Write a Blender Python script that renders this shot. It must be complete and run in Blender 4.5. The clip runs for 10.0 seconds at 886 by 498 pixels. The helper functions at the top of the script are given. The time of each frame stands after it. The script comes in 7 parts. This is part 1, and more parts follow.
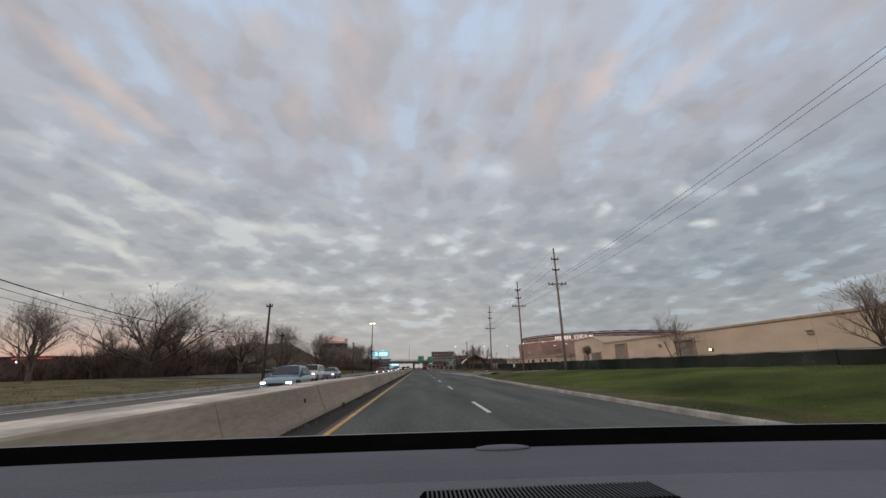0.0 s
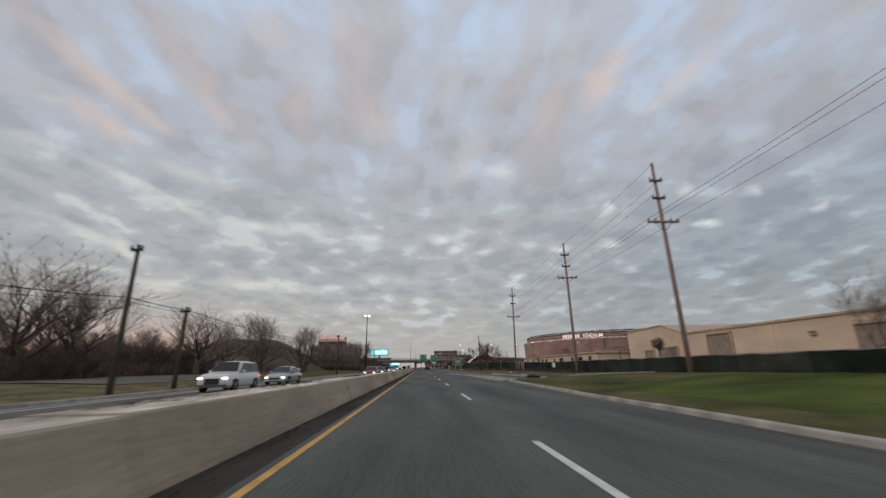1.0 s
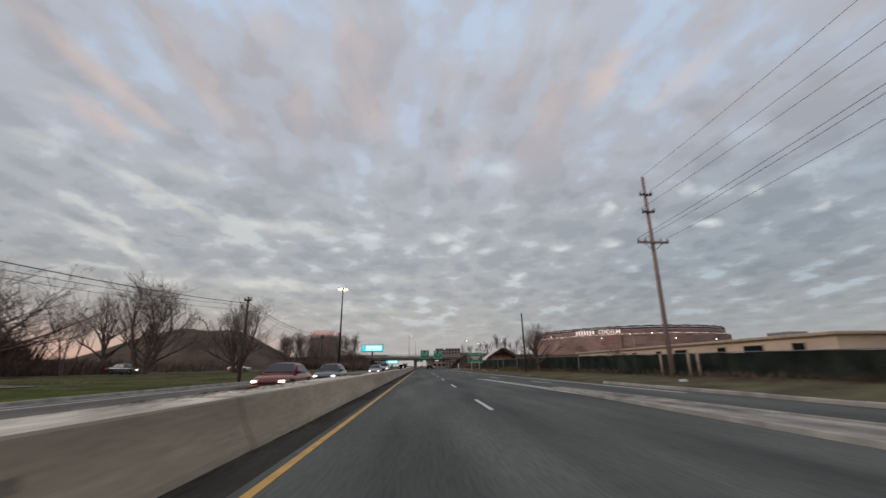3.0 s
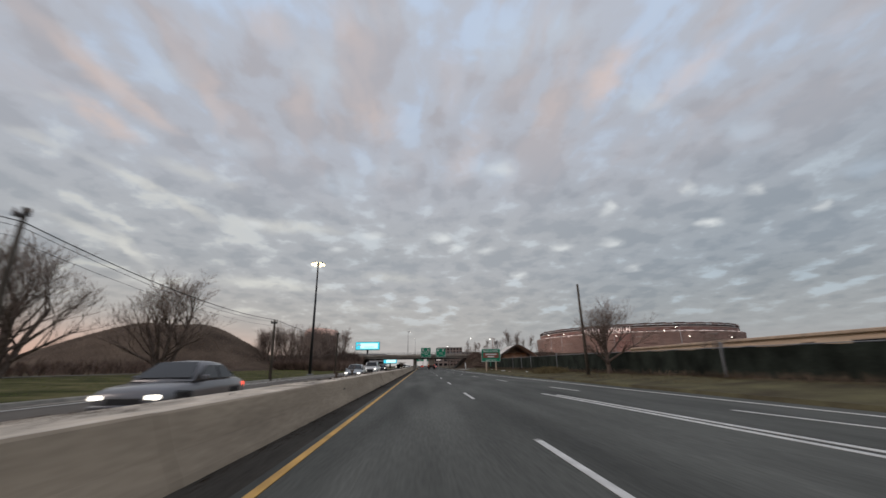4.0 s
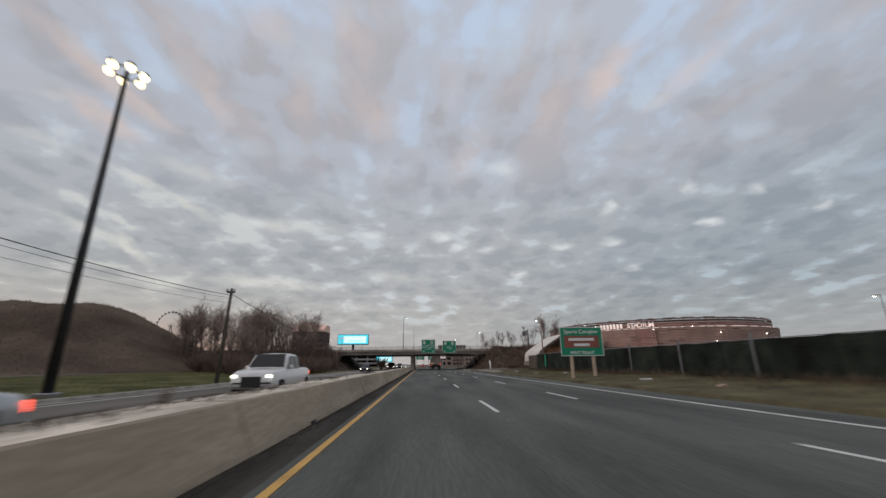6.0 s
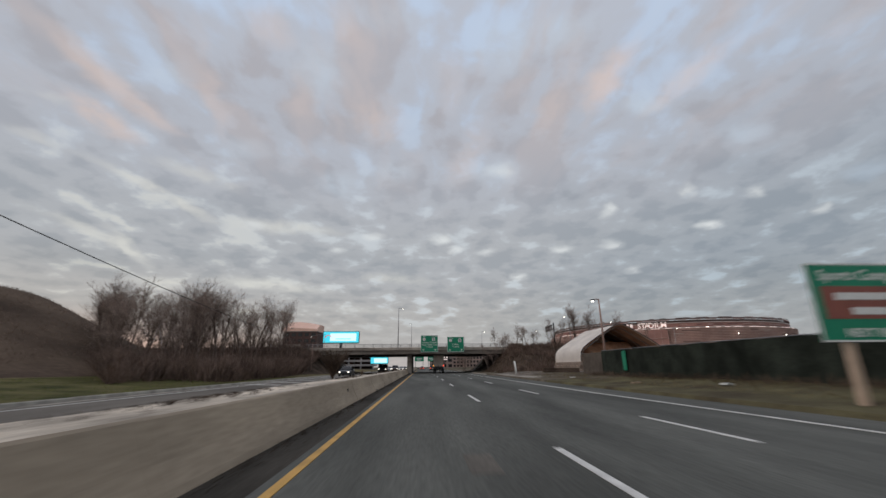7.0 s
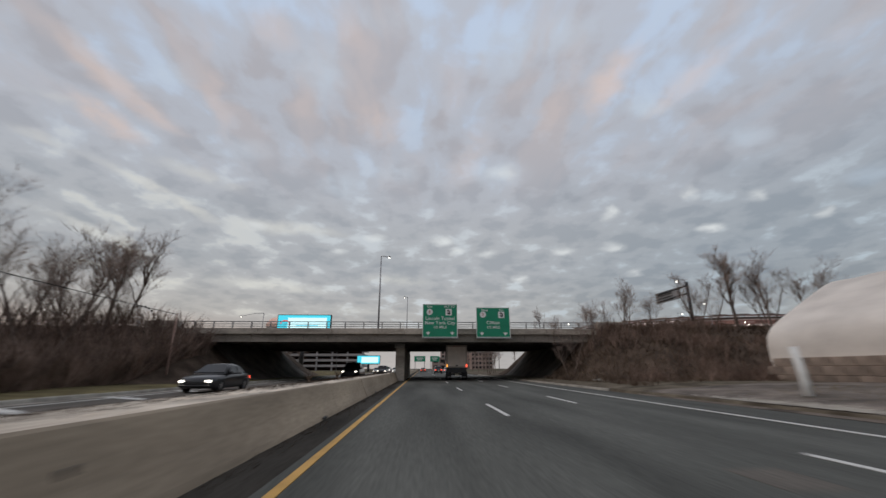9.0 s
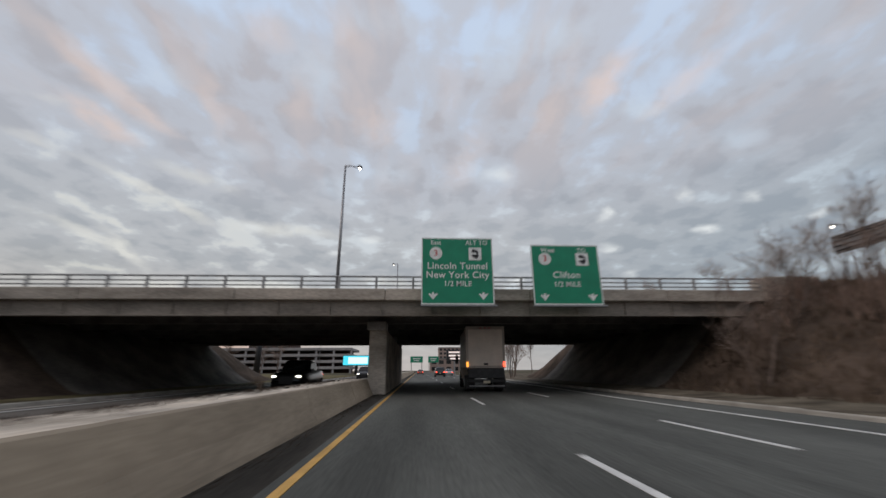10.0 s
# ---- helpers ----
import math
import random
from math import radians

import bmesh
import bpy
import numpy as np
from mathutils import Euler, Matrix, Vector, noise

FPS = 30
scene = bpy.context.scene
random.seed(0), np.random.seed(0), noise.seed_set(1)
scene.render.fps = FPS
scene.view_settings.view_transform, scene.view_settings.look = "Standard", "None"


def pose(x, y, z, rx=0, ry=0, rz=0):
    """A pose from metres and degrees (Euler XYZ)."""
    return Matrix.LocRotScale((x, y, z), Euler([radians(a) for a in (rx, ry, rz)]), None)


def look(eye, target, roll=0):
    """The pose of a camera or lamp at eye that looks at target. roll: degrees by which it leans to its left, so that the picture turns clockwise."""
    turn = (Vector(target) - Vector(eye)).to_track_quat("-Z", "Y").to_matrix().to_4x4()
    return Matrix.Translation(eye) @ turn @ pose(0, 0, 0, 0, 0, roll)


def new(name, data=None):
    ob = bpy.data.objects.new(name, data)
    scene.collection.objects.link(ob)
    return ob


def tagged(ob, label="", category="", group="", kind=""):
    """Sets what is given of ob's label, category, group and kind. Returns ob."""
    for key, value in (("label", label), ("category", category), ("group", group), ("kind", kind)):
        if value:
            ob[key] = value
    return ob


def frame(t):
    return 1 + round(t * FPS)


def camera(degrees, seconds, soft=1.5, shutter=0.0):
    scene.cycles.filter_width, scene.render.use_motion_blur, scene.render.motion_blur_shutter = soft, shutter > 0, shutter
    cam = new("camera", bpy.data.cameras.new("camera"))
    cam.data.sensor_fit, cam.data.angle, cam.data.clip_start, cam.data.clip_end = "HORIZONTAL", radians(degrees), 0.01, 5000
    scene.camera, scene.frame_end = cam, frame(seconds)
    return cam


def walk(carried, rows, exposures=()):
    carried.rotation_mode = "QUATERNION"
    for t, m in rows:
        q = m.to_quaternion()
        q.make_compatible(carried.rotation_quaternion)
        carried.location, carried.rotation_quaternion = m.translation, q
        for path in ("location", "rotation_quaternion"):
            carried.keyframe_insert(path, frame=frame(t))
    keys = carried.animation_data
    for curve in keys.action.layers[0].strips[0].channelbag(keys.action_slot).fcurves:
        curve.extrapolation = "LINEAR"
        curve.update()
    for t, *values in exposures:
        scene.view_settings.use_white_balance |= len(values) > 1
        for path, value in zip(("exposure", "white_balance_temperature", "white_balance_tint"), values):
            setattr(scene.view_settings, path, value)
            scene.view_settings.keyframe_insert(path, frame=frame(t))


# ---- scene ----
cam = camera(96.0, 10.0, shutter=0.4)
PATH = [
    (0, (-0.001, 0.441, 1.191), (0.123, 2.354, 1.759), -1.1),
    (0.034, (-0.001, 0.441, 1.191), (0.123, 2.354, 1.759), -1.1),
    (0.134, (0.009, 2.6, 1.19), (0.132, 4.513, 1.759), -1.1),
    (0.267, (0.021, 5.45, 1.189), (0.143, 7.363, 1.758), -1.1),
    (0.5, (0.042, 10.478, 1.188), (0.161, 12.391, 1.758), -1.1),
    (1, (0.045, 20.539, 1.187), (0.157, 22.453, 1.754), -0.9),
    (1.5, (0.02, 30.624, 1.18), (0.129, 32.54, 1.745), -1.1),
    (2, (-0.043, 40.72, 1.175), (0.062, 42.636, 1.739), -0.7),
    (2.5, (-0.079, 50.825, 1.179), (0.029, 52.741, 1.742), -0.7),
    (4, (-0.053, 81.23, 1.232), (0.052, 83.147, 1.792), -0.7),
    (4.5, (-0.058, 91.424, 1.23), (0.047, 93.34, 1.793), -0.9),
    (5, (-0.077, 101.652, 1.245), (0.025, 103.571, 1.802), -1.2),
    (5.5, (-0.116, 111.935, 1.268), (-0.015, 113.854, 1.82), -0.9),
    (7, (-0.213, 142.734, 1.229), (-0.107, 144.649, 1.795), -0.5),
    (7.5, (-0.23, 152.987, 1.218), (-0.121, 154.904, 1.776), -1.1),
    (8, (-0.248, 163.236, 1.193), (-0.147, 165.151, 1.762), -0.7),
    (8.5, (-0.288, 173.488, 1.181), (-0.192, 175.402, 1.753), -0.2),
    (9, (-0.323, 183.752, 1.168), (-0.224, 185.665, 1.742), -0.1),
    (9.5, (-0.346, 194.044, 1.157), (-0.239, 195.956, 1.735), -0.4),
    (10, (-0.376, 204.355, 1.153), (-0.26, 206.265, 1.735), -0.4),
]
walk(cam, [(t, look(eye, target, roll)) for t, eye, target, roll in PATH], exposures=((0, 0.0), (9.2, 0.0), (9.7, 0.06), (10, 0.14)))

# ---------------------------------------------------------------- light and sky
SUN_ELEV, SUN_AZ = 5.0, 250.0


def make_world():
    world = bpy.data.worlds.new("dusk_sky")
    scene.world = world
    world.use_nodes = True
    nt = world.node_tree
    nt.nodes.clear()
    N, L = nt.nodes.new, nt.links.new

    def math_node(op, a, b=None, clamp=False):
        n = N("ShaderNodeMath")
        n.operation, n.use_clamp = op, clamp
        for i, v in enumerate((a, b)):
            if v is None:
                continue
            if isinstance(v, (int, float)):
                n.inputs[i].default_value = v
            else:
                L(v, n.inputs[i])
        return n.outputs[0]

    def ramp(fac, stops):
        n = N("ShaderNodeValToRGB")
        n.color_ramp.interpolation = "EASE"
        els = n.color_ramp.elements
        while len(els) < len(stops):
            els.new(0.5)
        for e, (p, c) in zip(els, stops):
            e.position, e.color = p, (*c, 1) if len(c) == 3 else c
        L(fac, n.inputs[0])
        return n.outputs[0]

    def mix(fac, a, b, kind="MIX"):
        n = N("ShaderNodeMix")
        n.data_type, n.blend_type = "RGBA", kind
        for sock, v in ((n.inputs[0], fac), (n.inputs[6], a), (n.inputs[7], b)):
            if isinstance(v, (int, float)):
                sock.default_value = v
            elif isinstance(v, tuple):
                sock.default_value = (*v, 1)
            else:
                L(v, sock)
        return n.outputs[2]

    def noise_tex(vec, scale, detail, rough, dist=0.0):
        n = N("ShaderNodeTexNoise")
        n.inputs["Scale"].default_value, n.inputs["Detail"].default_value = scale, detail
        n.inputs["Roughness"].default_value, n.inputs["Distortion"].default_value = rough, dist
        L(vec, n.inputs["Vector"])
        return n.outputs[0]

    tc = N("ShaderNodeTexCoord")
    sep = N("ShaderNodeSeparateXYZ")
    L(tc.outputs["Generated"], sep.inputs[0])
    up = math_node("MAXIMUM", sep.outputs[2], 0.0)
    # the cloud deck is a flat layer seen in perspective; the rolls lie along the road
    den = math_node("ADD", up, 0.2)
    u = math_node("DIVIDE", sep.outputs[0], den)
    v = math_node("DIVIDE", sep.outputs[1], den)
    comb = N("ShaderNodeCombineXYZ")
    L(u, comb.inputs[0])
    L(v, comb.inputs[1])

    def displaced(src, scale, amount, detail):
        wn = N("ShaderNodeTexNoise")
        wn.inputs["Scale"].default_value, wn.inputs["Detail"].default_value = scale, detail
        L(src, wn.inputs["Vector"])
        centred = N("ShaderNodeVectorMath")
        centred.operation = "SUBTRACT"
        L(wn.outputs["Color"], centred.inputs[0])
        centred.inputs[1].default_value = (0.5, 0.5, 0.5)
        w = N("ShaderNodeVectorMath")
        w.operation = "MULTIPLY_ADD"
        L(centred.outputs[0], w.inputs[0])
        w.inputs[1].default_value = (amount, amount, 0.0)
        L(src, w.inputs[2])
        return w.outputs[0]

    warped = displaced(comb.outputs[0], 5.5, 0.11, 3)
    frayed = displaced(warped, 13.0, 0.05, 4)

    def layer(src, rot, sx, sy, off):
        m = N("ShaderNodeMapping")
        m.inputs["Rotation"].default_value = (0, 0, radians(rot))
        m.inputs["Scale"].default_value = (sx, sy, 1)
        m.inputs["Location"].default_value = (off, off * 0.7, off * 0.3)
        L(src, m.inputs["Vector"])
        return m.outputs[0]

    cells = noise_tex(layer(comb.outputs[0], -10, 1.0, 0.85, 3.1), 5.6, 5.0, 0.52, 0.3)
    puffs = noise_tex(layer(comb.outputs[0], 20, 0.9, 1.0, 9.4), 13.0, 3.0, 0.5, 0.3)
    rolls = noise_tex(layer(warped, 4, 6.2, 2.0, 5.7), 1.0, 3.0, 0.5, 0.2)
    threads = noise_tex(layer(frayed, 3, 13.0, 6.0, 2.3), 1.0, 3.0, 0.5, 0.1)
    broad = noise_tex(layer(comb.outputs[0], 30, 1.0, 1.0, 1.9), 0.9, 3, 0.5)
    high = ramp(up, [(0.3, (0, 0, 0)), (0.62, (1, 1, 1))])
    low = math_node("SUBTRACT", 1.0, high)
    vor = N("ShaderNodeTexVoronoi")
    vor.voronoi_dimensions, vor.feature = "2D", "SMOOTH_F1"
    vor.inputs["Scale"].default_value, vor.inputs["Smoothness"].default_value = 6.5, 0.7
    L(layer(frayed, -8, 1.0, 0.85, 0.0), vor.inputs["Vector"])
    lets = vor.outputs["Distance"]

    def blobs(rows):
        """Sum of soft ellipses on the cloud layer: centre, direction, half length, half width, strength."""
        total = None
        for cu, cv, ang, half, wide, power in rows:
            m = N("ShaderNodeMapping")
            m.vector_type = "TEXTURE"
            m.inputs["Location"].default_value = (cu, cv, 0)
            m.inputs["Rotation"].default_value = (0, 0, radians(ang))
            m.inputs["Scale"].default_value = (half * 1.5, wide * 1.75, 1)
            L(frayed, m.inputs["Vector"])
            ln = N("ShaderNodeVectorMath")
            ln.operation = "LENGTH"
            L(m.outputs[0], ln.inputs[0])
            one = math_node("MULTIPLY", ramp(ln.outputs["Value"], [(0.05, (1, 1, 1)), (1.0, (0, 0, 0))]), power)
            total = one if total is None else math_node("ADD", total, one)
        return math_node("MINIMUM", total, 1.0)

    PINK = [(-0.808, 0.9, 79, 0.144, 0.033, 0.8), (-0.915, 1.04, 77, 0.114, 0.036, 0.9), (-0.785, 1.05, 58, 0.079, 0.031, 0.5),
            (-0.584, 0.962, 105, 0.182, 0.026, 0.4), (-0.36, 0.775, 79, 0.056, 0.037, 0.45), (-0.195, 0.787, 83, 0.068, 0.025, 0.35),
            (-0.142, 1.08, 73, 0.114, 0.062, 0.45), (0.078, 0.947, 84, 0.1, 0.04, 0.25), (0.154, 1.25, 98, 0.18, 0.045, 0.4),
            (0.501, 0.89, 98, 0.114, 0.039, 1.0), (0.702, 0.867, 102, 0.127, 0.035, 0.6), (0.393, 1.02, 91, 0.105, 0.036, 0.3),
            (-0.36, 1.02, 94, 0.077, 0.042, 0.35)]
    BRIGHT = [(-0.976, 1.44, 70, 0.239, 0.029, 0.9), (-1.38, 1.68, 77, 0.225, 0.036, 0.8), (-1.34, 1.83, 102, 0.233, 0.028, 0.7),
              (-0.991, 0.948, 52, 0.055, 0.02, 0.3), (-0.897, 2.4, 27, 0.299, 0.084, 1.0), (-1.46, 2.24, 42, 0.15, 0.078, 0.7),
              (-0.8, 1.34, 51, 0.143, 0.032, 0.5), (-0.619, 1.74, 15, 0.238, 0.048, 0.7), (-0.153, 2.38, 13, 0.208, 0.062, 0.6),
              (-0.424, 2.94, 16, 0.327, 0.077, 0.4), (-1.14, 1.1, 52, 0.073, 0.028, 0.4)]
    SPECKS = [(0.0927, 1.87, 87, 0.052, 0.043, 0.95), (0.172, 1.99, 85, 0.05, 0.035, 0.85), (1.24, 1.58, 52, 0.047, 0.041, 0.95),
              (0.784, 1.55, 63, 0.052, 0.031, 0.85), (1.02, 1.35, 53, 0.052, 0.03, 0.66), (1.24, 1.31, 47, 0.052, 0.025, 0.57),
              (1.54, 1.36, 41, 0.052, 0.022, 0.57), (0.729, 1.93, 69, 0.052, 0.043, 0.85), (0.593, 2.31, 76, 0.052, 0.043, 0.85),
              (-0.232, 1.86, 97, 0.044, 0.042, 0.66), (0.94, 1.83, 63, 0.052, 0.043, 0.76), (1.17, 2.1, 61, 0.052, 0.035, 0.76),
              (0.279, 1.33, 78, 0.047, 0.043, 0.52), (-0.744, 1.71, 114, 0.04, 0.036, 0.57), (-0.426, 2.0, 102, 0.044, 0.043, 0.66),
              (0.336, 2.0, 80, 0.051, 0.04, 0.66)]
    BLUE = [(0.643, 0.961, 0, 0.0702, 0.0385, 0.9), (0.999, 1.03, 0, 0.0626, 0.0416, 0.8), (1.47, 1.11, 0, 0.0605, 0.0614, 0.6),
            (-0.324, 1.42, 0, 0.0857, 0.0697, 0.7), (-0.0996, 1.35, 0, 0.0839, 0.0566, 0.7), (-0.285, 0.908, 0, 0.0747, 0.081, 0.6),
            (0.203, 0.822, 0, 0.0859, 0.0712, 0.5), (-0.589, 1.2, 0, 0.0887, 0.055, 0.5), (0.279, 1.33, 0, 0.105, 0.0718, 0.6),
            (-0.0781, 0.744, 0, 0.079, 0.0442, 0.4), (0.343, 0.763, 0, 0.0673, 0.0491, 0.5), (-0.645, 0.879, 0, 0.0538, 0.0402, 0.4)]
    DARK = [(-1.6, 1.88, 43, 0.245, 0.157, 0.8), (-0.76, 1.55, 20, 0.317, 0.065, 0.35), (1.92, 1.92, -5, 0.428, 0.172, 0.5),
            (0.61, 1.46, -4, 0.169, 0.093, 0.4), (-0.283, 2.12, 12, 0.334, 0.089, 0.4), (1.0, 1.2, -15, 0.235, 0.055, 0.35),
            (-1.08, 1.99, 49, 0.16, 0.107, 0.4)]

    # thickness of the deck: cloudlets with open seams, drawn out into long rolls overhead
    dens = math_node("ADD", math_node("MULTIPLY", math_node("SUBTRACT", 0.44, lets), math_node("ADD", math_node("MULTIPLY", low, 0.16), 0.08)), math_node("MULTIPLY", cells, 0.44))
    dens = math_node("ADD", dens, math_node("MULTIPLY", puffs, math_node("ADD", math_node("MULTIPLY", low, 0.18), 0.08)))
    dens = math_node("ADD", dens, math_node("MULTIPLY", rolls, math_node("ADD", math_node("MULTIPLY", high, 0.30), 0.26)))
    dens = math_node("ADD", dens, math_node("MULTIPLY", math_node("SUBTRACT", broad, 0.5), 0.2))
    dens = math_node("ADD", math_node("SUBTRACT", dens, math_node("MULTIPLY", high, 0.03)), 0.01)
    sky = N("ShaderNodeTexSky")
    sky.sky_type, sky.sun_disc = "NISHITA", False
    sky.sun_elevation, sky.sun_rotation = radians(SUN_ELEV), radians(SUN_AZ)
    base = ramp(up, [(0.0, (0.47, 0.445, 0.43)), (0.08, (0.44, 0.44, 0.435)), (0.25, (0.42, 0.445, 0.475)), (0.5, (0.445, 0.478, 0.54)), (0.75, (0.475, 0.515, 0.59))])
    shade = mix(high, ramp(dens, [(0.37, (1.15, 1.17, 1.17)), (0.49, (1.0, 1.0, 1.0)), (0.61, (0.84, 0.86, 0.88))]),
                ramp(dens, [(0.39, (1.04, 1.16, 1.29)), (0.49, (1.0, 1.0, 1.01)), (0.59, (0.91, 0.855, 0.83))]))
    calm = ramp(up, [(0.02, (0.25, 0.25, 0.25)), (0.15, (1, 1, 1))])
    col = mix(calm, base, mix(1.0, base, shade, "MULTIPLY"))
    # clear gaps, smaller and brighter towards the horizon
    gap = mix(0.9, mix(1.0, sky.outputs[0], (0.10, 0.10, 0.10), "MULTIPLY"), (0.66, 0.72, 0.77))
    gap = mix(math_node("MULTIPLY", ramp(math_node("MULTIPLY", u, -0.25), [(0.06, (0, 0, 0)), (0.3, (1, 1, 1))]), 0.7), gap, (0.70, 0.68, 0.60))
    band = ramp(up, [(0.05, (0, 0, 0)), (0.15, (1, 1, 1)), (0.32, (0.7, 0.7, 0.7)), (0.5, (0.25, 0.25, 0.25)), (0.7, (0.12, 0.12, 0.12))])
    holes = ramp(dens, [(0.34, (1, 1, 1)), (0.455, (0, 0, 0))])
    col = mix(math_node("MULTIPLY", math_node("MULTIPLY", holes, band), 0.75), col, gap)
    col = mix(math_node("MULTIPLY", blobs(DARK), 0.75), col, mix(1.0, col, (0.76, 0.79, 0.81), "MULTIPLY"))
    ragged = ramp(math_node("ADD", math_node("MULTIPLY", threads, 0.55), math_node("MULTIPLY", puffs, 0.45)), [(0.34, (0.35, 0.35, 0.35)), (0.52, (1, 1, 1))])
    col = mix(math_node("MULTIPLY", math_node("MULTIPLY", blobs(BLUE), ragged), 0.7), col, (0.55, 0.64, 0.74))
    # warm haze low towards the sunset
    west = math_node("MULTIPLY", ramp(up, [(0.03, (1, 1, 1)), (0.3, (0, 0, 0))]), ramp(math_node("MULTIPLY", u, -0.25), [(0.06, (0, 0, 0)), (0.45, (1, 1, 1))]))
    col = mix(math_node("MULTIPLY", west, 0.3), col, (0.58, 0.53, 0.46))
    # slate blue low away from the sunset
    east = math_node("MULTIPLY", ramp(up, [(0.0, (0.6, 0.6, 0.6)), (0.15, (1, 1, 1)), (0.8, (0, 0, 0))]), ramp(math_node("MULTIPLY", u, 0.25), [(0.06, (0, 0, 0)), (0.4, (1, 1, 1))]))
    col = mix(east, col, mix(1.0, col, (0.78, 0.84, 0.89), "MULTIPLY"))
    # bright edges and breaks
    col = mix(math_node("MULTIPLY", math_node("MULTIPLY", blobs(BRIGHT), ragged), 0.85), col, (0.66, 0.67, 0.64))
    col = mix(math_node("MULTIPLY", math_node("MULTIPLY", blobs(SPECKS), ragged), 0.95), col, (0.71, 0.75, 0.765))
    # evening light on the raised rolls
    pinkness = ramp(math_node("ADD", math_node("MULTIPLY", rolls, 0.7), math_node("MULTIPLY", threads, 0.3)), [(0.47, (0, 0, 0)), (0.64, (1, 1, 1))])
    col = mix(math_node("MULTIPLY", math_node("MULTIPLY", pinkness, high), 0.4), col, (0.575, 0.515, 0.515))
    col = mix(math_node("MULTIPLY", math_node("MULTIPLY", blobs(PINK), ragged), 0.7), col, (0.67, 0.55, 0.505))
    # sunset colour low on the western horizon
    dusk = math_node("MULTIPLY", ramp(up, [(0.0, (1, 1, 1)), (0.13, (0, 0, 0))]), ramp(math_node("MULTIPLY", u, -0.25), [(0.12, (0, 0, 0)), (0.55, (1, 1, 1))]))
    col = mix(math_node("MULTIPLY", dusk, 0.85), col, (0.70, 0.42, 0.31))
    bg = N("ShaderNodeBackground")
    L(mix(1.0, col, (1.0, 0.987, 0.98), "MULTIPLY"), bg.inputs[0])
    bg.inputs[1].default_value = 1.0
    out = N("ShaderNodeOutputWorld")
    L(bg.outputs[0], out.inputs[0])


make_world()
sun = new("sun", bpy.data.lights.new("sun", "SUN"))
sun.data.energy, sun.data.angle, sun.data.color = 0.6, radians(25), (1.0, 0.82, 0.72)
sun.matrix_world = look((-90, -30, 60), (0, 0, 0))


# ---------------------------------------------------------------- materials
def mat(name, base, rough=0.8, metal=0.0, var=0.25, scale=3.0, fine=40.0, bump=0.15, tint=None, emit=None, power=0.0,
        island=False, coat=0.0, stretch=None, spec=0.5):
    """A procedural surface: colour that varies at two scales, fine relief, roughness that follows the grain."""
    m = bpy.data.materials.new(name)
    m.use_nodes = True
    nt = m.node_tree
    N, L = nt.nodes.new, nt.links.new
    b = nt.nodes["Principled BSDF"]
    b.inputs["Roughness"].default_value, b.inputs["Metallic"].default_value = rough, metal
    b.inputs["Coat Weight"].default_value = coat
    b.inputs["Specular IOR Level"].default_value = spec
    if emit:
        b.inputs["Emission Color"].default_value, b.inputs["Emission Strength"].default_value = (*emit, 1), power
    if var <= 0:
        b.inputs["Base Color"].default_value = (*base, 1)
        return m
    tc = N("ShaderNodeTexCoord")
    vec = tc.outputs["Object"]
    if stretch:
        mp = N("ShaderNodeMapping")
        mp.inputs["Scale"].default_value = stretch
        L(vec, mp.inputs["Vector"])
        vec = mp.outputs[0]
    n1, n2 = N("ShaderNodeTexNoise"), N("ShaderNodeTexNoise")
    n1.inputs["Scale"].default_value, n1.inputs["Detail"].default_value = scale, 5
    n2.inputs["Scale"].default_value, n2.inputs["Detail"].default_value = fine, 3
    L(vec, n1.inputs["Vector"]), L(vec, n2.inputs["Vector"])
    r = N("ShaderNodeValToRGB")
    dark = tuple(c * (1 - var) for c in base)
    light = tuple(min(1, c * (1 + var)) for c in (tint or base))
    r.color_ramp.elements[0].position, r.color_ramp.elements[0].color = 0.32, (*dark, 1)
    r.color_ramp.elements[1].position, r.color_ramp.elements[1].color = 0.68, (*light, 1)
    L(n1.outputs[0], r.inputs[0])
    mx = N("ShaderNodeMix")
    mx.data_type, mx.blend_type = "RGBA", "OVERLAY"
    mx.inputs[0].default_value = min(1.0, var * 1.3)
    L(r.outputs[0], mx.inputs[6]), L(n2.outputs[0], mx.inputs[7])
    col = mx.outputs[2]
    if island:
        oi = N("ShaderNodeObjectInfo")
        gm = N("ShaderNodeMapRange")
        gm.inputs[3].default_value, gm.inputs[4].default_value = 0.78, 1.2
        L(oi.outputs["Random"], gm.inputs[0])
        hs = N("ShaderNodeHueSaturation")
        L(gm.outputs[0], hs.inputs["Value"]), L(col, hs.inputs["Color"])
        col = hs.outputs[0]
    L(col, b.inputs["Base Color"])
    if bump > 0:
        bp = N("ShaderNodeBump")
        bp.inputs["Strength"].default_value, bp.inputs["Distance"].default_value = bump, 0.02
        L(n2.outputs[0], bp.inputs["Height"]), L(bp.outputs[0], b.inputs["Normal"])
    return m


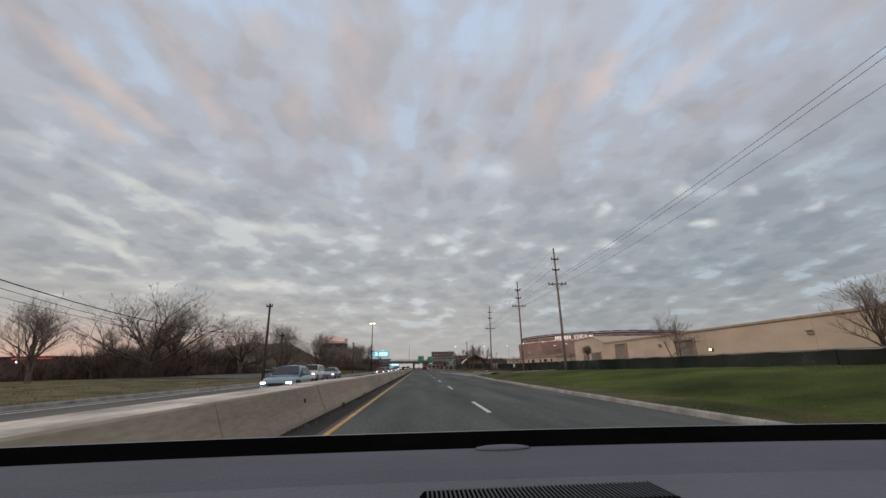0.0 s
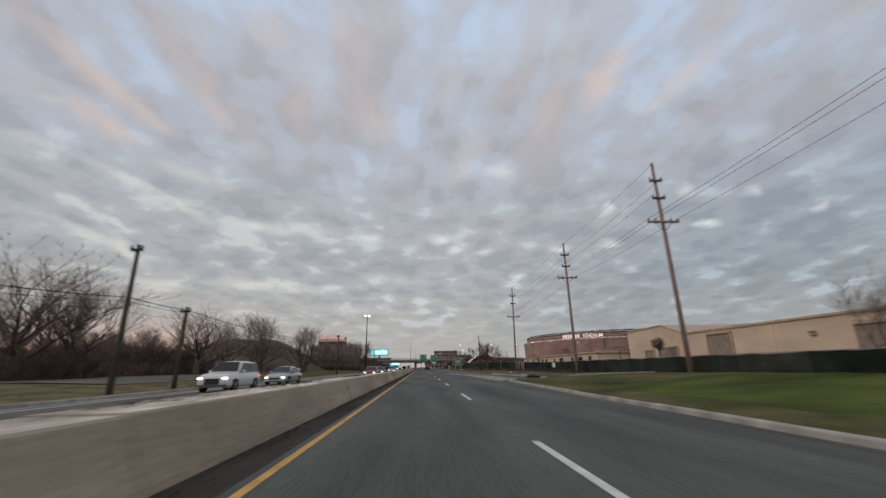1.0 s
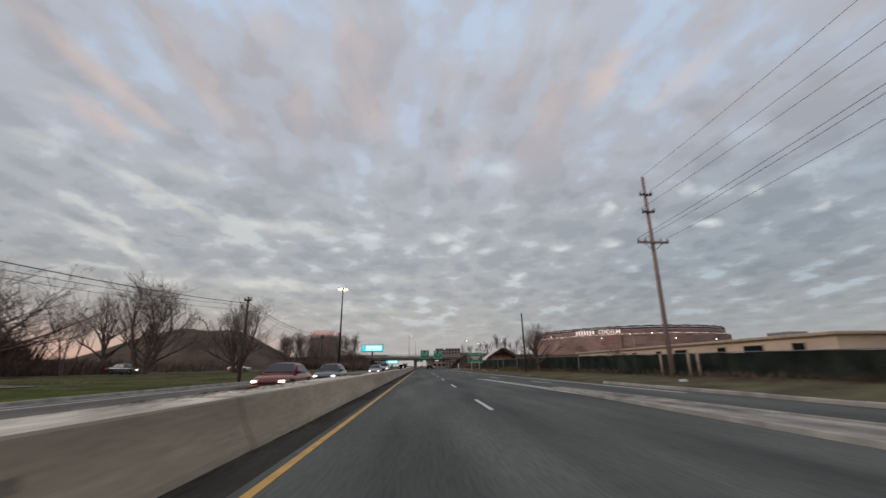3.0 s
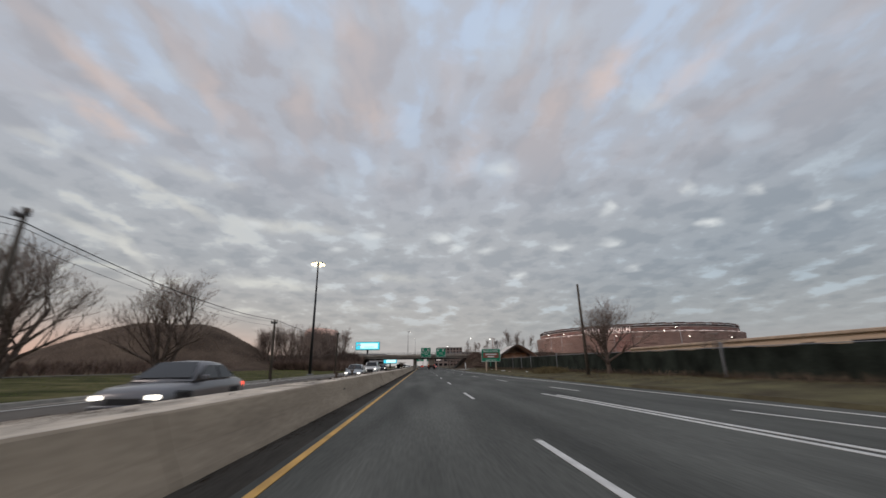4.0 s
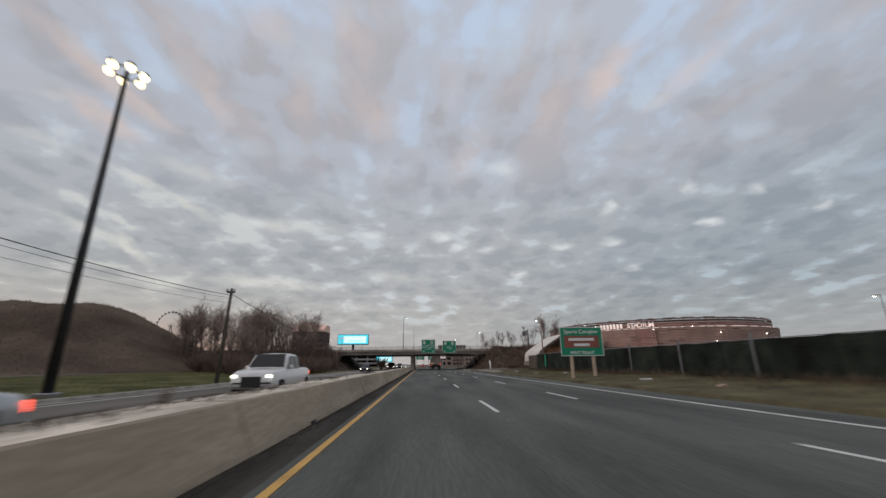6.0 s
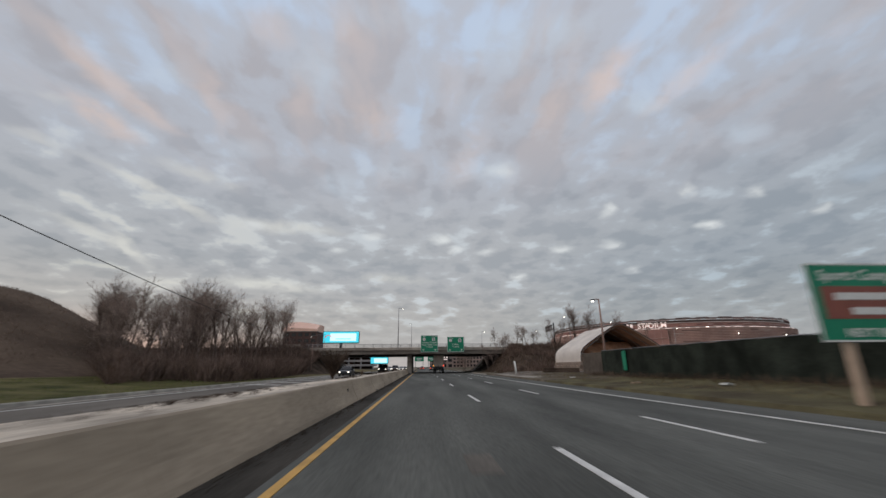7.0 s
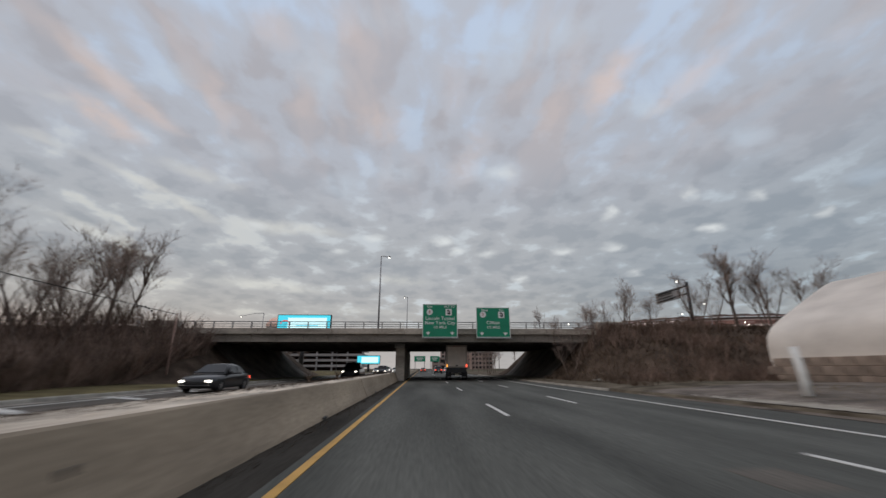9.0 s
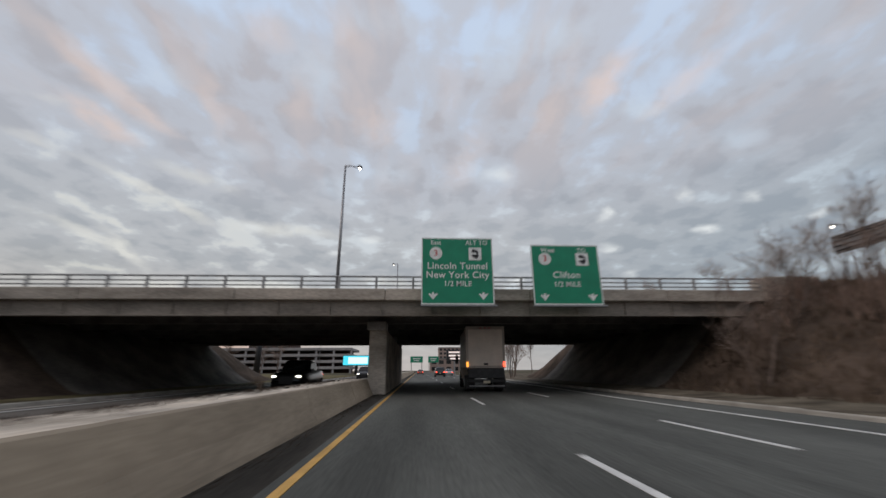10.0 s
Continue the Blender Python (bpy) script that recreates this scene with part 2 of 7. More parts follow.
ASPHALT = mat("asphalt", (0.098, 0.101, 0.091), 0.9, var=0.36, scale=0.7, fine=22, bump=0.45, stretch=(1.0, 0.12, 1.0), spec=0.25)
ASPHALT_OLD = mat("old_asphalt", (0.13, 0.118, 0.102), 0.9, var=0.3, scale=0.6, fine=20, bump=0.35, stretch=(1.0, 0.15, 1.0), spec=0.25)
SHOULDER = mat("dirty_shoulder", (0.06, 0.054, 0.046), 0.95, var=0.35, scale=1.2, fine=18, bump=0.4, stretch=(1.0, 0.2, 1.0), spec=0.08)
DRIVE = mat("dusty_driveway", (0.165, 0.14, 0.118), 0.95, var=0.5, scale=0.7, fine=12, bump=0.35, spec=0.25)
APRON = mat("pale_concrete_slab", (0.3, 0.275, 0.24), 0.9, var=0.55, scale=1.3, fine=14, bump=0.25, stretch=(1.0, 0.35, 1.0), spec=0.25)
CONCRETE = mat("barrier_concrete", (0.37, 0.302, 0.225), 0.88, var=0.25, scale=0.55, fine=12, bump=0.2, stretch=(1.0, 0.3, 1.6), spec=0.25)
CONCRETE_TOP = mat("pale_barrier_top", (0.56, 0.495, 0.41), 0.9, var=0.45, scale=1.6, fine=16, bump=0.3, stretch=(1.0, 0.35, 1.0), spec=0.25)
KERB = mat("kerb_concrete", (0.36, 0.34, 0.3), 0.9, var=0.3, scale=1.4, fine=18, bump=0.3, spec=0.25)
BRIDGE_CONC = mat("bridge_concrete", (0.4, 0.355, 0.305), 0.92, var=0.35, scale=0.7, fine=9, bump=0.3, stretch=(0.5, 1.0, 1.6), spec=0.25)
PIER_CONC = mat("pier_concrete", (0.3, 0.29, 0.28), 0.92, var=0.3, scale=1.2, fine=9, bump=0.3)
GIRDER = mat("weathered_girder_steel", (0.255, 0.225, 0.195), 0.75, metal=0.1, var=0.35, scale=0.8, fine=10, bump=0.2, stretch=(0.4, 1, 1.5), spec=0.25)
# darker than the parapet concrete: underdeck shade put into the colour
SOFFIT = mat("shaded_soffit", (0.16, 0.15, 0.145), 0.95, var=0.3, scale=1.0, fine=10, bump=0.2, spec=0.08)
RAIL_STEEL = mat("galvanised_rail", (0.33, 0.33, 0.33), 0.5, metal=0.5, var=0.2, scale=4, fine=40, bump=0.05)
WHITE_PAINT = mat("road_paint_white", (0.66, 0.66, 0.63), 0.7, var=0.25, scale=3, fine=28, bump=0.15)
YELLOW_PAINT = mat("road_paint_yellow", (0.62, 0.36, 0.09), 0.7, var=0.25, scale=3, fine=28, bump=0.15)
GRASS = mat("green_verge_grass", (0.052, 0.07, 0.014), 0.95, var=0.45, scale=0.25, fine=14, bump=0.7, tint=(0.078, 0.094, 0.021), spec=0.08)
GRASS_DULL = mat("dull_winter_grass", (0.15, 0.12, 0.068), 0.95, var=0.45, scale=0.5, fine=12, bump=0.7, tint=(0.15, 0.128, 0.065), spec=0.08)
DIRT = mat("littered_dirt_verge", (0.135, 0.112, 0.074), 0.97, var=0.45, scale=0.5, fine=11, bump=0.7, tint=(0.105, 0.096, 0.053), spec=0.08)
GRASS_OLIVE = mat("olive_winter_grass", (0.07, 0.082, 0.026), 0.95, var=0.45, scale=0.35, fine=12, bump=0.7, tint=(0.1, 0.09, 0.04), spec=0.08)
BARE_DIRT = mat("bare_brown_dirt", (0.115, 0.095, 0.07), 0.97, var=0.4, scale=0.9, fine=10, bump=0.7, tint=(0.14, 0.12, 0.09), spec=0.08)
FIELD = mat("far_marsh", (0.1, 0.088, 0.06), 0.97, var=0.4, scale=0.05, fine=1.0, bump=0.4, spec=0.08)
BRUSH_SOIL = mat("leaf_litter", (0.088, 0.065, 0.05), 0.97, var=0.45, scale=0.6, fine=9, bump=0.9, spec=0.08)
MOUND_EARTH = mat("brown_mound_earth", (0.088, 0.064, 0.05), 0.97, var=0.35, scale=0.09, fine=1.4, bump=0.4, tint=(0.115, 0.086, 0.064), spec=0.08)
MOUND_SCRUB = mat("mound_scrub_stems", (0.3, 0.225, 0.175), 0.97, var=0.3, scale=0.1, fine=2, bump=0.0, spec=0.08)
# paving tone with the shade below the bridge put into it
SLOPE_PAVING = mat("shaded_slope_paving", (0.16, 0.145, 0.13), 0.95, var=0.4, scale=0.6, fine=8, bump=0.3, spec=0.1)
BARK = mat("grey_bark", (0.165, 0.128, 0.108), 0.95, var=0.35, scale=3, fine=25, bump=0.5, spec=0.08)
TWIG = mat("bare_twigs", (0.33, 0.262, 0.225), 0.95, var=0.3, scale=2, fine=20, bump=0.0, spec=0.08)
BRUSH_DARK = mat("dark_brush", (0.23, 0.168, 0.137), 0.95, var=0.45, scale=0.7, fine=6, bump=0.0, spec=0.08)
BRUSH = mat("dry_brush", (0.16, 0.122, 0.092), 0.95, var=0.55, scale=0.28, fine=6, bump=0.0, spec=0.08)
BLADE = mat("grass_blades", (0.17, 0.21, 0.05), 0.9, var=0.4, scale=1.2, fine=9, bump=0.0, spec=0.08)
BLADE_DRY = mat("dry_grass_blades", (0.22, 0.18, 0.1), 0.9, var=0.4, scale=1.2, fine=9, bump=0.0, spec=0.08)
POLE_WOOD = mat("weathered_pole_wood", (0.34, 0.235, 0.2), 0.9, var=0.25, scale=2, fine=20, bump=0.4, stretch=(4, 4, 0.5), spec=0.08)
POLE_DARK = mat("dark_creosoted_wood", (0.1, 0.085, 0.07), 0.9, var=0.3, scale=2, fine=20, bump=0.4, stretch=(4, 4, 0.5), spec=0.08)
WIRE = mat("black_cable", (0.02, 0.02, 0.022), 0.6, var=0)
METAL_DARK = mat("dark_metal", (0.045, 0.045, 0.048), 0.5, metal=0.6, var=0.2, scale=5, fine=30, bump=0.05)
METAL_GREY = mat("grey_metal", (0.3, 0.3, 0.31), 0.45, metal=0.7, var=0.2, scale=5, fine=30, bump=0.05)
CERAMIC = mat("insulator_ceramic", (0.25, 0.22, 0.2), 0.3, var=0.1, scale=9, fine=40, bump=0)
FENCE_MESH = mat("dark_green_windscreen_fabric", (0.026, 0.032, 0.026), 0.85, var=0.45, scale=0.8, fine=10, bump=0.3, island=True, spec=0.08)
FENCE_SHEER = mat("sheer_worn_windscreen_fabric", (0.028, 0.036, 0.031), 0.85, var=0.45, scale=0.8, fine=10, bump=0.3, island=True, spec=0.08)
sheer_gaps = FENCE_SHEER.node_tree.nodes.new("ShaderNodeBsdfTransparent")
sheer_mix = FENCE_SHEER.node_tree.nodes.new("ShaderNodeMixShader")
sheer_mix.inputs[0].default_value = 0.15
FENCE_SHEER.node_tree.links.new(FENCE_SHEER.node_tree.nodes["Principled BSDF"].outputs[0], sheer_mix.inputs[1])
FENCE_SHEER.node_tree.links.new(sheer_gaps.outputs[0], sheer_mix.inputs[2])
FENCE_SHEER.node_tree.links.new(sheer_mix.outputs[0], FENCE_SHEER.node_tree.nodes["Material Output"].inputs[0])
FENCE_GREY = mat("grey_gate_fabric", (0.125, 0.108, 0.092), 0.85, var=0.3, scale=0.8, fine=10, bump=0.3, spec=0.08)
BEIGE_WALL = mat("beige_stucco_wall", (0.71, 0.555, 0.42), 0.9, var=0.14, scale=0.5, fine=10, bump=0.15, stretch=(1, 0.4, 1), spec=0.25)
BEIGE_TRIM = mat("beige_trim", (0.52, 0.4, 0.3), 0.8, var=0.15, scale=2, fine=20, bump=0.1)
ROOF_GREY = mat("flat_roof_membrane", (0.2, 0.19, 0.18), 0.9, var=0.2, scale=1, fine=10, bump=0.2)
ROLL_DOOR = mat("grey_roller_door", (0.34, 0.275, 0.225), 0.6, var=0.2, scale=2, fine=20, bump=0.1)
DARK_GLASS = mat("dark_glass", (0.015, 0.017, 0.02), 0.08, var=0)
STADIUM_WALL = mat("stadium_brown_cladding", (0.46, 0.285, 0.25), 0.7, var=0.25, scale=0.05, fine=0.6, bump=0.1)
STADIUM_LOUVRE = mat("stadium_louvre_aluminium", (0.6, 0.435, 0.38), 0.6, metal=0.0, var=0.25, scale=0.06, fine=1.0, bump=0.0)
STADIUM_RED = mat("stadium_red_band", (0.42, 0.225, 0.19), 0.6, var=0.2, scale=0.06, fine=1.0, bump=0.0)
STADIUM_PALE = mat("stadium_pale_panel", (0.6, 0.5, 0.46), 0.6, var=0.2, scale=0.1, fine=1.0, bump=0.0)
STADIUM_RIM = mat("stadium_steel_rim", (0.15, 0.11, 0.1), 0.8, metal=0.0, var=0.2, scale=0.2, fine=2, bump=0.0, spec=0.08)
SIGN_LIT = mat("lit_white_lettering", (0.75, 0.62, 0.58), 0.4, var=0, emit=(1.0, 0.85, 0.8), power=0.55)
SIGN_GREEN = mat("green_sign_sheeting", (0.004, 0.25, 0.135), 0.5, var=0.12, scale=1.5, fine=20, bump=0.02)
SIGN_BROWN = mat("brown_red_sign_sheeting", (0.27, 0.085, 0.06), 0.5, var=0.15, scale=1.5, fine=20, bump=0.02)
SIGN_WHITE = mat("white_sign_legend", (0.78, 0.8, 0.78), 0.5, var=0.1, scale=4, fine=30, bump=0)
SIGN_RED = mat("red_sign_digit", (0.5, 0.05, 0.04), 0.5, var=0.1, scale=4, fine=30, bump=0)
SIGN_BACK = mat("bare_aluminium_sign_back", (0.2, 0.2, 0.2), 0.5, metal=0.5, var=0.2, scale=2, fine=20, bump=0.05)
BROWN_BOARD = mat("brown_facade", (0.085, 0.045, 0.038), 0.8, var=0.2, scale=0.1, fine=1, bump=0.1)
FABRIC = mat("white_tarpaulin", (0.9, 0.85, 0.78), 0.7, var=0.12, scale=0.7, fine=9, bump=0.25, stretch=(1, 0.5, 1))
tr = FABRIC.node_tree.nodes.new("ShaderNodeBsdfTranslucent")
tr.inputs[0].default_value = (0.62, 0.47, 0.36, 1)
mixed = FABRIC.node_tree.nodes.new("ShaderNodeMixShader")
mixed.inputs[0].default_value = 0.22
FABRIC.node_tree.links.new(FABRIC.node_tree.nodes["Principled BSDF"].outputs[0], mixed.inputs[1])
FABRIC.node_tree.links.new(tr.outputs[0], mixed.inputs[2])
FABRIC.node_tree.links.new(mixed.outputs[0], FABRIC.node_tree.nodes["Material Output"].inputs[0])
# inside of the white fabric, browned for the dim warm light within
FABRIC_IN = mat("shaded_tarpaulin_inside", (0.44, 0.3, 0.22), 0.85, var=0.25, scale=0.7, fine=9, bump=0.25)
SALT = mat("brown_road_salt", (0.6, 0.36, 0.235), 0.95, var=0.3, scale=0.6, fine=7, bump=0.8, spec=0.08)
BLOCK = mat("concrete_block_wall", (0.27, 0.215, 0.175), 0.92, var=0.3, scale=1, fine=9, bump=0.3, island=True)
LED_CYAN = mat("cyan_led_screen", (0.02, 0.02, 0.02), 0.4, var=0, emit=(0.06, 0.62, 0.78), power=1.15)
LED_WHITE = mat("white_led_field", (0.02, 0.02, 0.02), 0.4, var=0, emit=(0.62, 0.95, 1.0), power=1.25)
LED_RED = mat("red_led_mark", (0.02, 0.02, 0.02), 0.4, var=0, emit=(0.9, 0.15, 0.15), power=0.9)
LAMP_WARM = mat("warm_lamp_glow", (0.8, 0.8, 0.8), 0.4, var=0, emit=(1.0, 0.8, 0.42), power=3.2)
LAMP_WHITE = mat("white_lamp_glow", (0.8, 0.8, 0.8), 0.4, var=0, emit=(1.0, 0.95, 0.85), power=5.0)
HEAD_GLOW = mat("headlight_glow", (0.8, 0.8, 0.8), 0.2, var=0, emit=(1.0, 0.93, 0.8), power=4.0)
TAIL_GLOW = mat("tail_light_glow", (0.5, 0.02, 0.02), 0.3, var=0, emit=(1.0, 0.09, 0.04), power=2.6)
DIM_RED = mat("dim_red_fascia", (0.4, 0.05, 0.03), 0.4, var=0, emit=(1.0, 0.16, 0.07), power=0.45)
AMBER_GLOW = mat("amber_light_glow", (0.5, 0.2, 0.02), 0.3, var=0, emit=(1.0, 0.4, 0.06), power=1.5)
TYRE = mat("tyre_rubber", (0.02, 0.02, 0.02), 0.9, var=0.2, scale=8, fine=40, bump=0.1)
RIM = mat("alloy_rim", (0.4, 0.4, 0.41), 0.35, metal=0.9, var=0.1, scale=9, fine=40, bump=0)
BLACK_PLASTIC = mat("black_plastic", (0.018, 0.018, 0.019), 0.6, var=0.2, scale=9, fine=60, bump=0.05)
PLATE = mat("blank_plate", (0.55, 0.5, 0.38), 0.6, var=0.1, scale=9, fine=40, bump=0)
TRUCK_WHITE = mat("truck_box_white", (0.8, 0.7, 0.62), 0.55, var=0.1, scale=1.2, fine=14, bump=0.04)
TRUCK_TRIM = mat("truck_frame_trim", (0.42, 0.36, 0.32), 0.5, metal=0.2, var=0.15, scale=2, fine=20, bump=0.04)
BLACK_MATT = mat("matt_black_trough", (0.004, 0.004, 0.004), 1.0, var=0.2, scale=9, fine=60, bump=0.05)
BLACK_MATT.node_tree.nodes["Principled BSDF"].inputs["Specular IOR Level"].default_value = 0.0
DASH_GREY = mat("grey_dashboard_vinyl", (0.085, 0.083, 0.1), 0.65, var=0.12, scale=6, fine=260, bump=0.2)
DASH_LIGHT = mat("pale_dashboard_vinyl", (0.115, 0.112, 0.13), 0.65, var=0.12, scale=6, fine=260, bump=0.2)
# sunset glow above the brown tower, put into a surface colour
GLOW_PINK = mat("pink_glow_surface", (0.92, 0.6, 0.48), 0.6, var=0.12, scale=0.08, fine=0.6, bump=0)
FAR_BUILDING = mat("far_building_wall", (0.33, 0.25, 0.22), 0.9, var=0.2, scale=0.08, fine=1, bump=0)
FAR_DECK = mat("parking_deck_concrete", (0.3, 0.29, 0.29), 0.9, var=0.2, scale=0.1, fine=1, bump=0)


# ---------------------------------------------------------------- mesh helpers
def part(name, bm, material, parent=None, label="", smooth=False):
    """Links a bmesh as one mesh object, under parent where one is given."""
    me = bpy.data.meshes.new(name)
    bmesh.ops.recalc_face_normals(bm, faces=bm.faces[:])
    if smooth:
        for f in bm.faces:
            f.smooth = True
    bm.to_mesh(me)
    bm.free()
    for m in material if isinstance(material, (list, tuple)) else [material]:
        me.materials.append(m)
    ob = new(name, me)
    if parent is not None:
        ob.parent = parent
    if label:
        ob["label"] = label
    return ob


def thing(name, m, label, category, group="", kind=""):
    """An Empty at the base of a thing, at pose m."""
    ob = new(name)
    ob.empty_display_size = 0.2
    ob.matrix_world = m
    return tagged(ob, label, category, group, kind)


def box(bm, x0, x1, y0, y1, z0, z1, bevel=0.0):
    vs = [bm.verts.new((x, y, z)) for x in (x0, x1) for y in (y0, y1) for z in (z0, z1)]
    fs = [bm.faces.new([vs[i] for i in q]) for q in ((0, 1, 3, 2), (4, 6, 7, 5), (0, 4, 5, 1), (2, 3, 7, 6), (0, 2, 6, 4), (1, 5, 7, 3))]
    if bevel > 0:
        es = list({e for f in fs for e in f.edges})
        bmesh.ops.bevel(bm, geom=es, offset=bevel, segments=1, affect="EDGES", profile=0.5)
    return bm


def boxed(x0, x1, y0, y1, z0, z1, bevel=0.0):
    return box(bmesh.new(), x0, x1, y0, y1, z0, z1, bevel)


def loft(bm, rings, caps=True, closed=True):
    rows = [[bm.verts.new(p) for p in r] for r in rings]
    n = len(rows[0])
    for a, b in zip(rows, rows[1:]):
        for i in range(n if closed else n - 1):
            j = (i + 1) % n
            bm.faces.new((a[i], a[j], b[j], b[i]))
    if caps and closed:
        bm.faces.new(rows[0][::-1])
        bm.faces.new(rows[-1])
    return bm


def tube(bm, pts, radii, seg=6, caps=True):
    """A tapered tube through pts."""
    pts = [Vector(p) for p in pts]
    rings, side = [], None
    for i, p in enumerate(pts):
        d = (pts[min(i + 1, len(pts) - 1)] - pts[max(i - 1, 0)]).normalized()
        if side is None or abs(side.dot(d)) > 0.95:
            side = d.orthogonal().normalized()
        side = (side - d * side.dot(d)).normalized()
        other = d.cross(side)
        r = radii[i] if isinstance(radii, (list, tuple)) else radii
        rings.append([p + r * (math.cos(a) * side + math.sin(a) * other) for a in (2 * math.pi * k / seg for k in range(seg))])
    return loft(bm, rings, caps)


def tubed(pts, radii, seg=6):
    return tube(bmesh.new(), pts, radii, seg)


def mesh_of(name, verts, faces, material):
    me = bpy.data.meshes.new(name)
    me.from_pydata(verts, [], faces)
    me.materials.append(material)
    me.update()
    return me


def lettering(name, text, size, place, material, parent, spread=1.0):
    """Words as a thin mesh that faces -y, centred on place."""
    cu = bpy.data.curves.new("letters", "FONT")
    cu.body, cu.size, cu.extrude, cu.align_x, cu.align_y = text, size, 0.006, "CENTER", "CENTER"
    cu.space_character, cu.offset, cu.resolution_u = spread, size * 0.012, 3
    tmp = new("letters", cu)
    me = bpy.data.meshes.new_from_object(tmp.evaluated_get(bpy.context.evaluated_depsgraph_get()))
    bpy.data.objects.remove(tmp)
    bpy.data.curves.remove(cu)
    me.materials.clear()
    me.materials.append(material)
    ob = new(name, me)
    ob.parent = parent
    ob.matrix_basis = pose(*place, 90, 0, 0)
    return ob


def interp(table, y):
    if y <= table[0][0]:
        return table[0][1]
    for (a, va), (b, vb) in zip(table, table[1:]):
        if y <= b:
            return va + (vb - va) * (y - a) / (b - a)
    return table[-1][1]


def smooth01(t):
    t = max(0.0, min(1.0, t))
    return t * t * (3 - 2 * t)


# ---------------------------------------------------------------- ground and roads
# plan: the camera's lane is centred near x = 0, the road runs along +y
RIGHT_EDGE = [(-60, 6.3), (25, 6.35), (40, 6.6), (54, 7.1), (57, 12.2), (78, 11.8), (92, 11.2), (112, 10.7), (130, 10.2), (165, 9.7), (190, 9.8), (222, 9.6), (260, 10.2), (400, 10.2)]
BARRIER_BASE, BARRIER_FAR = -2.62, -3.98
LEFT_EDGE = -14.4


BERM = [(-40, 0.88), (15, 0.86), (35, 0.62), (62, 0.32), (2500, 0.32)]


def ground_z(x, y):
    xr = interp(RIGHT_EDGE, y)
    if x > xr + 0.1:
        return 0.13 + interp(BERM, y) * smooth01((x - xr) / max(2.0, 16.2 - xr))
    if x < LEFT_EDGE - 0.1:
        return 0.13 + 0.4 * smooth01((LEFT_EDGE - x) / 16.0)
    return -0.12


def build_ground():
    xs = [-2500, -1200, -600, -300, -180, -120, -90, -70, -55, -45, -38, -32, -28, -24, -21, -18.5, -16.5, -15.2, -14.52, -14.48, -9, -3.5, 3]
    offs = [0.05, 0.12, 0.16, 0.6, 1.5, 2.6, 4.0, 6, 9, 13, 18, 25, 35, 50, 75, 110, 170, 300, 600, 1200, 2500]
    ys = [-2500, -800, -300, -120, -60] + [-40 + 4 * i for i in range(81)] + [300, 330, 370, 420, 500, 650, 900, 1400, 2500]
    rnd = random.Random(4)
    bm = bmesh.new()
    rows = []
    for y in ys:
        xr = interp(RIGHT_EDGE, y)
        row = []
        for x in xs + [xr + o for o in offs]:
            z = ground_z(x, y)
            if z > 0 and (x > xr + 1 or x < -15.5):
                z += rnd.uniform(-0.03, 0.04)
            row.append(bm.verts.new((x, y, z)))
        rows.append(row)
    for a, b in zip(rows, rows[1:]):
        for i in range(len(a) - 1):
            f = bm.faces.new((a[i], a[i + 1], b[i + 1], b[i]))
            c = f.calc_center_median()
            f.smooth = True
            c = c + Vector((9.0 * noise.noise(Vector((c.x * 0.03, c.y * 0.06, 5.0))) * (abs(c.x) > 19), 9.0 * noise.noise(Vector((c.x * 0.12, c.y * 0.05, 9.0))) * (abs(c.x) > 13), 0))
            far = abs(c.x) > 65 or c.y > 300 or c.y < -130
            if far:
                f.material_index = 3
            elif c.x > 0:
                f.material_index = 5 if c.y > 174 else 2 if c.y >= 60 else 4 if c.y > 38 or c.x < interp(RIGHT_EDGE, c.y) + 1.1 else 0
            elif c.x < 0 and 84 < c.y < 196 and c.x > -40:
                f.material_index = 4
            elif -22 > c.x or c.y > 190:
                f.material_index = 1
            else:
                f.material_index = 0 if c.y > 75 else 1
    return tagged(part("ground", bm, [GRASS, GRASS_DULL, DIRT, FIELD, GRASS_OLIVE, BARE_DIRT]), "grass verges and marsh that reach the horizon", "ground", kind="structure")


def strip(name, left, right, ys, z, material, label, category="road"):
    """A flat paved strip with a little thickness between two edge tables."""
    rings = []
    for y in ys:
        a, b = left(y), right(y)
        rings.append([(a, y, z - 0.09), (b, y, z - 0.09), (b, y, z), ((a + b) / 2, y, z + 0.004), (a, y, z)])
    return tagged(part(name, loft(bmesh.new(), rings), material), label, category, kind="structure")


YS = [-60] + list(range(-40, 290, 6)) + [300, 340, 400, 520, 700]
build_ground()
road = strip("road", lambda y: -1.95, lambda y: interp(RIGHT_EDGE, y) - 0.02, YS, 0.0, ASPHALT, "worn grey asphalt highway lanes with pale markings")
strip("shoulder_strip", lambda y: BARRIER_BASE - 0.3, lambda y: -1.95, YS, 0.0, SHOULDER, "dark dirty asphalt strip at the foot of the median barrier")
road_back = strip("oncoming_road", lambda y: LEFT_EDGE, lambda y: BARRIER_FAR + 0.2, YS, 0.0, ASPHALT_OLD, "worn asphalt lanes of the oncoming carriageway")


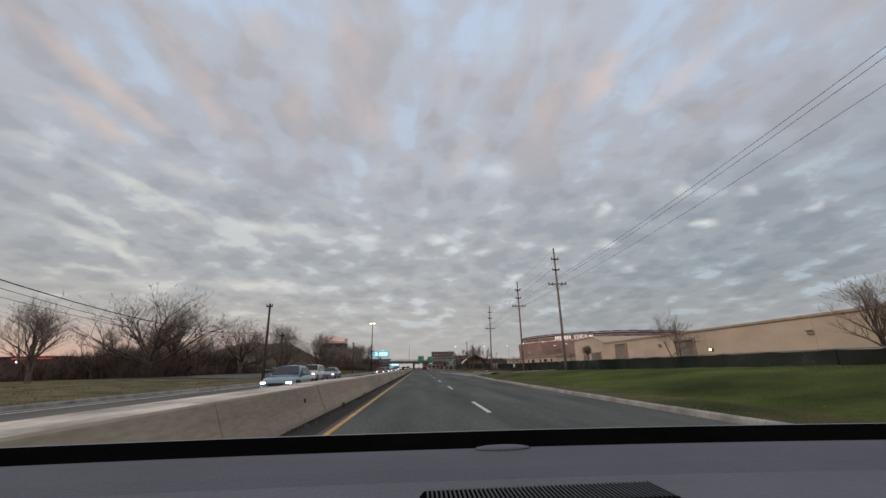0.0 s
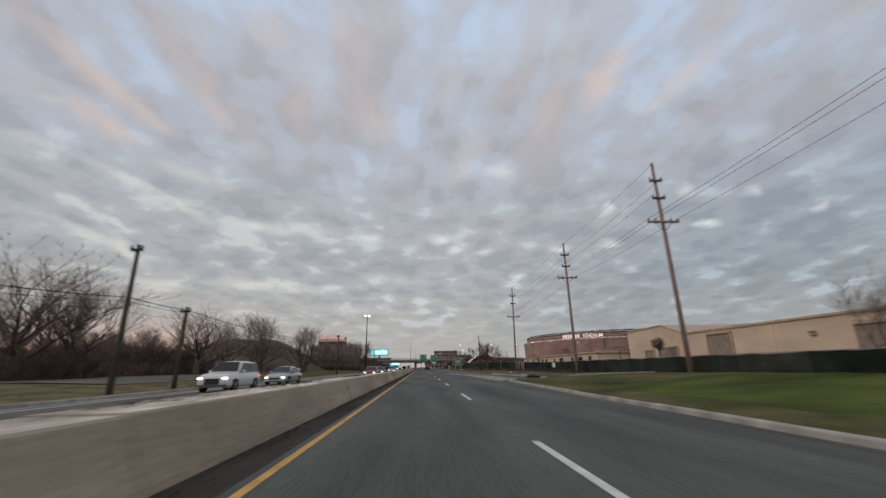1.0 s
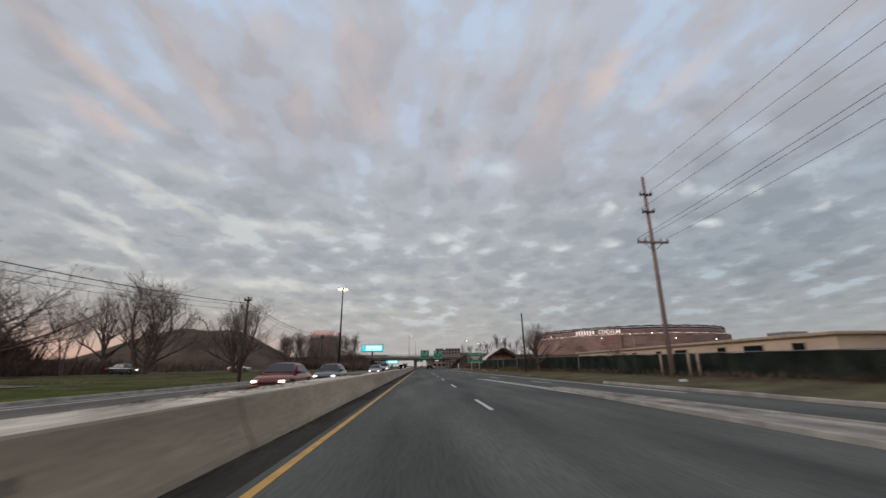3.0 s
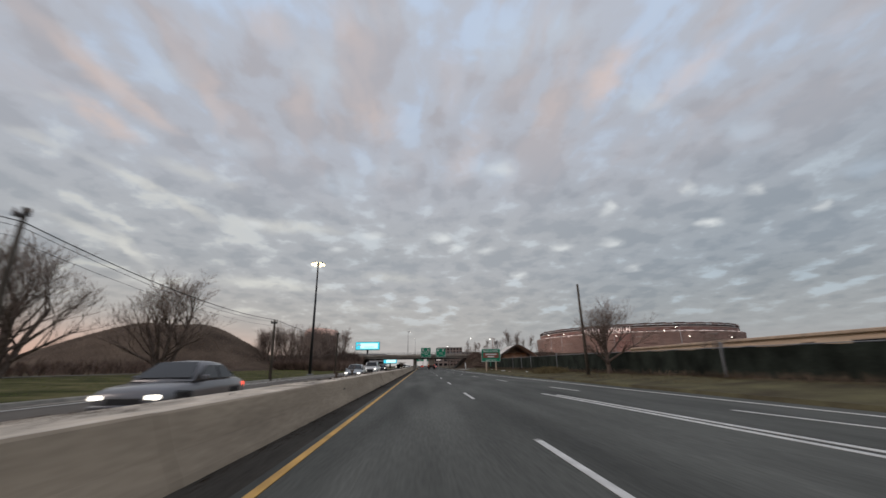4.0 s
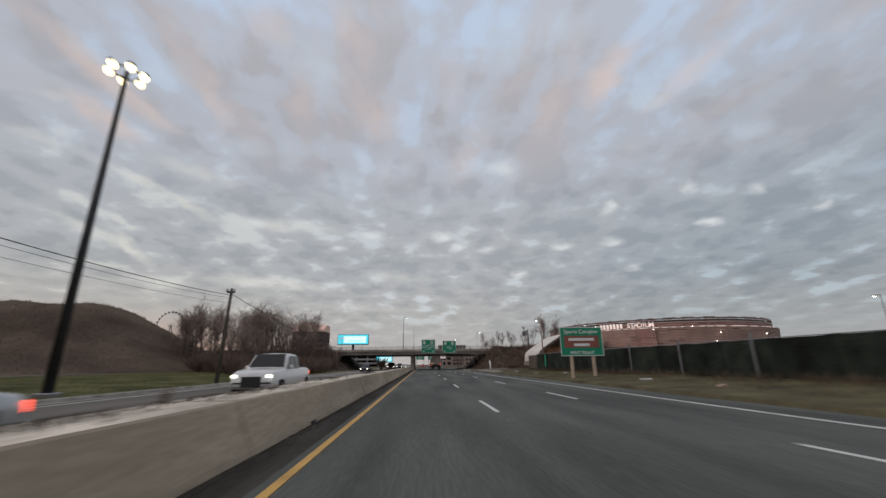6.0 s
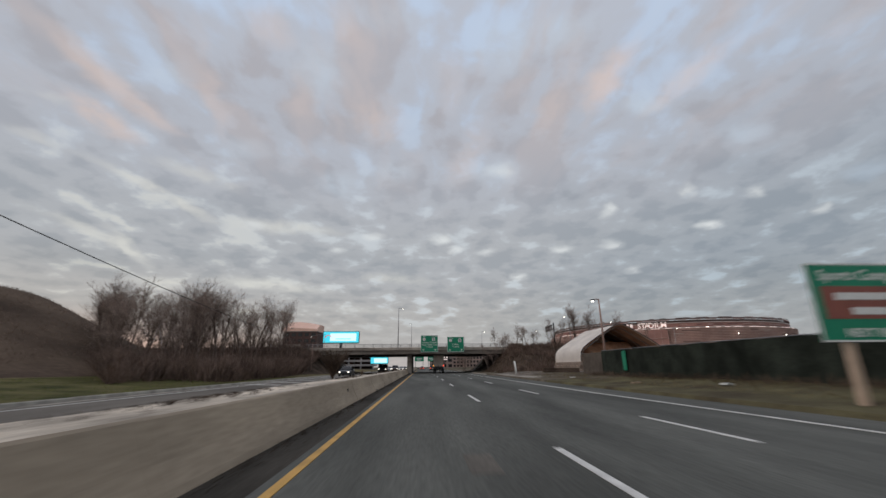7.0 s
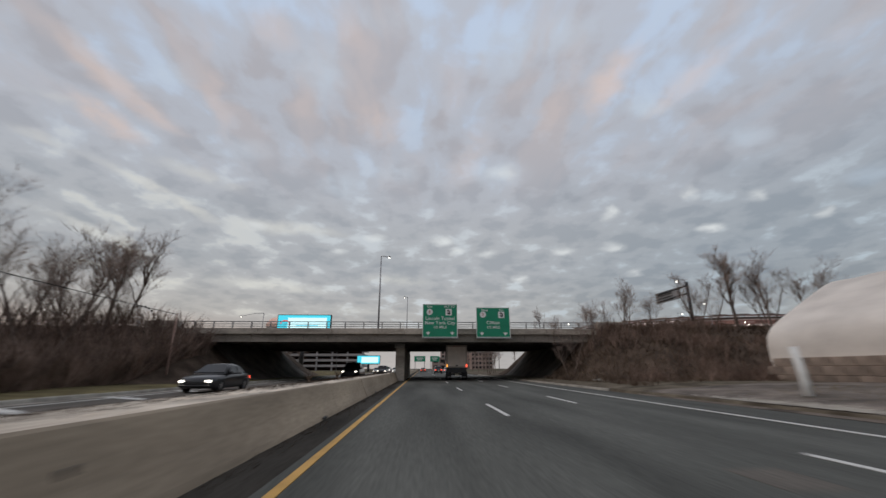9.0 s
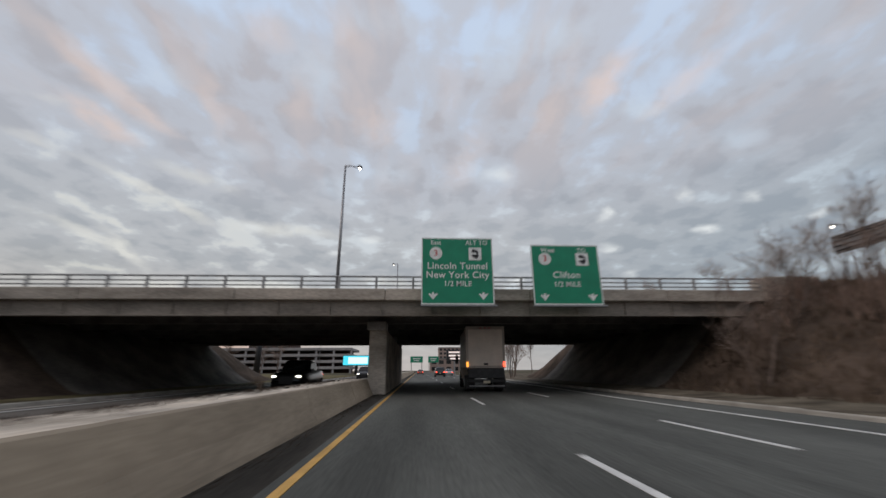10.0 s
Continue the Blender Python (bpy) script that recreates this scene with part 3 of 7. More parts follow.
# ---------------------------------------------------------------- median barrier, kerbs
def build_barrier():
    b = thing("median_barrier", pose(0, 0, 0), "weathered concrete median barrier with a broad pale top", "barrier", kind="structure")
    prof = [(BARRIER_FAR - 0.12, 0), (BARRIER_BASE, 0), (BARRIER_BASE - 0.03, 0.09), (BARRIER_BASE - 0.16, 0.34), (BARRIER_BASE - 0.31, 0.745), (BARRIER_BASE - 0.345, 0.77),
            (BARRIER_FAR + 0.03, 0.77), (BARRIER_FAR, 0.745), (BARRIER_FAR - 0.1, 0.2)]
    rnd = random.Random(8)
    # barrier stops at the bridge pier and goes on behind it
    for y0, y1 in ((-42.0, 225.6), (247.5, 420.0)):
        y = y0
        while y < y1 - 0.5:
            e = min(y + 6.1, y1)
            bm = bmesh.new()
            dx, dz = rnd.uniform(-0.012, 0.012), rnd.uniform(-0.008, 0.01)
            loft(bm, [[(x + dx, yy, max(0, z + dz * (z > 0.1))) for x, z in prof] for yy in (y + 0.012, (y + e) / 2, e - 0.012)])
            bm.faces.ensure_lookup_table()
            bmesh.ops.recalc_face_normals(bm, faces=bm.faces[:])
            # upward faces of each segment take a paler tone than its sides
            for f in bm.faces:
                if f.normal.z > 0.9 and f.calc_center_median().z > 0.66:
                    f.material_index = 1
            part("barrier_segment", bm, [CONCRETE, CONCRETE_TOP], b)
            y = e
    # drain slots at the foot, rust-dark
    for y in (15.4, 21.2, 58, 83.5, 108, 132, 166, 171, 194, 205):
        part("drain_slot", boxed(BARRIER_BASE - 0.06, BARRIER_BASE + 0.012, y, y + 0.4, 0.0, 0.07, 0.01), BLACK_PLASTIC, b)
    for y in (11.2, 37.5, 64, 96.5, 121, 158, 176, 187):
        part("scupper_hole", boxed(BARRIER_BASE - 0.24, BARRIER_BASE - 0.185, y, y + 0.09, 0.4, 0.5, 0.01), BLACK_PLASTIC, b)
    return b


build_barrier()


def build_kerb(name, line, y0, y1, inward, width=0.17, height=0.15, step=3.0):
    k = thing(name, pose(0, 0, 0), "pale concrete kerb along the road edge", "kerb", kind="structure")
    y = y0
    rnd = random.Random(int(y0 * 7 + inward))
    while y < y1 - 0.2:
        e = min(y + step, y1)
        x0, x1 = line(y), line(e)
        h = height + rnd.uniform(-0.01, 0.012)
        rings = []
        for x, yy in ((x0, y + 0.008), (x1, e - 0.008)):
            s = inward
            rings.append([(x, yy, -0.05), (x + 0.02 * s, yy, h - 0.03), (x + 0.05 * s, yy, h), (x + width * s, yy, h), (x + width * s, yy, -0.05)])
        part("kerb_stone", loft(bmesh.new(), rings), KERB, k)
        y = e
    return k


build_kerb("kerb_right", lambda y: interp(RIGHT_EDGE, y), -40, 54.0, 1, width=0.15, height=0.13)
build_kerb("kerb_ramp", lambda y: interp(RIGHT_EDGE, y), 57.0, 87, 1, height=0.13)
k = thing("kerb_side_street", pose(0, 0, 0), "thin pale kerb curving off along the side street", "kerb", kind="structure")
pts = [(12.3, 57.0), (12.75, 55.2), (13.3, 53.4), (14.1, 51.6), (15.2, 49.9), (16.2, 48.6)]
for (xa, ya), (xb, yb) in zip(pts, pts[1:]):
    za, zb = ground_z(xa, ya), ground_z(xb, yb)
    part("kerb_stone", loft(bmesh.new(), [[(x - 0.08, y, z - 0.1), (x - 0.07, y, z + 0.07), (x + 0.07, y, z + 0.07), (x + 0.08, y, z - 0.1)] for x, y, z in ((xa, ya, za), (xb, yb + 0.01, zb))]), KERB, k)
build_kerb("kerb_bridge", lambda y: interp(RIGHT_EDGE, y), 206, 262, 1, width=0.13, height=0.12)
build_kerb("kerb_left", lambda y: LEFT_EDGE, -40, 262, -1, width=0.2)
strip("gutter_right", lambda y: interp(RIGHT_EDGE, y) - 0.17, lambda y: interp(RIGHT_EDGE, y) - 0.01, list(range(-40, 52, 4)), 0.005, ASPHALT_OLD, "dusty worn gutter beside the kerb", "gutter")
strip("gutter_left", lambda y: LEFT_EDGE + 0.01, lambda y: LEFT_EDGE + 0.5, list(range(-40, 262, 6)), 0.005, APRON, "pale concrete gutter beside the far kerb", "gutter")


def build_gore():
    """Raised pale concrete wedge where the side road joins."""
    bm = bmesh.new()
    pts = [(6.55, 54.2), (7.6, 54.6), (8.6, 57.5), (8.5, 64), (7.7, 74), (6.9, 82), (6.6, 82), (6.5, 70), (6.5, 60)]
    loft(bm, [[(x, y, -0.05) for x, y in pts], [(x, y, 0.05) for x, y in pts], [(x + (7.3 - x) * 0.06, y + (66 - y) * 0.01, 0.075) for x, y in pts]])
    return tagged(part("gore_island", bm, APRON), "low pale concrete wedge island at the merge", "traffic island", kind="structure")


build_gore()
for name, pts in (("gore_kerb", [(6.5, 55), (6.45, 64), (6.5, 72), (6.62, 82)]), ("gore_kerb", [(8.7, 58), (8.55, 65), (7.75, 75), (6.95, 82)])):
    bm = bmesh.new()
    loft(bm, [[(x - 0.09, y, -0.02), (x + 0.09, y, -0.02), (x + 0.07, y, 0.1), (x - 0.07, y, 0.1)] for x, y in pts])
    tagged(part(name, bm, KERB), "pale low kerb edging the merge island", "kerb", kind="structure")

LANE3 = [(88, 8.7), (92, 8.2), (98, 7.5), (103, 7.2), (112, 6.5), (120, 6.2), (132, 5.55), (165, 5.1), (200, 5.1), (222, 5.35), (260, 5.5), (400, 5.5)]
EDGE3 = [(78, 10.9), (100, 9.9), (112, 9.65), (122, 8.95), (130, 8.55), (152, 8.2), (163, 7.85), (200, 7.8), (222, 8.0), (236, 8.6), (400, 8.9)]


def build_markings():
    dash_bm = boxed(-0.06, 0.06, -1.75, 1.75, 0.0, 0.007)
    dash_me = bpy.data.meshes.new("lane_dash")
    dash_bm.to_mesh(dash_me)
    dash_bm.free()
    dash_me.materials.append(WHITE_PAINT)

    def dash(x, y, turn=0.0, name="lane_dash"):
        ob = new(name, dash_me)
        ob.parent = road
        ob.matrix_basis = pose(x, y, 0.003, 0, 0, turn)

    y = 13.6 - 12.19 * 4
    while y < 330:
        dash(1.91, y)
        y += 12.19
    y = 90.4
    while y < 330:
        x = interp(LANE3, y)
        dash(x, y, math.degrees(math.atan2(x - interp(LANE3, y + 2), 2)))
        y += 12.19

    def line(name, table, ys, w, m, parent, z=0.006):
        bm = bmesh.new()
        loft(bm, [[(interp(table, y) - w, y, 0.0), (interp(table, y) + w, y, 0.0), (interp(table, y) + w, y, z + 0.004), (interp(table, y) - w, y, z + 0.004)] for y in ys])
        part(name, bm, m, parent)

    line("yellow_edge_line", [(-60, -1.75), (400, -1.75)], [-50, 60, 150, 240, 330, 420], 0.06, YELLOW_PAINT, road)
    line("white_edge_line", EDGE3, [78 + 6 * i for i in range(50)], 0.065, WHITE_PAINT, road)
    line("gore_line", [(74, 6.75), (84, 6.22), (91.8, 5.73), (99.4, 5.2)], [74, 84, 91.8, 99.4], 0.07, WHITE_PAINT, road)
    line("gore_line", [(74, 7.15), (84, 6.6), (91.2, 6.08), (98.5, 5.56)], [74, 84, 91.2, 98.5], 0.07, WHITE_PAINT, road)
    line("white_edge_line", [(-60, -5.15), (420, -5.15)], [-50, 80, 200, 330], 0.06, YELLOW_PAINT, road_back)
    line("white_edge_line", [(-60, -13.3), (420, -13.3)], [-50, 80, 200, 330], 0.06, WHITE_PAINT, road_back)
    y = -30
    while y < 330:
        for x in (-8.75,):
            ob = new("lane_dash", dash_me)
            ob.parent = road_back
            ob.matrix_basis = pose(x, y, 0.003)
        y += 12.19
    # chevron bars on the far shoulder before the bridge
    for i in range(7):
        bm = boxed(-0.25, 0.25, -1.9, 1.9, 0.0, 0.007)
        ob = part("chevron_bar", bm, WHITE_PAINT, road_back)
        ob.matrix_basis = pose(-12.4, 176 + i * 5.2, 0.003, 0, 0, 58)
    # a hot-poured joint and patches
    for x, y, w, l in ((3.9, 117, 0.9, 1.2), (0.4, 148, 0.4, 1.1), (3.3, 188, 0.7, 0.9)):
        part("road_patch", boxed(x, x + w, y, y + l, 0.0, 0.009, 0.003), ASPHALT_OLD, road)


build_markings()


# ---------------------------------------------------------------- overpass
BY0, BY1 = 223.3, 247.0


def build_embankment(name, side):
    """The sloping approach beside the bridge opening, under brush."""
    bm = bmesh.new()
    rnd = random.Random(31 + side)
    toe, top = (11.6, 18.5) if side > 0 else (-16.0, -24.0)
    xs = [toe + (top - toe) * i / 6 for i in range(7)] + [top + side * d for d in (1.5, 3.5, 6, 10, 16, 25, 40, 70, 120, 220)]
    ys = [208, 211, 214, 217, 219, 221, 223, 226, 232, 238, 244, 247, 249, 252, 255, 259, 264]
    rows = []
    for y in ys:
        row = []
        for x in xs:
            a = smooth01((x - toe) / (top - toe))
            lean = smooth01((y - 209.5) / 13.5) * smooth01((262 - y) / 13.5)
            z = ground_z(x, y) - 0.2 + (4.75 * a * lean)
            row.append(bm.verts.new((x, y, z + rnd.uniform(-0.08, 0.08) * a)))
        rows.append(row)
    for k, (a, b) in enumerate(zip(rows, rows[1:])):
        for i in range(len(a) - 1):
            f = bm.faces.new((a[i], a[i + 1], b[i + 1], b[i]))
            # slope paving under the deck, its colour darkened for the deck's shade
            f.material_index = 1 if ys[k] >= 226 and ys[k] < 247 and i < 8 else 0
    return tagged(part(name, bm, [BRUSH_SOIL, SLOPE_PAVING], smooth=True), "earth bank under leaf litter beside the overpass", "embankment", kind="structure")


build_embankment("embankment_right", 1)
build_embankment("embankment_left", -1)


def build_bridge():
    b = thing("overpass", pose(0, 0, 0), "weathered concrete and steel road overpass with pipe railings", "bridge")
    x0, x1 = -44.0, 19.0
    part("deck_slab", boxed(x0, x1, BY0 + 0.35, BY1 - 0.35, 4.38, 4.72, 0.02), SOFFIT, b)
    # parapets: each cast bay with a joint
    rnd = random.Random(5)
    for yy, s in ((BY0, 1), (BY1, -1)):
        x = x0
        while x < x1 - 0.1:
            e = min(x + 7.0, x1)
            ya, yb = sorted((yy, yy + s * 0.42))
            part("parapet", boxed(x + 0.012, e - 0.012, ya, yb, 4.36 + rnd.uniform(-0.01, 0.01), 4.93 + rnd.uniform(-0.012, 0.012), 0.03), BRIDGE_CONC, b)
            x = e
    # plate girders with stiffeners
    for i, yy in enumerate([BY0 + 0.32 + k * (BY1 - BY0 - 0.64) / 7 for k in range(8)]):
        bm = bmesh.new()
        box(bm, x0, x1, yy - 0.02, yy + 0.02, 3.68, 4.38)
        box(bm, x0, x1, yy - 0.17, yy + 0.17, 3.64, 3.70)
        if i in (0, 7):
            x = x0 + 1
            while x < x1:
                box(bm, x - 0.012, x + 0.012, yy - 0.13, yy + 0.13, 3.7, 4.37)
                x += 2.4
        # inner girders wear the darkened underdeck colour in place of shade
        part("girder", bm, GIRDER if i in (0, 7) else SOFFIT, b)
    # railing: posts and three pipes a side
    for yy in (BY0 + 0.2, BY1 - 0.2):
        post = boxed(-0.05, 0.05, -0.06, 0.06, 4.9, 5.56, 0.012)
        me = bpy.data.meshes.new("rail_post")
        post.to_mesh(me)
        post.free()
        me.materials.append(RAIL_STEEL)
        x = x0 + 0.6
        while x < x1 - 1.5:
            ob = new("rail_post", me)
            ob.parent = b
            ob.matrix_basis = pose(x, yy, 0)
            x += 1.78
        for z, r in ((5.54, 0.045), (5.31, 0.032), (5.1, 0.032)):
            part("rail_pipe", tubed([(x0, yy, z), (x1 - 1.6, yy, z)], r, 6), RAIL_STEEL, b)
    # centre pier wall with a cap block
    part("pier", boxed(-2.98, -2.06, 226.0, 246.4, -0.1, 3.25, 0.05), BRIDGE_CONC, b)
    for yy in (226.0, 236.0, 245.3):
        part("pier_cap", boxed(-3.1, -2.1, yy - 0.18, yy + 1.1, 3.2, 3.66, 0.04), PIER_CONC, b)
    # end pylons
    for x in (17.1, -26.5):
        for yy in (BY0 - 0.25, BY1 - 0.9):
            part("abutment_pylon", boxed(x, x + 2.9, yy, yy + 1.15, 2.0, 5.6, 0.06), BRIDGE_CONC, b)
    for s, xa, xb in ((1, 16.7, 19.0), (-1, -44.0, -21.6)):
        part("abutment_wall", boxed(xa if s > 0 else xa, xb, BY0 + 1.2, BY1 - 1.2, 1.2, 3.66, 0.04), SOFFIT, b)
    return b


build_bridge()


def street_lamp(x, y, z0, z1, arm, label, glow=LAMP_WHITE, r=0.1, mat_=METAL_GREY, curved=True, head=0.34):
    """A tapered pole with an arm and a lamp head; arm is its reach in x."""
    t = thing("street_lamp", pose(x, y, z0), label, "street lamp", "street lamps")
    h = z1 - z0
    part("pole", tubed([(0, 0, -0.1), (0, 0, h * 0.5), (0, 0, h)], [r, r * 0.8, r * 0.55], 8), mat_, t, smooth=True)
    part("base_plate", boxed(-r * 2.2, r * 2.2, -r * 2.2, r * 2.2, -0.1, 0.06, 0.02), mat_, t)
    drop = -0.16 * abs(arm) if curved else 0.0
    part("arm", tubed([(0, 0, h - 0.05), (arm * 0.4, 0, h + 0.02 + drop * 0.2), (arm, 0, h + drop)], [r * 0.5, r * 0.4, r * 0.35], 6), mat_, t, smooth=True)
    hz = h + drop
    lamp = part("lamp_head", loft(bmesh.new(), [[(arm + dx, dy * 0.16, hz + dz) for dx, dy, dz in ((-head * 0.2, -0.4, 0), (-head * 0.2, 0.4, 0), (-head * 0.2, 0.4, 0.08), (-head * 0.2, -0.4, 0.08))],
                                              [(arm + dx, dy * 0.16, hz + dz) for dx, dy, dz in ((head * 0.5, -1, -0.05), (head * 0.5, 1, -0.05), (head * 0.5, 1, 0.1), (head * 0.5, -1, 0.1))],
                                              [(arm + dx, dy * 0.16, hz + dz) for dx, dy, dz in ((head, -0.6, -0.03), (head, 0.6, -0.03), (head, 0.6, 0.06), (head, -0.6, 0.06))]]), METAL_DARK, t)
    bm = bmesh.new()
    bmesh.ops.create_uvsphere(bm, u_segments=10, v_segments=6, radius=head * 0.34)
    ob = part("lens", bm, glow, lamp, "glowing lamp lens", smooth=True)
    ob.matrix_basis = pose(arm + head * 0.45, 0, hz - 0.05)
    return t


street_lamp(-4.9, 226.2, 4.7, 13.0, 0.75, "tall slim grey street lamp on the overpass", r=0.1, head=0.26)
street_lamp(-2.6, 244.0, 4.7, 11.6, -0.5, "slim grey street lamp on the far side of the overpass", r=0.07, head=0.18)
street_lamp(-24.0, 245.0, 4.7, 9.2, -3.4, "grey street lamp with a long arm on the overpass", r=0.08, head=0.26)
street_lamp(12.5, 262.0, 0.2, 9.5, -1.4, "grey street lamp beyond the overpass", r=0.08)
street_lamp(17.5, 181.6, 0.4, 7.6, -0.8, "wooden-brown street lamp behind the fence", glow=LAMP_WHITE, r=0.12, mat_=POLE_WOOD, head=0.36)
street_lamp(58.0, 169.7, 0.4, 9.2, -1.0, "street lamp in the yard behind the fence", r=0.09, head=0.4)
street_lamp(33.0, 232.0, 4.4, 12.0, -1.2, "street lamp on the approach bank", r=0.09, head=0.4)
street_lamp(58.0, 262.0, 0.2, 14.0, -1.2, "tall lamp in the stadium car park", r=0.11, head=0.5)
street_lamp(76.0, 300.0, 0.2, 17.0, 1.2, "tall lamp in the stadium car park", r=0.12, head=0.6)
street_lamp(52.0, 330.0, 0.2, 17.0, 1.2, "tall lamp in the stadium car park", r=0.12, head=0.6)
street_lamp(30.0, 345.0, 0.2, 18.0, 1.2, "tall lamp in the stadium car park", r=0.12, head=0.6)
street_lamp(120.0, 330.0, 0.2, 18.0, 1.2, "tall lamp in the stadium car park", r=0.12, head=0.6)
street_lamp(-30.0, 330.0, 0.2, 15.0, 1.2, "street lamp beyond the overpass", r=0.1, head=0.5)


def high_mast():
    t = thing("floodlight_mast", pose(-15.7, 140.6, 0.2), "tall dark floodlight mast with a glowing cluster of lamps", "floodlight mast")
    part("mast", tubed([(0, 0, -0.2), (0, 0, 8), (0, 0, 16.0)], [0.21, 0.16, 0.1], 10), METAL_DARK, t, smooth=True)
    part("base_plate", boxed(-0.35, 0.35, -0.35, 0.35, -0.15, 0.1, 0.03), METAL_GREY, t)
    part("ring", tubed([(0.62 * math.cos(a), 0.62 * math.sin(a), 15.95) for a in (i * math.pi / 6 for i in range(13))], 0.045, 6), METAL_DARK, t)
    for i in range(6):
        a = i * math.pi / 3 + 0.3
        c, s = math.cos(a), math.sin(a)
        bm = boxed(-0.2, 0.2, -0.15, 0.15, 0.0, 0.2, 0.04)
        head = part("lamp_head", bm, METAL_DARK, t)
        head.matrix_basis = pose(0.78 * c, 0.78 * s, 15.92, 0, 0, math.degrees(a))
        bm = bmesh.new()
        bmesh.ops.create_uvsphere(bm, u_segments=10, v_segments=6, radius=0.23)
        lens = part("lens", bm, LAMP_WARM, head, "warm glowing lamp lens", smooth=True)
        lens.matrix_basis = pose(0, 0, -0.03)
    return t


high_mast()


# ---------------------------------------------------------------- signs
def guide_arrow(parent, x, z, y, s=0.27):
    """A white down-pointing lane arrow."""
    bm = bmesh.new()
    pts = [(-0.22, 0.95), (0.22, 0.95), (0.3, 0.45), (0.95, 0.75), (1.0, 0.45), (0.0, -0.75), (-1.0, 0.45), (-0.95, 0.75), (-0.3, 0.45)]
    loft(bm, [[(x + px * s, y, z + pz * s) for px, pz in pts], [(x + px * s, y - 0.012, z + pz * s) for px, pz in pts]])
    part("arrow", bm, SIGN_WHITE, parent)


def shield(parent, x, z, y, r, kind):
    bm = bmesh.new()
    if kind == "round":
        pts = [(r * math.cos(a), r * math.sin(a)) for a in (2 * math.pi * i / 20 for i in range(20))]
    else:
        pts = [(-1.0 * r, 0.95 * r), (-0.9 * r, 1.02 * r), (0.9 * r, 1.02 * r), (1.0 * r, 0.95 * r), (1.0 * r, -0.95 * r), (0.9 * r, -1.02 * r), (-0.9 * r, -1.02 * r), (-1.0 * r, -0.95 * r)]
    loft(bm, [[(x + a, y, z + c) for a, c in pts], [(x + a, y - 0.012, z + c) for a, c in pts]])
    return part("route_shield", bm, SIGN_WHITE, parent)


def overhead_sign(x0, x1, z0, z1, y, label, lines, route, tops):
    t = thing("guide_sign", pose((x0 + x1) / 2, y, z0), label, "road sign", "overhead guide signs")
    w, h = (x1 - x0) / 2, z1 - z0
    board = part("board", boxed(-w, w, 0, 0.05, 0, h, 0.015), SIGN_GREEN, t)
    bm = bmesh.new()
    b = 0.05
    for a in ((-w, w, 0, b), (-w, w, h - b, h), (-w, -w + b, b, h - b), (w - b, w, b, h - b)):
        box(bm, a[0], a[1], -0.008, 0.002, a[2], a[3])
    part("border", bm, SIGN_WHITE, board)
    shield(board, -w * 0.6, h * 0.76, -0.003, 0.3, "round")
    lettering("route_digit", "3", 0.4, (-w * 0.6, -0.02, h * 0.76), SIGN_RED, board)
    shield(board, w * 0.5, h * 0.755, -0.003, 0.3, "state")
    # outline of the state on a white field
    bm = bmesh.new()
    out = [(-0.35, 0.8), (0.2, 0.62), (0.62, 0.3), (0.45, 0.1), (0.6, -0.3), (0.3, -0.85), (-0.3, -0.6), (-0.62, -0.28), (-0.1, 0.02), (-0.6, 0.4)]
    loft(bm, [[(w * 0.5 + a * 0.29, yy, h * 0.755 + c * 0.29) for a, c in out] for yy in (-0.015, -0.024)])
    part("shield_mark", bm, METAL_DARK, board)
    part("shield_mark", boxed(w * 0.5 - 0.1, w * 0.5 + 0.06, -0.03, -0.024, h * 0.755 - 0.04, h * 0.755 + 0.05), SIGN_WHITE, board)
    for txt, px, pz, size in tops:
        lettering("legend", txt, size, (px * w, -0.008, pz * h), SIGN_WHITE, board)
    for txt, pz, size in lines:
        lettering("legend", txt, size, (0, -0.008, pz * h), SIGN_WHITE, board, 1.06)
    for px in (-0.68, 0.7):
        guide_arrow(board, px * w, h * 0.115, -0.004, 0.2)
    # walkway lip and struts back to the girder
    part("lower_rail", boxed(-w - 0.02, w + 0.12, -0.12, 0.1, -0.1, -0.03, 0.01), METAL_GREY, t)
    for px in (-0.7, 0.0, 0.7):
        bm = bmesh.new()
        box(bm, px * w - 0.05, px * w + 0.05, 0.05, 0.14, 0.0, h * 0.97)
        box(bm, px * w - 0.05, px * w + 0.05, 0.14, BY0 - y + 0.02, 0.62, 0.74)
        part("bracket", bm, METAL_GREY, t)
    return t


overhead_sign(-0.29, 3.03, 3.98, 7.12, 222.15, "large green overhead road sign for a tunnel and city route", [("Lincoln Tunnel", 0.565, 0.44), ("New York City", 0.43, 0.44), ("1/2 MILE", 0.3, 0.34)], "3",
              [("East", -0.6, 0.925, 0.3), ("ALT TO", 0.55, 0.925, 0.3)])
overhead_sign(4.85, 8.1, 3.98, 6.83, 222.15, "large green overhead road sign for a westbound route", [("Clifton", 0.485, 0.44), ("1/2 MILE", 0.33, 0.34)], "3",
              [("West", -0.5, 0.905, 0.3), ("TO", 0.5, 0.905, 0.3)])


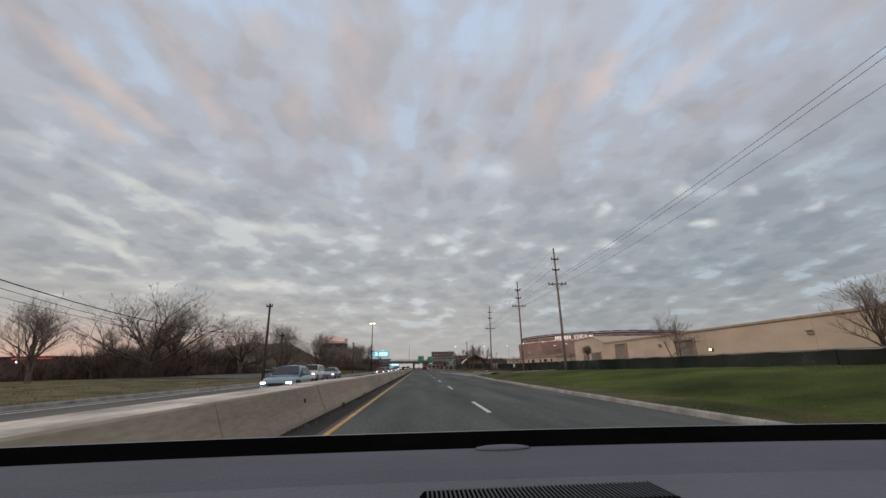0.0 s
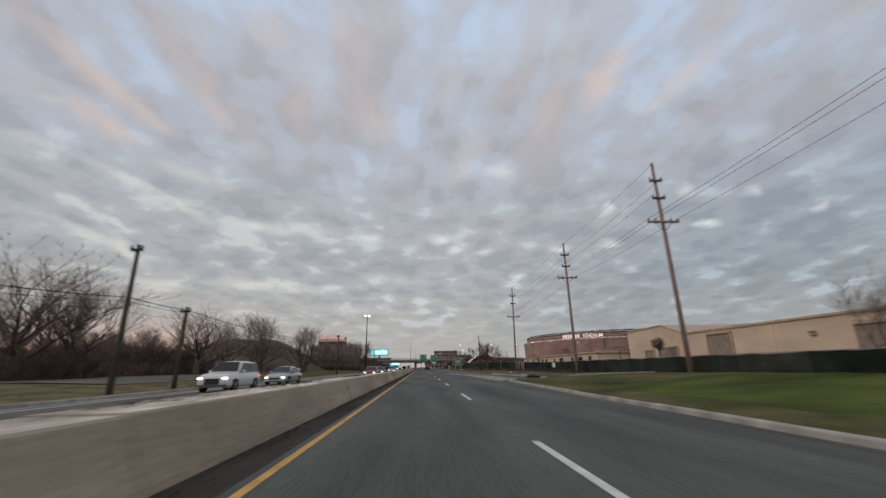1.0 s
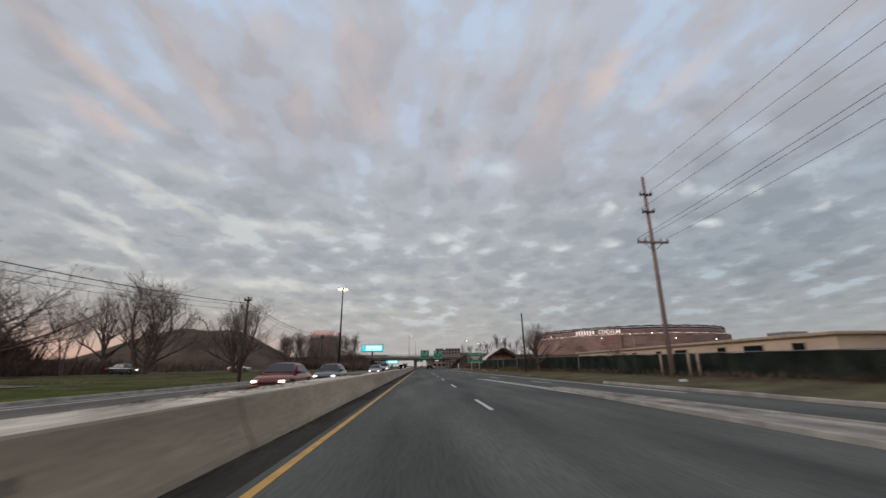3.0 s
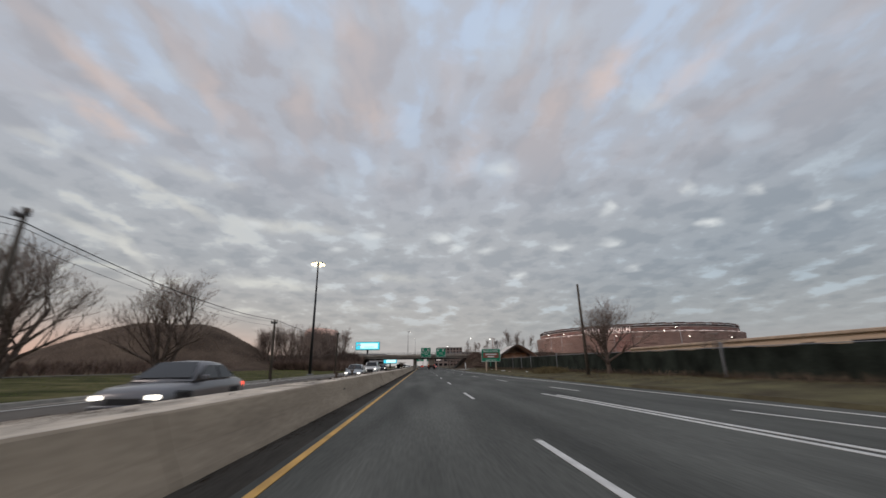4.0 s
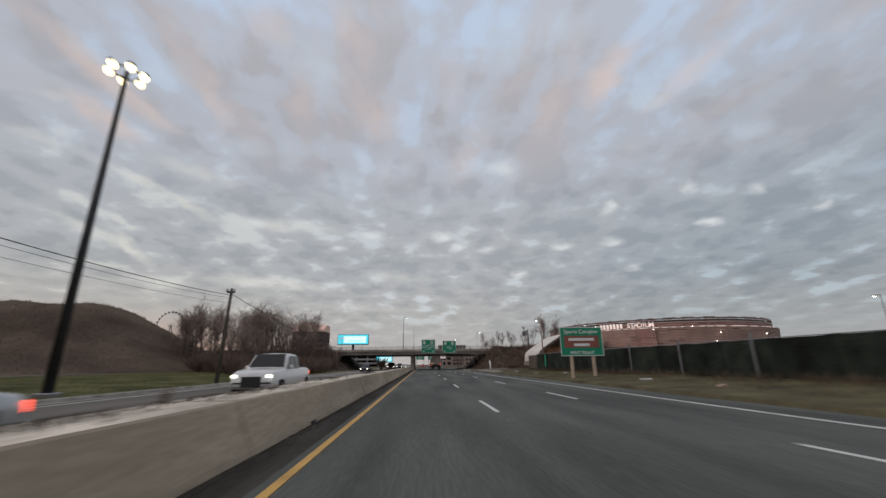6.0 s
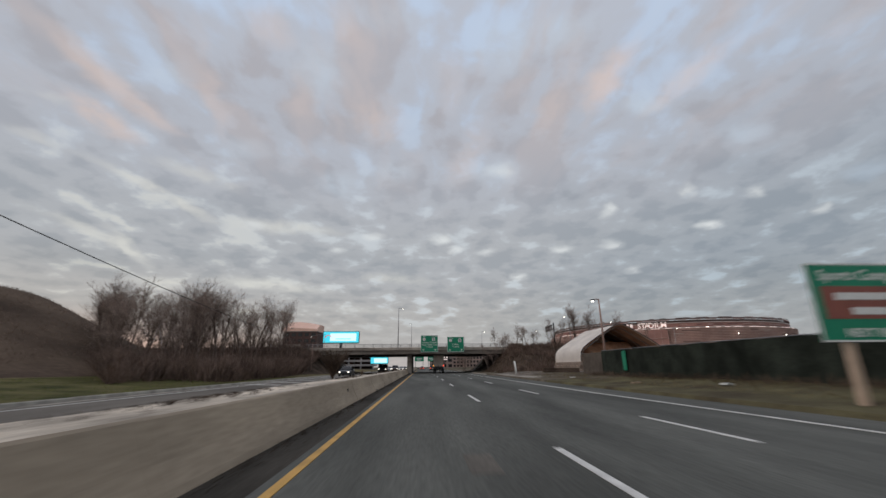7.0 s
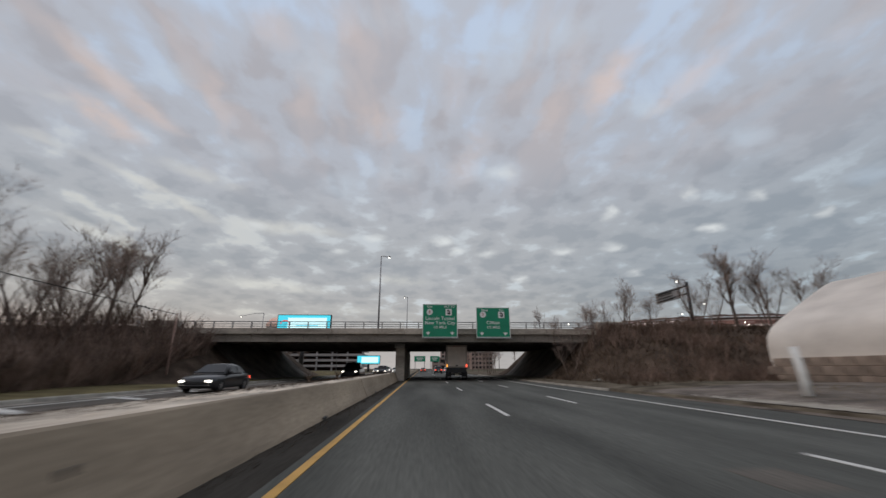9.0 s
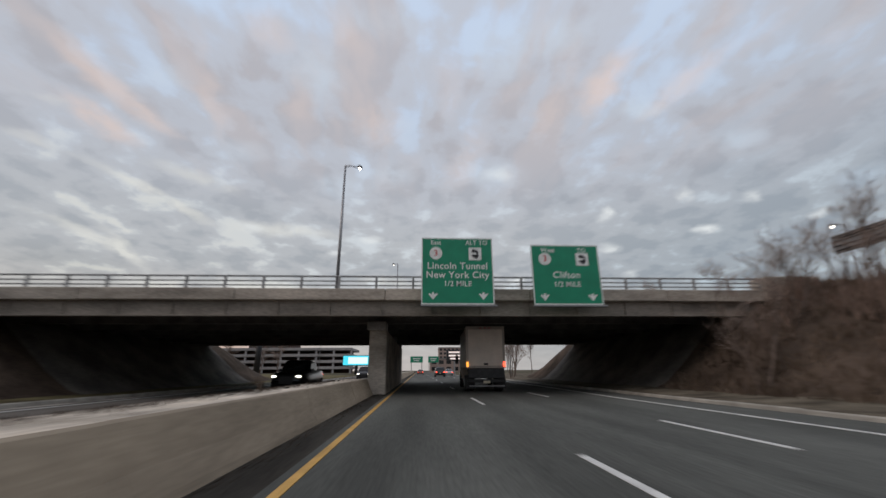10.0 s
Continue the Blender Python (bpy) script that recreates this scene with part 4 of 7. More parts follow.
def roadside_sign():
    y = 153.0
    t = thing("roadside_sign", pose(12.05, y, ground_z(12.05, y)), "green and brown road sign on two pale wooden posts", "road sign")
    z0, z1, w = 1.55, 3.7, 1.655
    board = part("board", boxed(-w, w, -0.02, 0.03, z0, z1, 0.02), SIGN_GREEN, t)
    bm = bmesh.new()
    b = 0.05
    for a in ((-w, w, z0, z0 + b), (-w, w, z1 - b, z1), (-w, -w + b, z0 + b, z1 - b), (w - b, w, z0 + b, z1 - b)):
        box(bm, a[0], a[1], -0.03, -0.018, a[2], a[3])
    part("border", bm, SIGN_WHITE, board)
    panel = part("brown_panel", boxed(-w * 0.82, w * 0.82, -0.03, -0.018, 2.16, 3.05), SIGN_BROWN, board, "red-brown inset panel")
    lettering("legend", "Sports Complex", 0.4, (0, -0.026, 3.35), SIGN_WHITE, board)
    lettering("legend", "NEXT RIGHT", 0.32, (0, -0.026, 1.78), SIGN_WHITE, board)
    part("legend_bar", boxed(-1.0, 1.0, -0.042, -0.028, 2.67, 2.87, 0.01), SIGN_WHITE, panel)
    part("legend_bar", boxed(-0.6, 0.6, -0.042, -0.028, 2.27, 2.47, 0.01), SIGN_WHITE, panel)
    for x in (-0.85, 0.85):
        part("post", boxed(x - 0.09, x + 0.09, 0.03, 0.19, -0.3, z1 - 0.15, 0.015), POLE_WOOD, t)
    # the legs are broader below the board, painted pale
        part("post_sleeve", boxed(x - 0.105, x + 0.105, 0.018, 0.205, -0.2, z0 - 0.02, 0.015), BEIGE_TRIM, t)
    return t


roadside_sign()


def sign_back():
    """A guide sign seen from behind on a cantilever post on the bank."""
    z0 = 4.3
    t = thing("ramp_sign", pose(25.95, 221.55, z0), "brown-backed road sign on a dark cantilever post", "road sign")
    part("post", tubed([(0, 0, -0.6), (0, 0, 5.1)], [0.16, 0.13], 8), METAL_DARK, t, smooth=True)
    for z in (4.0, 4.75):
        part("arm", tubed([(0, 0, z), (0.03, 5.2, z - 0.1)], [0.08, 0.06], 6), METAL_DARK, t)
    board = part("board", boxed(0.06, 0.12, 1.35, 5.65, 3.72, 4.9, 0.01), SIGN_BACK, t)
    for z in (3.9, 4.2, 4.5, 4.78):
        part("stiffener", boxed(0.0, 0.06, 1.4, 5.6, z - 0.035, z + 0.035, 0.01), METAL_DARK, board)
    part("plain_panel", boxed(-0.012, -0.002, 1.42, 2.5, 3.76, 4.86), METAL_GREY, board, "plain grey end panel")
    return t


sign_back()


def led_board(x0, x1, y, z0, z1, base, label, mark=True):
    t = thing("led_billboard", pose((x0 + x1) / 2, y, base), label, "billboard", "led billboards")
    w, a, b = (x1 - x0) / 2, z0 - base, z1 - base
    part("cabinet", boxed(-w - 0.15, w + 0.15, 0, 0.8, a - 0.15, b + 0.15, 0.04), METAL_DARK, t)
    scr = part("screen", boxed(-w, w, -0.03, 0.0, a, b), LED_CYAN, t, "lit cyan screen")
    part("pale_field", boxed(-w * 0.62, w * 0.86, -0.045, -0.03, a + (b - a) * 0.14, b - (b - a) * 0.16), LED_WHITE, scr, "pale lit field")
    if mark:
        part("red_mark", tubed([(-w * 0.72 + 0.9 * math.cos(k), -0.05, (a + b) / 2 - 0.2 + 0.75 * math.sin(k)) for k in (i * math.pi / 8 for i in range(9))], 0.12, 5), LED_RED, scr)
        part("caption_bar", boxed(-w * 0.3, w * 0.55, -0.055, -0.045, a + (b - a) * 0.3, a + (b - a) * 0.37), LED_CYAN, scr)
    part("post", tubed([(0, 0.4, -0.3), (0, 0.4, a)], [0.45, 0.4], 10), METAL_DARK, t, smooth=True)
    part("catwalk", boxed(-w, w, -0.7, -0.05, a - 0.3, a - 0.22, 0.01), METAL_DARK, t)
    return t


led_board(-29.6, -19.1, 267.2, 8.45, 11.65, 0.1, "large lit digital billboard on a post beyond the overpass")
led_board(-22.4, -14.8, 327.0, 2.8, 5.4, 0.0, "low lit digital billboard seen under the overpass", False)


# ---------------------------------------------------------------- poles and wires
def utility_pole(x, y, top, arms, label, material=POLE_WOOD, lean=0.0, r=0.17):
    z0 = ground_z(x, y)
    t = thing("utility_pole", pose(x, y, z0, 0, lean, 0), label, "utility pole", "utility poles")
    h = top - z0
    part("pole", tubed([(0, 0, -0.3), (0, 0, h * 0.5), (0, 0, h)], [r, r * 0.84, r * 0.62], 9), material, t, smooth=True)
    for z, half in arms:
        z -= z0
        arm = part("crossarm", boxed(-half, half, -0.16, -0.04, z - 0.07, z + 0.07, 0.012), material if half > 0.8 else METAL_DARK, t)
        for px in ((-0.93, -0.5, 0.5, 0.93) if half > 0.8 else (-0.9, 0.9)):
            part("insulator", tubed([(px * half, -0.1, z + 0.06), (px * half, -0.1, z + 0.13), (px * half, -0.1, z + 0.26)], [0.05, 0.075, 0.035], 7), CERAMIC, arm, smooth=True)
        if half > 0.8:
            for s in (-1, 1):
                part("brace", tubed([(s * half * 0.6, -0.12, z - 0.05), (0, -0.1, z - 0.62)], 0.02, 4), METAL_DARK, arm)
    if len(arms) > 1:
        part("ground_wire", tubed([(0.0, -r - 0.01, 0.2), (0.0, -r * 0.8, h * 0.7)], 0.02, 4), METAL_GREY, t)
    return t


RIGHT_POLES = [(16.6, 4.0, 14.3, 10.0), (15.75, 44.0, 14.2, 9.95), (15.5, 60.9, 13.8, 9.97), (15.1, 85.4, 13.6, 8.85)]
for x, y, top, arm in RIGHT_POLES:
    utility_pole(x, y, top, [(arm, 1.05), (top - 1.35, 0.42), (top - 2.6, 0.42)], "tall weathered wooden power pole with crossarm on the verge", r=0.15, lean=0.6 if y > 80 else -0.4)
utility_pole(13.75, 115.2, 7.95, [], "short dark wooden pole beside a bare tree", POLE_DARK, r=0.14, lean=-1.0)
LEFT_POLES = [(-15.4, 6.0, 7.9), (-14.95, 41.8, 7.7), (-15.6, 48.2, 5.3), (-14.9, 96.0, 7.1), (-14.45, 121.9, 5.75), (-14.8, 153.0, 7.0)]
for x, y, top in LEFT_POLES:
    utility_pole(x, y, top, [(top - 0.3, 0.3)], "dark wooden utility pole behind the far kerb", POLE_DARK, r=0.15, lean=random.Random(int(y)).uniform(-1.5, 1.5))
utility_pole(-19.2, 215.7, 5.3, [], "slim weathered pole among the bare trees", POLE_WOOD, r=0.08)


def wire(name, p0, p1, sag, r, label):
    pts = []
    for i in range(15):
        t = i / 14
        p = Vector(p0).lerp(Vector(p1), t)
        p.z -= sag * 4 * t * (1 - t)
        pts.append(p)
    return tagged(part(name, tubed(pts, r, 4), WIRE), label, "power line", "overhead wires")


prev = None
for x, y, top, arm in RIGHT_POLES:
    if prev:
        px, py, ptop, parm = prev
        span = y - py
        for off in (-0.98, -0.5, 0.98):
            wire("power_line", (px + off, py - 0.1, parm + (1.6 if py < 10 else 0.25)), (x + off, y - 0.1, arm + 0.25), 0.012 * span, 0.01, "thin black power line between wooden poles")
        for dz, off in ((-1.1, 0.38), (-2.35, -0.38), (0.0, 0.0)) if py > 10 else ():
            wire("power_line", (px + off, py, ptop + dz), (x + off, y, top + dz), 0.01 * span, 0.009, "thin black power line between wooden poles")
    prev = (x, y, top, arm)
HANG = [6.0, 4.87, 5.1, 6.55, 5.75, 6.5]
SAGS = [1.43, 0.05, 0.97, 0.6, 0.5]
for k, sag in enumerate(SAGS):
    (xa, ya, _), (xb, yb, _) = LEFT_POLES[k], LEFT_POLES[k + 1]
    wire("telephone_cable", (xa, ya, HANG[k]), (xb, yb, HANG[k + 1]), sag, 0.022, "sagging black telephone cable between dark poles")
    wire("telephone_cable", (xa, ya, HANG[k] - 0.2), (xb, yb, HANG[k + 1] - 0.2), sag * 1.08, 0.011, "sagging black telephone cable between dark poles")
    wire("telephone_cable", (xa, ya, HANG[k] - 0.75), (xb, yb, HANG[k + 1] - 0.6), sag * 0.9, 0.009, "thin sagging telephone cable between dark poles")
wire("telephone_cable", (-14.8, 153.0, 6.7), (-19.2, 215.7, 5.2), 0.6, 0.022, "sagging black telephone cable towards the trees")


# ---------------------------------------------------------------- fence along the yard
FENCE_TOP = [(-30, 1.55), (75, 1.6), (96, 1.9), (126, 2.2), (166, 2.42), (190, 2.45)]


def build_fence():
    f = thing("yard_fence", pose(0, 0, 0), "chain-link fence covered with dark green windscreen fabric", "fence")
    rnd = random.Random(77)
    y = -30.0
    x = 16.4
    while y < 178:
        e = min(y + 3.05, 178)
        xa, xb = 16.4 - 0.9 * smooth01((y - 130) / 50), 16.4 - 0.9 * smooth01((e - 130) / 50)
        za, zb = interp(FENCE_TOP, y), interp(FENCE_TOP, e)
        bm = bmesh.new()
        n = 4
        rings = []
        for i in range(n + 1):
            t = i / n
            bow = 0.05 * math.sin(math.pi * t) * rnd.uniform(0.3, 1.4)
            xx, yy, zt = xa + (xb - xa) * t + bow, y + (e - y) * t, za + (zb - za) * t - 0.05 * math.sin(math.pi * t) * rnd.uniform(0, 1)
            zb0 = ground_z(16.4, yy) - 0.02 + rnd.uniform(0, 0.05)
            rings.append([(xx, yy, zb0), (xx + 0.006, yy, (zb0 + zt) / 2), (xx, yy, zt), (xx + 0.02, yy, zt), (xx + 0.026, yy, (zb0 + zt) / 2), (xx + 0.02, yy, zb0)])
        loft(bm, rings)
        sheer = y < 48 and not 32.5 < y < 36.5
        part("fabric_panel", bm, FENCE_SHEER if sheer else FENCE_MESH, f, "sheer worn green fabric" if sheer else "")
        part("fence_post", tubed([(xa + 0.06, y, 0.1), (xa + 0.06, y, za + 0.06)], 0.035, 6), METAL_GREY, f)
        part("top_rail", tubed([(xa + 0.06, y, za + 0.02), (xb + 0.06, e, zb + 0.02)], 0.022, 5), METAL_GREY, f)
        y = e
    # paler end panels by the gate
    for y0, y1 in ((178.02, 180.1), (180.15, 182.3)):
        part("gate_panel", boxed(15.5, 15.53, y0, y1, 0.3, 2.35, 0.01), FENCE_GREY, f, "grey fabric gate leaf")
        part("gate_post", tubed([(15.56, y1, 0.1), (15.56, y1, 2.45)], 0.04, 6), METAL_GREY, f)
    # a weathered timber post and hanging green panel
    part("street_name_panel", boxed(15.42, 15.46, 173.6, 174.15, 0.85, 2.3, 0.01), SIGN_GREEN, f, "small green plate hung on the fabric")
    return f


build_fence()
for y, label in ((71.2, "blank white notice board fixed to the fence"),):
    t = thing("notice_board", pose(16.37, y, 0.95), label, "notice board")
    part("panel", boxed(-0.03, 0.0, -1.1, 0.0, 0.0, 0.55, 0.006), SIGN_WHITE, t)
for i, (x, y) in enumerate(((16.0, 84.2), (15.9, 84.9), (15.85, 86.4), (15.8, 87.6))):
    t = thing("bollard", pose(x, y, ground_z(x, y)), "pale weathered steel bollard before the fence", "bollard", "bollards at the pole")
    part("post", tubed([(0, 0, -0.2), (0, 0, 1.25), (0, 0, 1.3)], [0.07, 0.07, 0.04], 8), BEIGE_TRIM, t, smooth=True)
for y in (102.5, 129.7, 141.5, 147.3, 153.5):
    t = thing("steel_post", pose(16.0, y, ground_z(16, y)), "weathered grey post before the fence", "post", "fence stays")
    part("post", boxed(-0.05, 0.05, -0.05, 0.05, -0.2, interp(FENCE_TOP, y) - 0.15, 0.012), METAL_GREY, t)
t = thing("marker_post", pose(12.2, 196.9, 0.2), "white leaning marker post at the driveway", "marker post")
part("post", tubed([(0.05, 0, -0.1), (0, 0, 0.8), (-0.1, 0, 1.65)], [0.13, 0.13, 0.12], 8), SIGN_WHITE, t, smooth=True)


# ---------------------------------------------------------------- buildings
def storehouse():
    """Long beige building behind the fence, with roller doors and a higher end."""
    t = thing("warehouse", pose(0, 0, 0), "long beige stucco warehouse with grey roller doors", "warehouse")
    wall = boxed(30.5, 52, -40, 66.5, 0.2, 4.45, 0.03)
    body = part("wall", wall, BEIGE_WALL, t)
    part("parapet_cap", boxed(30.35, 52.1, -40.2, 66.4, 4.4, 4.62, 0.03), BEIGE_TRIM, t)
    bm = bmesh.new()
    prof = [(66.52, 0.2), (66.52, 4.6), (70.5, 5.75), (79.0, 5.55), (79.0, 0.2)]
    loft(bm, [[(30.5, y, z) for y, z in prof], [(50, y, z) for y, z in prof]])
    part("end_block", bm, BEIGE_WALL, t)
    bm = bmesh.new()
    for (ya, za), (yb, zb) in (((66.5, 4.62), (70.5, 5.77)), ((70.5, 5.77), (79.05, 5.57))):
        loft(bm, [[(x, ya, za), (x, yb, zb), (x, yb, zb + 0.14), (x, ya, za + 0.14)] for x in (30.38, 50.1)])
    part("roof_edge", bm, BEIGE_TRIM, t)
    for y0, w, h in ((58.9, 3.3, 4.0), (67.6, 3.4, 3.0), (72.6, 1.9, 2.8), (44.0, 3.2, 3.6)):
        door = part("roller_door", boxed(30.42, 30.48, y0, y0 + w, 0.2, h), ROLL_DOOR, t)
        bm = bmesh.new()
        z = 0.3
        while z < h - 0.1:
            box(bm, 30.395, 30.42, y0 + 0.05, y0 + w - 0.05, z, z + 0.13)
            z += 0.2
        part("door_slats", bm, ROLL_DOOR, door)
        bm = bmesh.new()
        box(bm, 30.3, 30.46, y0 - 0.14, y0, 0.2, h + 0.15)
        box(bm, 30.3, 30.46, y0 + w, y0 + w + 0.14, 0.2, h + 0.15)
        box(bm, 30.25, 30.46, y0, y0 + w, h, h + 0.22)
        part("door_frame", bm, BEIGE_TRIM, door)
    for y in (30.0, 50.2, 16.0, 2.0):
        u = part("wall_unit", boxed(30.32, 30.5, y, y + 0.5, 3.1, 3.4, 0.03), ROLL_DOOR, t)
        part("hood", boxed(30.2, 30.33, y - 0.05, y + 0.55, 3.38, 3.46, 0.02), ROLL_DOOR, u)
    for y in (60, 27, 8):
        part("roof_vent", boxed(33, 34.6, y, y + 1.9, 4.5, 5.0, 0.05), METAL_GREY, t)
    lamp = part("wall_lamp", boxed(30.3, 30.5, 41.2, 41.6, 2.3, 2.56, 0.03), METAL_DARK, t)
    part("lens", boxed(30.24, 30.3, 41.24, 41.56, 2.33, 2.53), LAMP_WARM, lamp, "glowing wall lamp lens")
    for y in range(-30, 64, 12):
        part("pilaster", boxed(30.46, 30.5, y, y + 0.35, 0.2, 4.4), BEIGE_WALL, t)
    return t


storehouse()


def low_building():
    t = thing("yard_building", pose(0, 0, 0), "low pale beige building with small dark windows behind the fence", "building")
    part("wall", boxed(30.0, 44, 89, 139, 0.3, 3.05, 0.03), BEIGE_WALL, t)
    part("roof", boxed(29.7, 44.3, 88.7, 139.3, 3.05, 3.3, 0.04), BEIGE_TRIM, t)
    for i, y in enumerate((91.5, 95.5, 100, 106, 111, 117, 120, 123, 129, 134)):
        w = 2.2 if i in (1, 3) else 1.1
        win = part("window", boxed(29.94, 30.0, y, y + w, 1.75, 2.6), DARK_GLASS, t)
        bm = bmesh.new()
        box(bm, 29.9, 29.99, y - 0.08, y, 1.67, 2.68)
        box(bm, 29.9, 29.99, y + w, y + w + 0.08, 1.67, 2.68)
        box(bm, 29.9, 29.99, y, y + w, 2.6, 2.68)
        part("frame", bm, BEIGE_TRIM, win)
        part("sill", boxed(29.84, 29.99, y - 0.1, y + w + 0.1, 1.6, 1.67), BEIGE_TRIM, win)
    part("roof_unit", boxed(34, 36, 97, 99.4, 3.3, 3.9, 0.05), METAL_GREY, t)
    return t


low_building()


def steel_canopy():
    t = thing("steel_canopy", pose(31.0, 80.0, 0.4), "small dark steel canopy frame beside the warehouse", "canopy")
    for x in (0, 2.2):
        for y in (0.2, 3.0):
            part("leg", boxed(x - 0.05, x + 0.05, y - 0.05, y + 0.05, -0.1, 2.75, 0.01), METAL_DARK, t)
    for x in (0, 2.2):
        part("beam", boxed(x - 0.05, x + 0.05, -0.1, 3.3, 2.68, 2.76, 0.01), METAL_DARK, t)
    for y in (0.2, 1.1, 2.0, 3.0):
        part("rafter", boxed(-0.2, 2.4, y - 0.03, y + 0.03, 2.76, 2.81, 0.01), METAL_DARK, t)
    return t


steel_canopy()


def salt_shed():
    """Fabric-roofed shed, open towards the road's start, with a salt heap inside."""
    t = thing("salt_shed", pose(27.5, 197.8, 0.35), "white fabric salt shed on block walls with an open gable", "storage shed")
    half, base, L = 6.0, 1.2, 10.8
    prof = [(-half, base), (-half, 2.0), (-half + 0.1, 2.7), (-half + 0.47, 3.25), (-half + 1.2, 3.8), (-2.9, 5.0), (-1.1, 6.08), (-0.42, 6.36), (0, 6.42)]
    prof += [(-x, z) for x, z in prof[-2::-1]]

    def sheet(off, material, name, label):
        bm = bmesh.new()
        rings = []
        for k in range(9):
            y = L * k / 8
            sag = 0.06 * math.sin(math.pi * ((k % 2) * 0.5))
            rings.append([(x * (1 - off / half), y, z - off - sag * (0.3 + 0.7 * (z > 3))) for x, z in prof])
        loft(bm, rings, caps=False, closed=False)
        ob = part(name, bm, material, t, label, smooth=True)
        return ob

    sheet(0.0, FABRIC, "roof_fabric", "white fabric roof")
    # added second sheet: its brown stands in for the shaded inside
    sheet(0.14, FABRIC_IN, "shade_sheet", "brown inner sheet coloured for the dim warm interior")
    for k in range(5):
        y = 1.1 + (L - 1.6) * k / 4
        part("arch", tubed([(x * 0.94, y, z - 0.42) for x, z in prof], 0.07, 6), METAL_GREY, t)
    bm = bmesh.new()
    ang = [(x, z) for x, z in prof]
    tube(bm, [(x * 1.0, -0.02, z) for x, z in ang], 0.06, 6)
    part("gable_edge", bm, METAL_DARK, t, "dark edge of the open gable")
    # block walls in courses
    me = bpy.data.meshes.new("concrete_block")
    blk = boxed(-0.3, 0.3, 0.01, 1.19, 0.005, 0.475, 0.02)
    blk.to_mesh(me)
    blk.free()
    me.materials.append(BLOCK)
    for s in (-1, 1):
        for c in range(3):
            for k in range(10):
                y = -0.2 + k * 1.2 + (0.6 if c % 2 else 0)
                if y + 1.2 > L + 0.7:
                    continue
                ob = new("concrete_block", me)
                ob.parent = t
                ob.matrix_basis = pose(s * half, y - 0.3, -0.05 + c * 0.48)
    back = [(x * 0.985, z - 0.12) for x, z in prof]
    back = [(back[0][0], 0.0)] + back + [(back[-1][0], 0.0)]
    part("rear_wall", loft(bmesh.new(), [[(x, yy, z) for x, z in back] for yy in (L - 0.1, L - 0.02)]), FABRIC, t)
    return t


salt_shed()


def salt_mound():
    bm = bmesh.new()
    rnd = random.Random(12)
    rows = []
    for j in range(14):
        y = 198.5 + 9.6 * j / 13
        row = []
        for i in range(20):
            x = 21.9 + 11.2 * i / 19
            d = min(1.0, j / 6) * min(1.0, (19 - i) / 3.5) * min(1.0, i / 3.5)
            row.append(bm.verts.new((x, y, 0.3 + 4.2 * d ** 0.75 + rnd.uniform(-0.16, 0.16) * d + 0.3 * noise.noise(Vector((x * 0.5, y * 0.5, 0))))))
        rows.append(row)
    for a, b in zip(rows, rows[1:]):
        for i in range(19):
            bm.faces.new((a[i], a[i + 1], b[i + 1], b[i]))
    return tagged(part("salt_mound", bm, SALT, smooth=True), "tall heap of orange-brown road salt inside the shed", "salt heap")


salt_mound()
t = thing("timber_trough", pose(16.2, 190.9, ground_z(16.2, 190.9) + 0.05), "low dark brown timber trough before the salt shed", "trough")
for k, (y0, y1) in enumerate(((-0.42, -0.34), (0.34, 0.42))):
    for z in (0.0, 0.24):
        part("side_plank", boxed(-2.1, 2.1, y0, y1, z + 0.005, z + 0.225, 0.012), BRUSH_SOIL, t)
for x in (-2.1, 2.02):
    part("end_plank", boxed(x, x + 0.08, -0.335, 0.335, 0.0, 0.44, 0.012), BRUSH_SOIL, t)
part("base_board", boxed(-2.0, 2.0, -0.33, 0.33, 0.0, 0.1, 0.01), BRUSH_SOIL, t)
bm = bmesh.new()
loft(bm, [[(9.7, y, 0.012), (10.3, y, 0.16)] + [(x, y, ground_z(x, y) + 0.05) for x in (11, 13, 16, 20, 28)] for y in (189, 193, 197, 200.5, 203)], closed=False)
tagged(part("driveway", bm, DRIVE), "pale dusty concrete driveway to the shed", "driveway", kind="structure")

STAD_C, STAD_R = (262.0, 581.0), 115.0


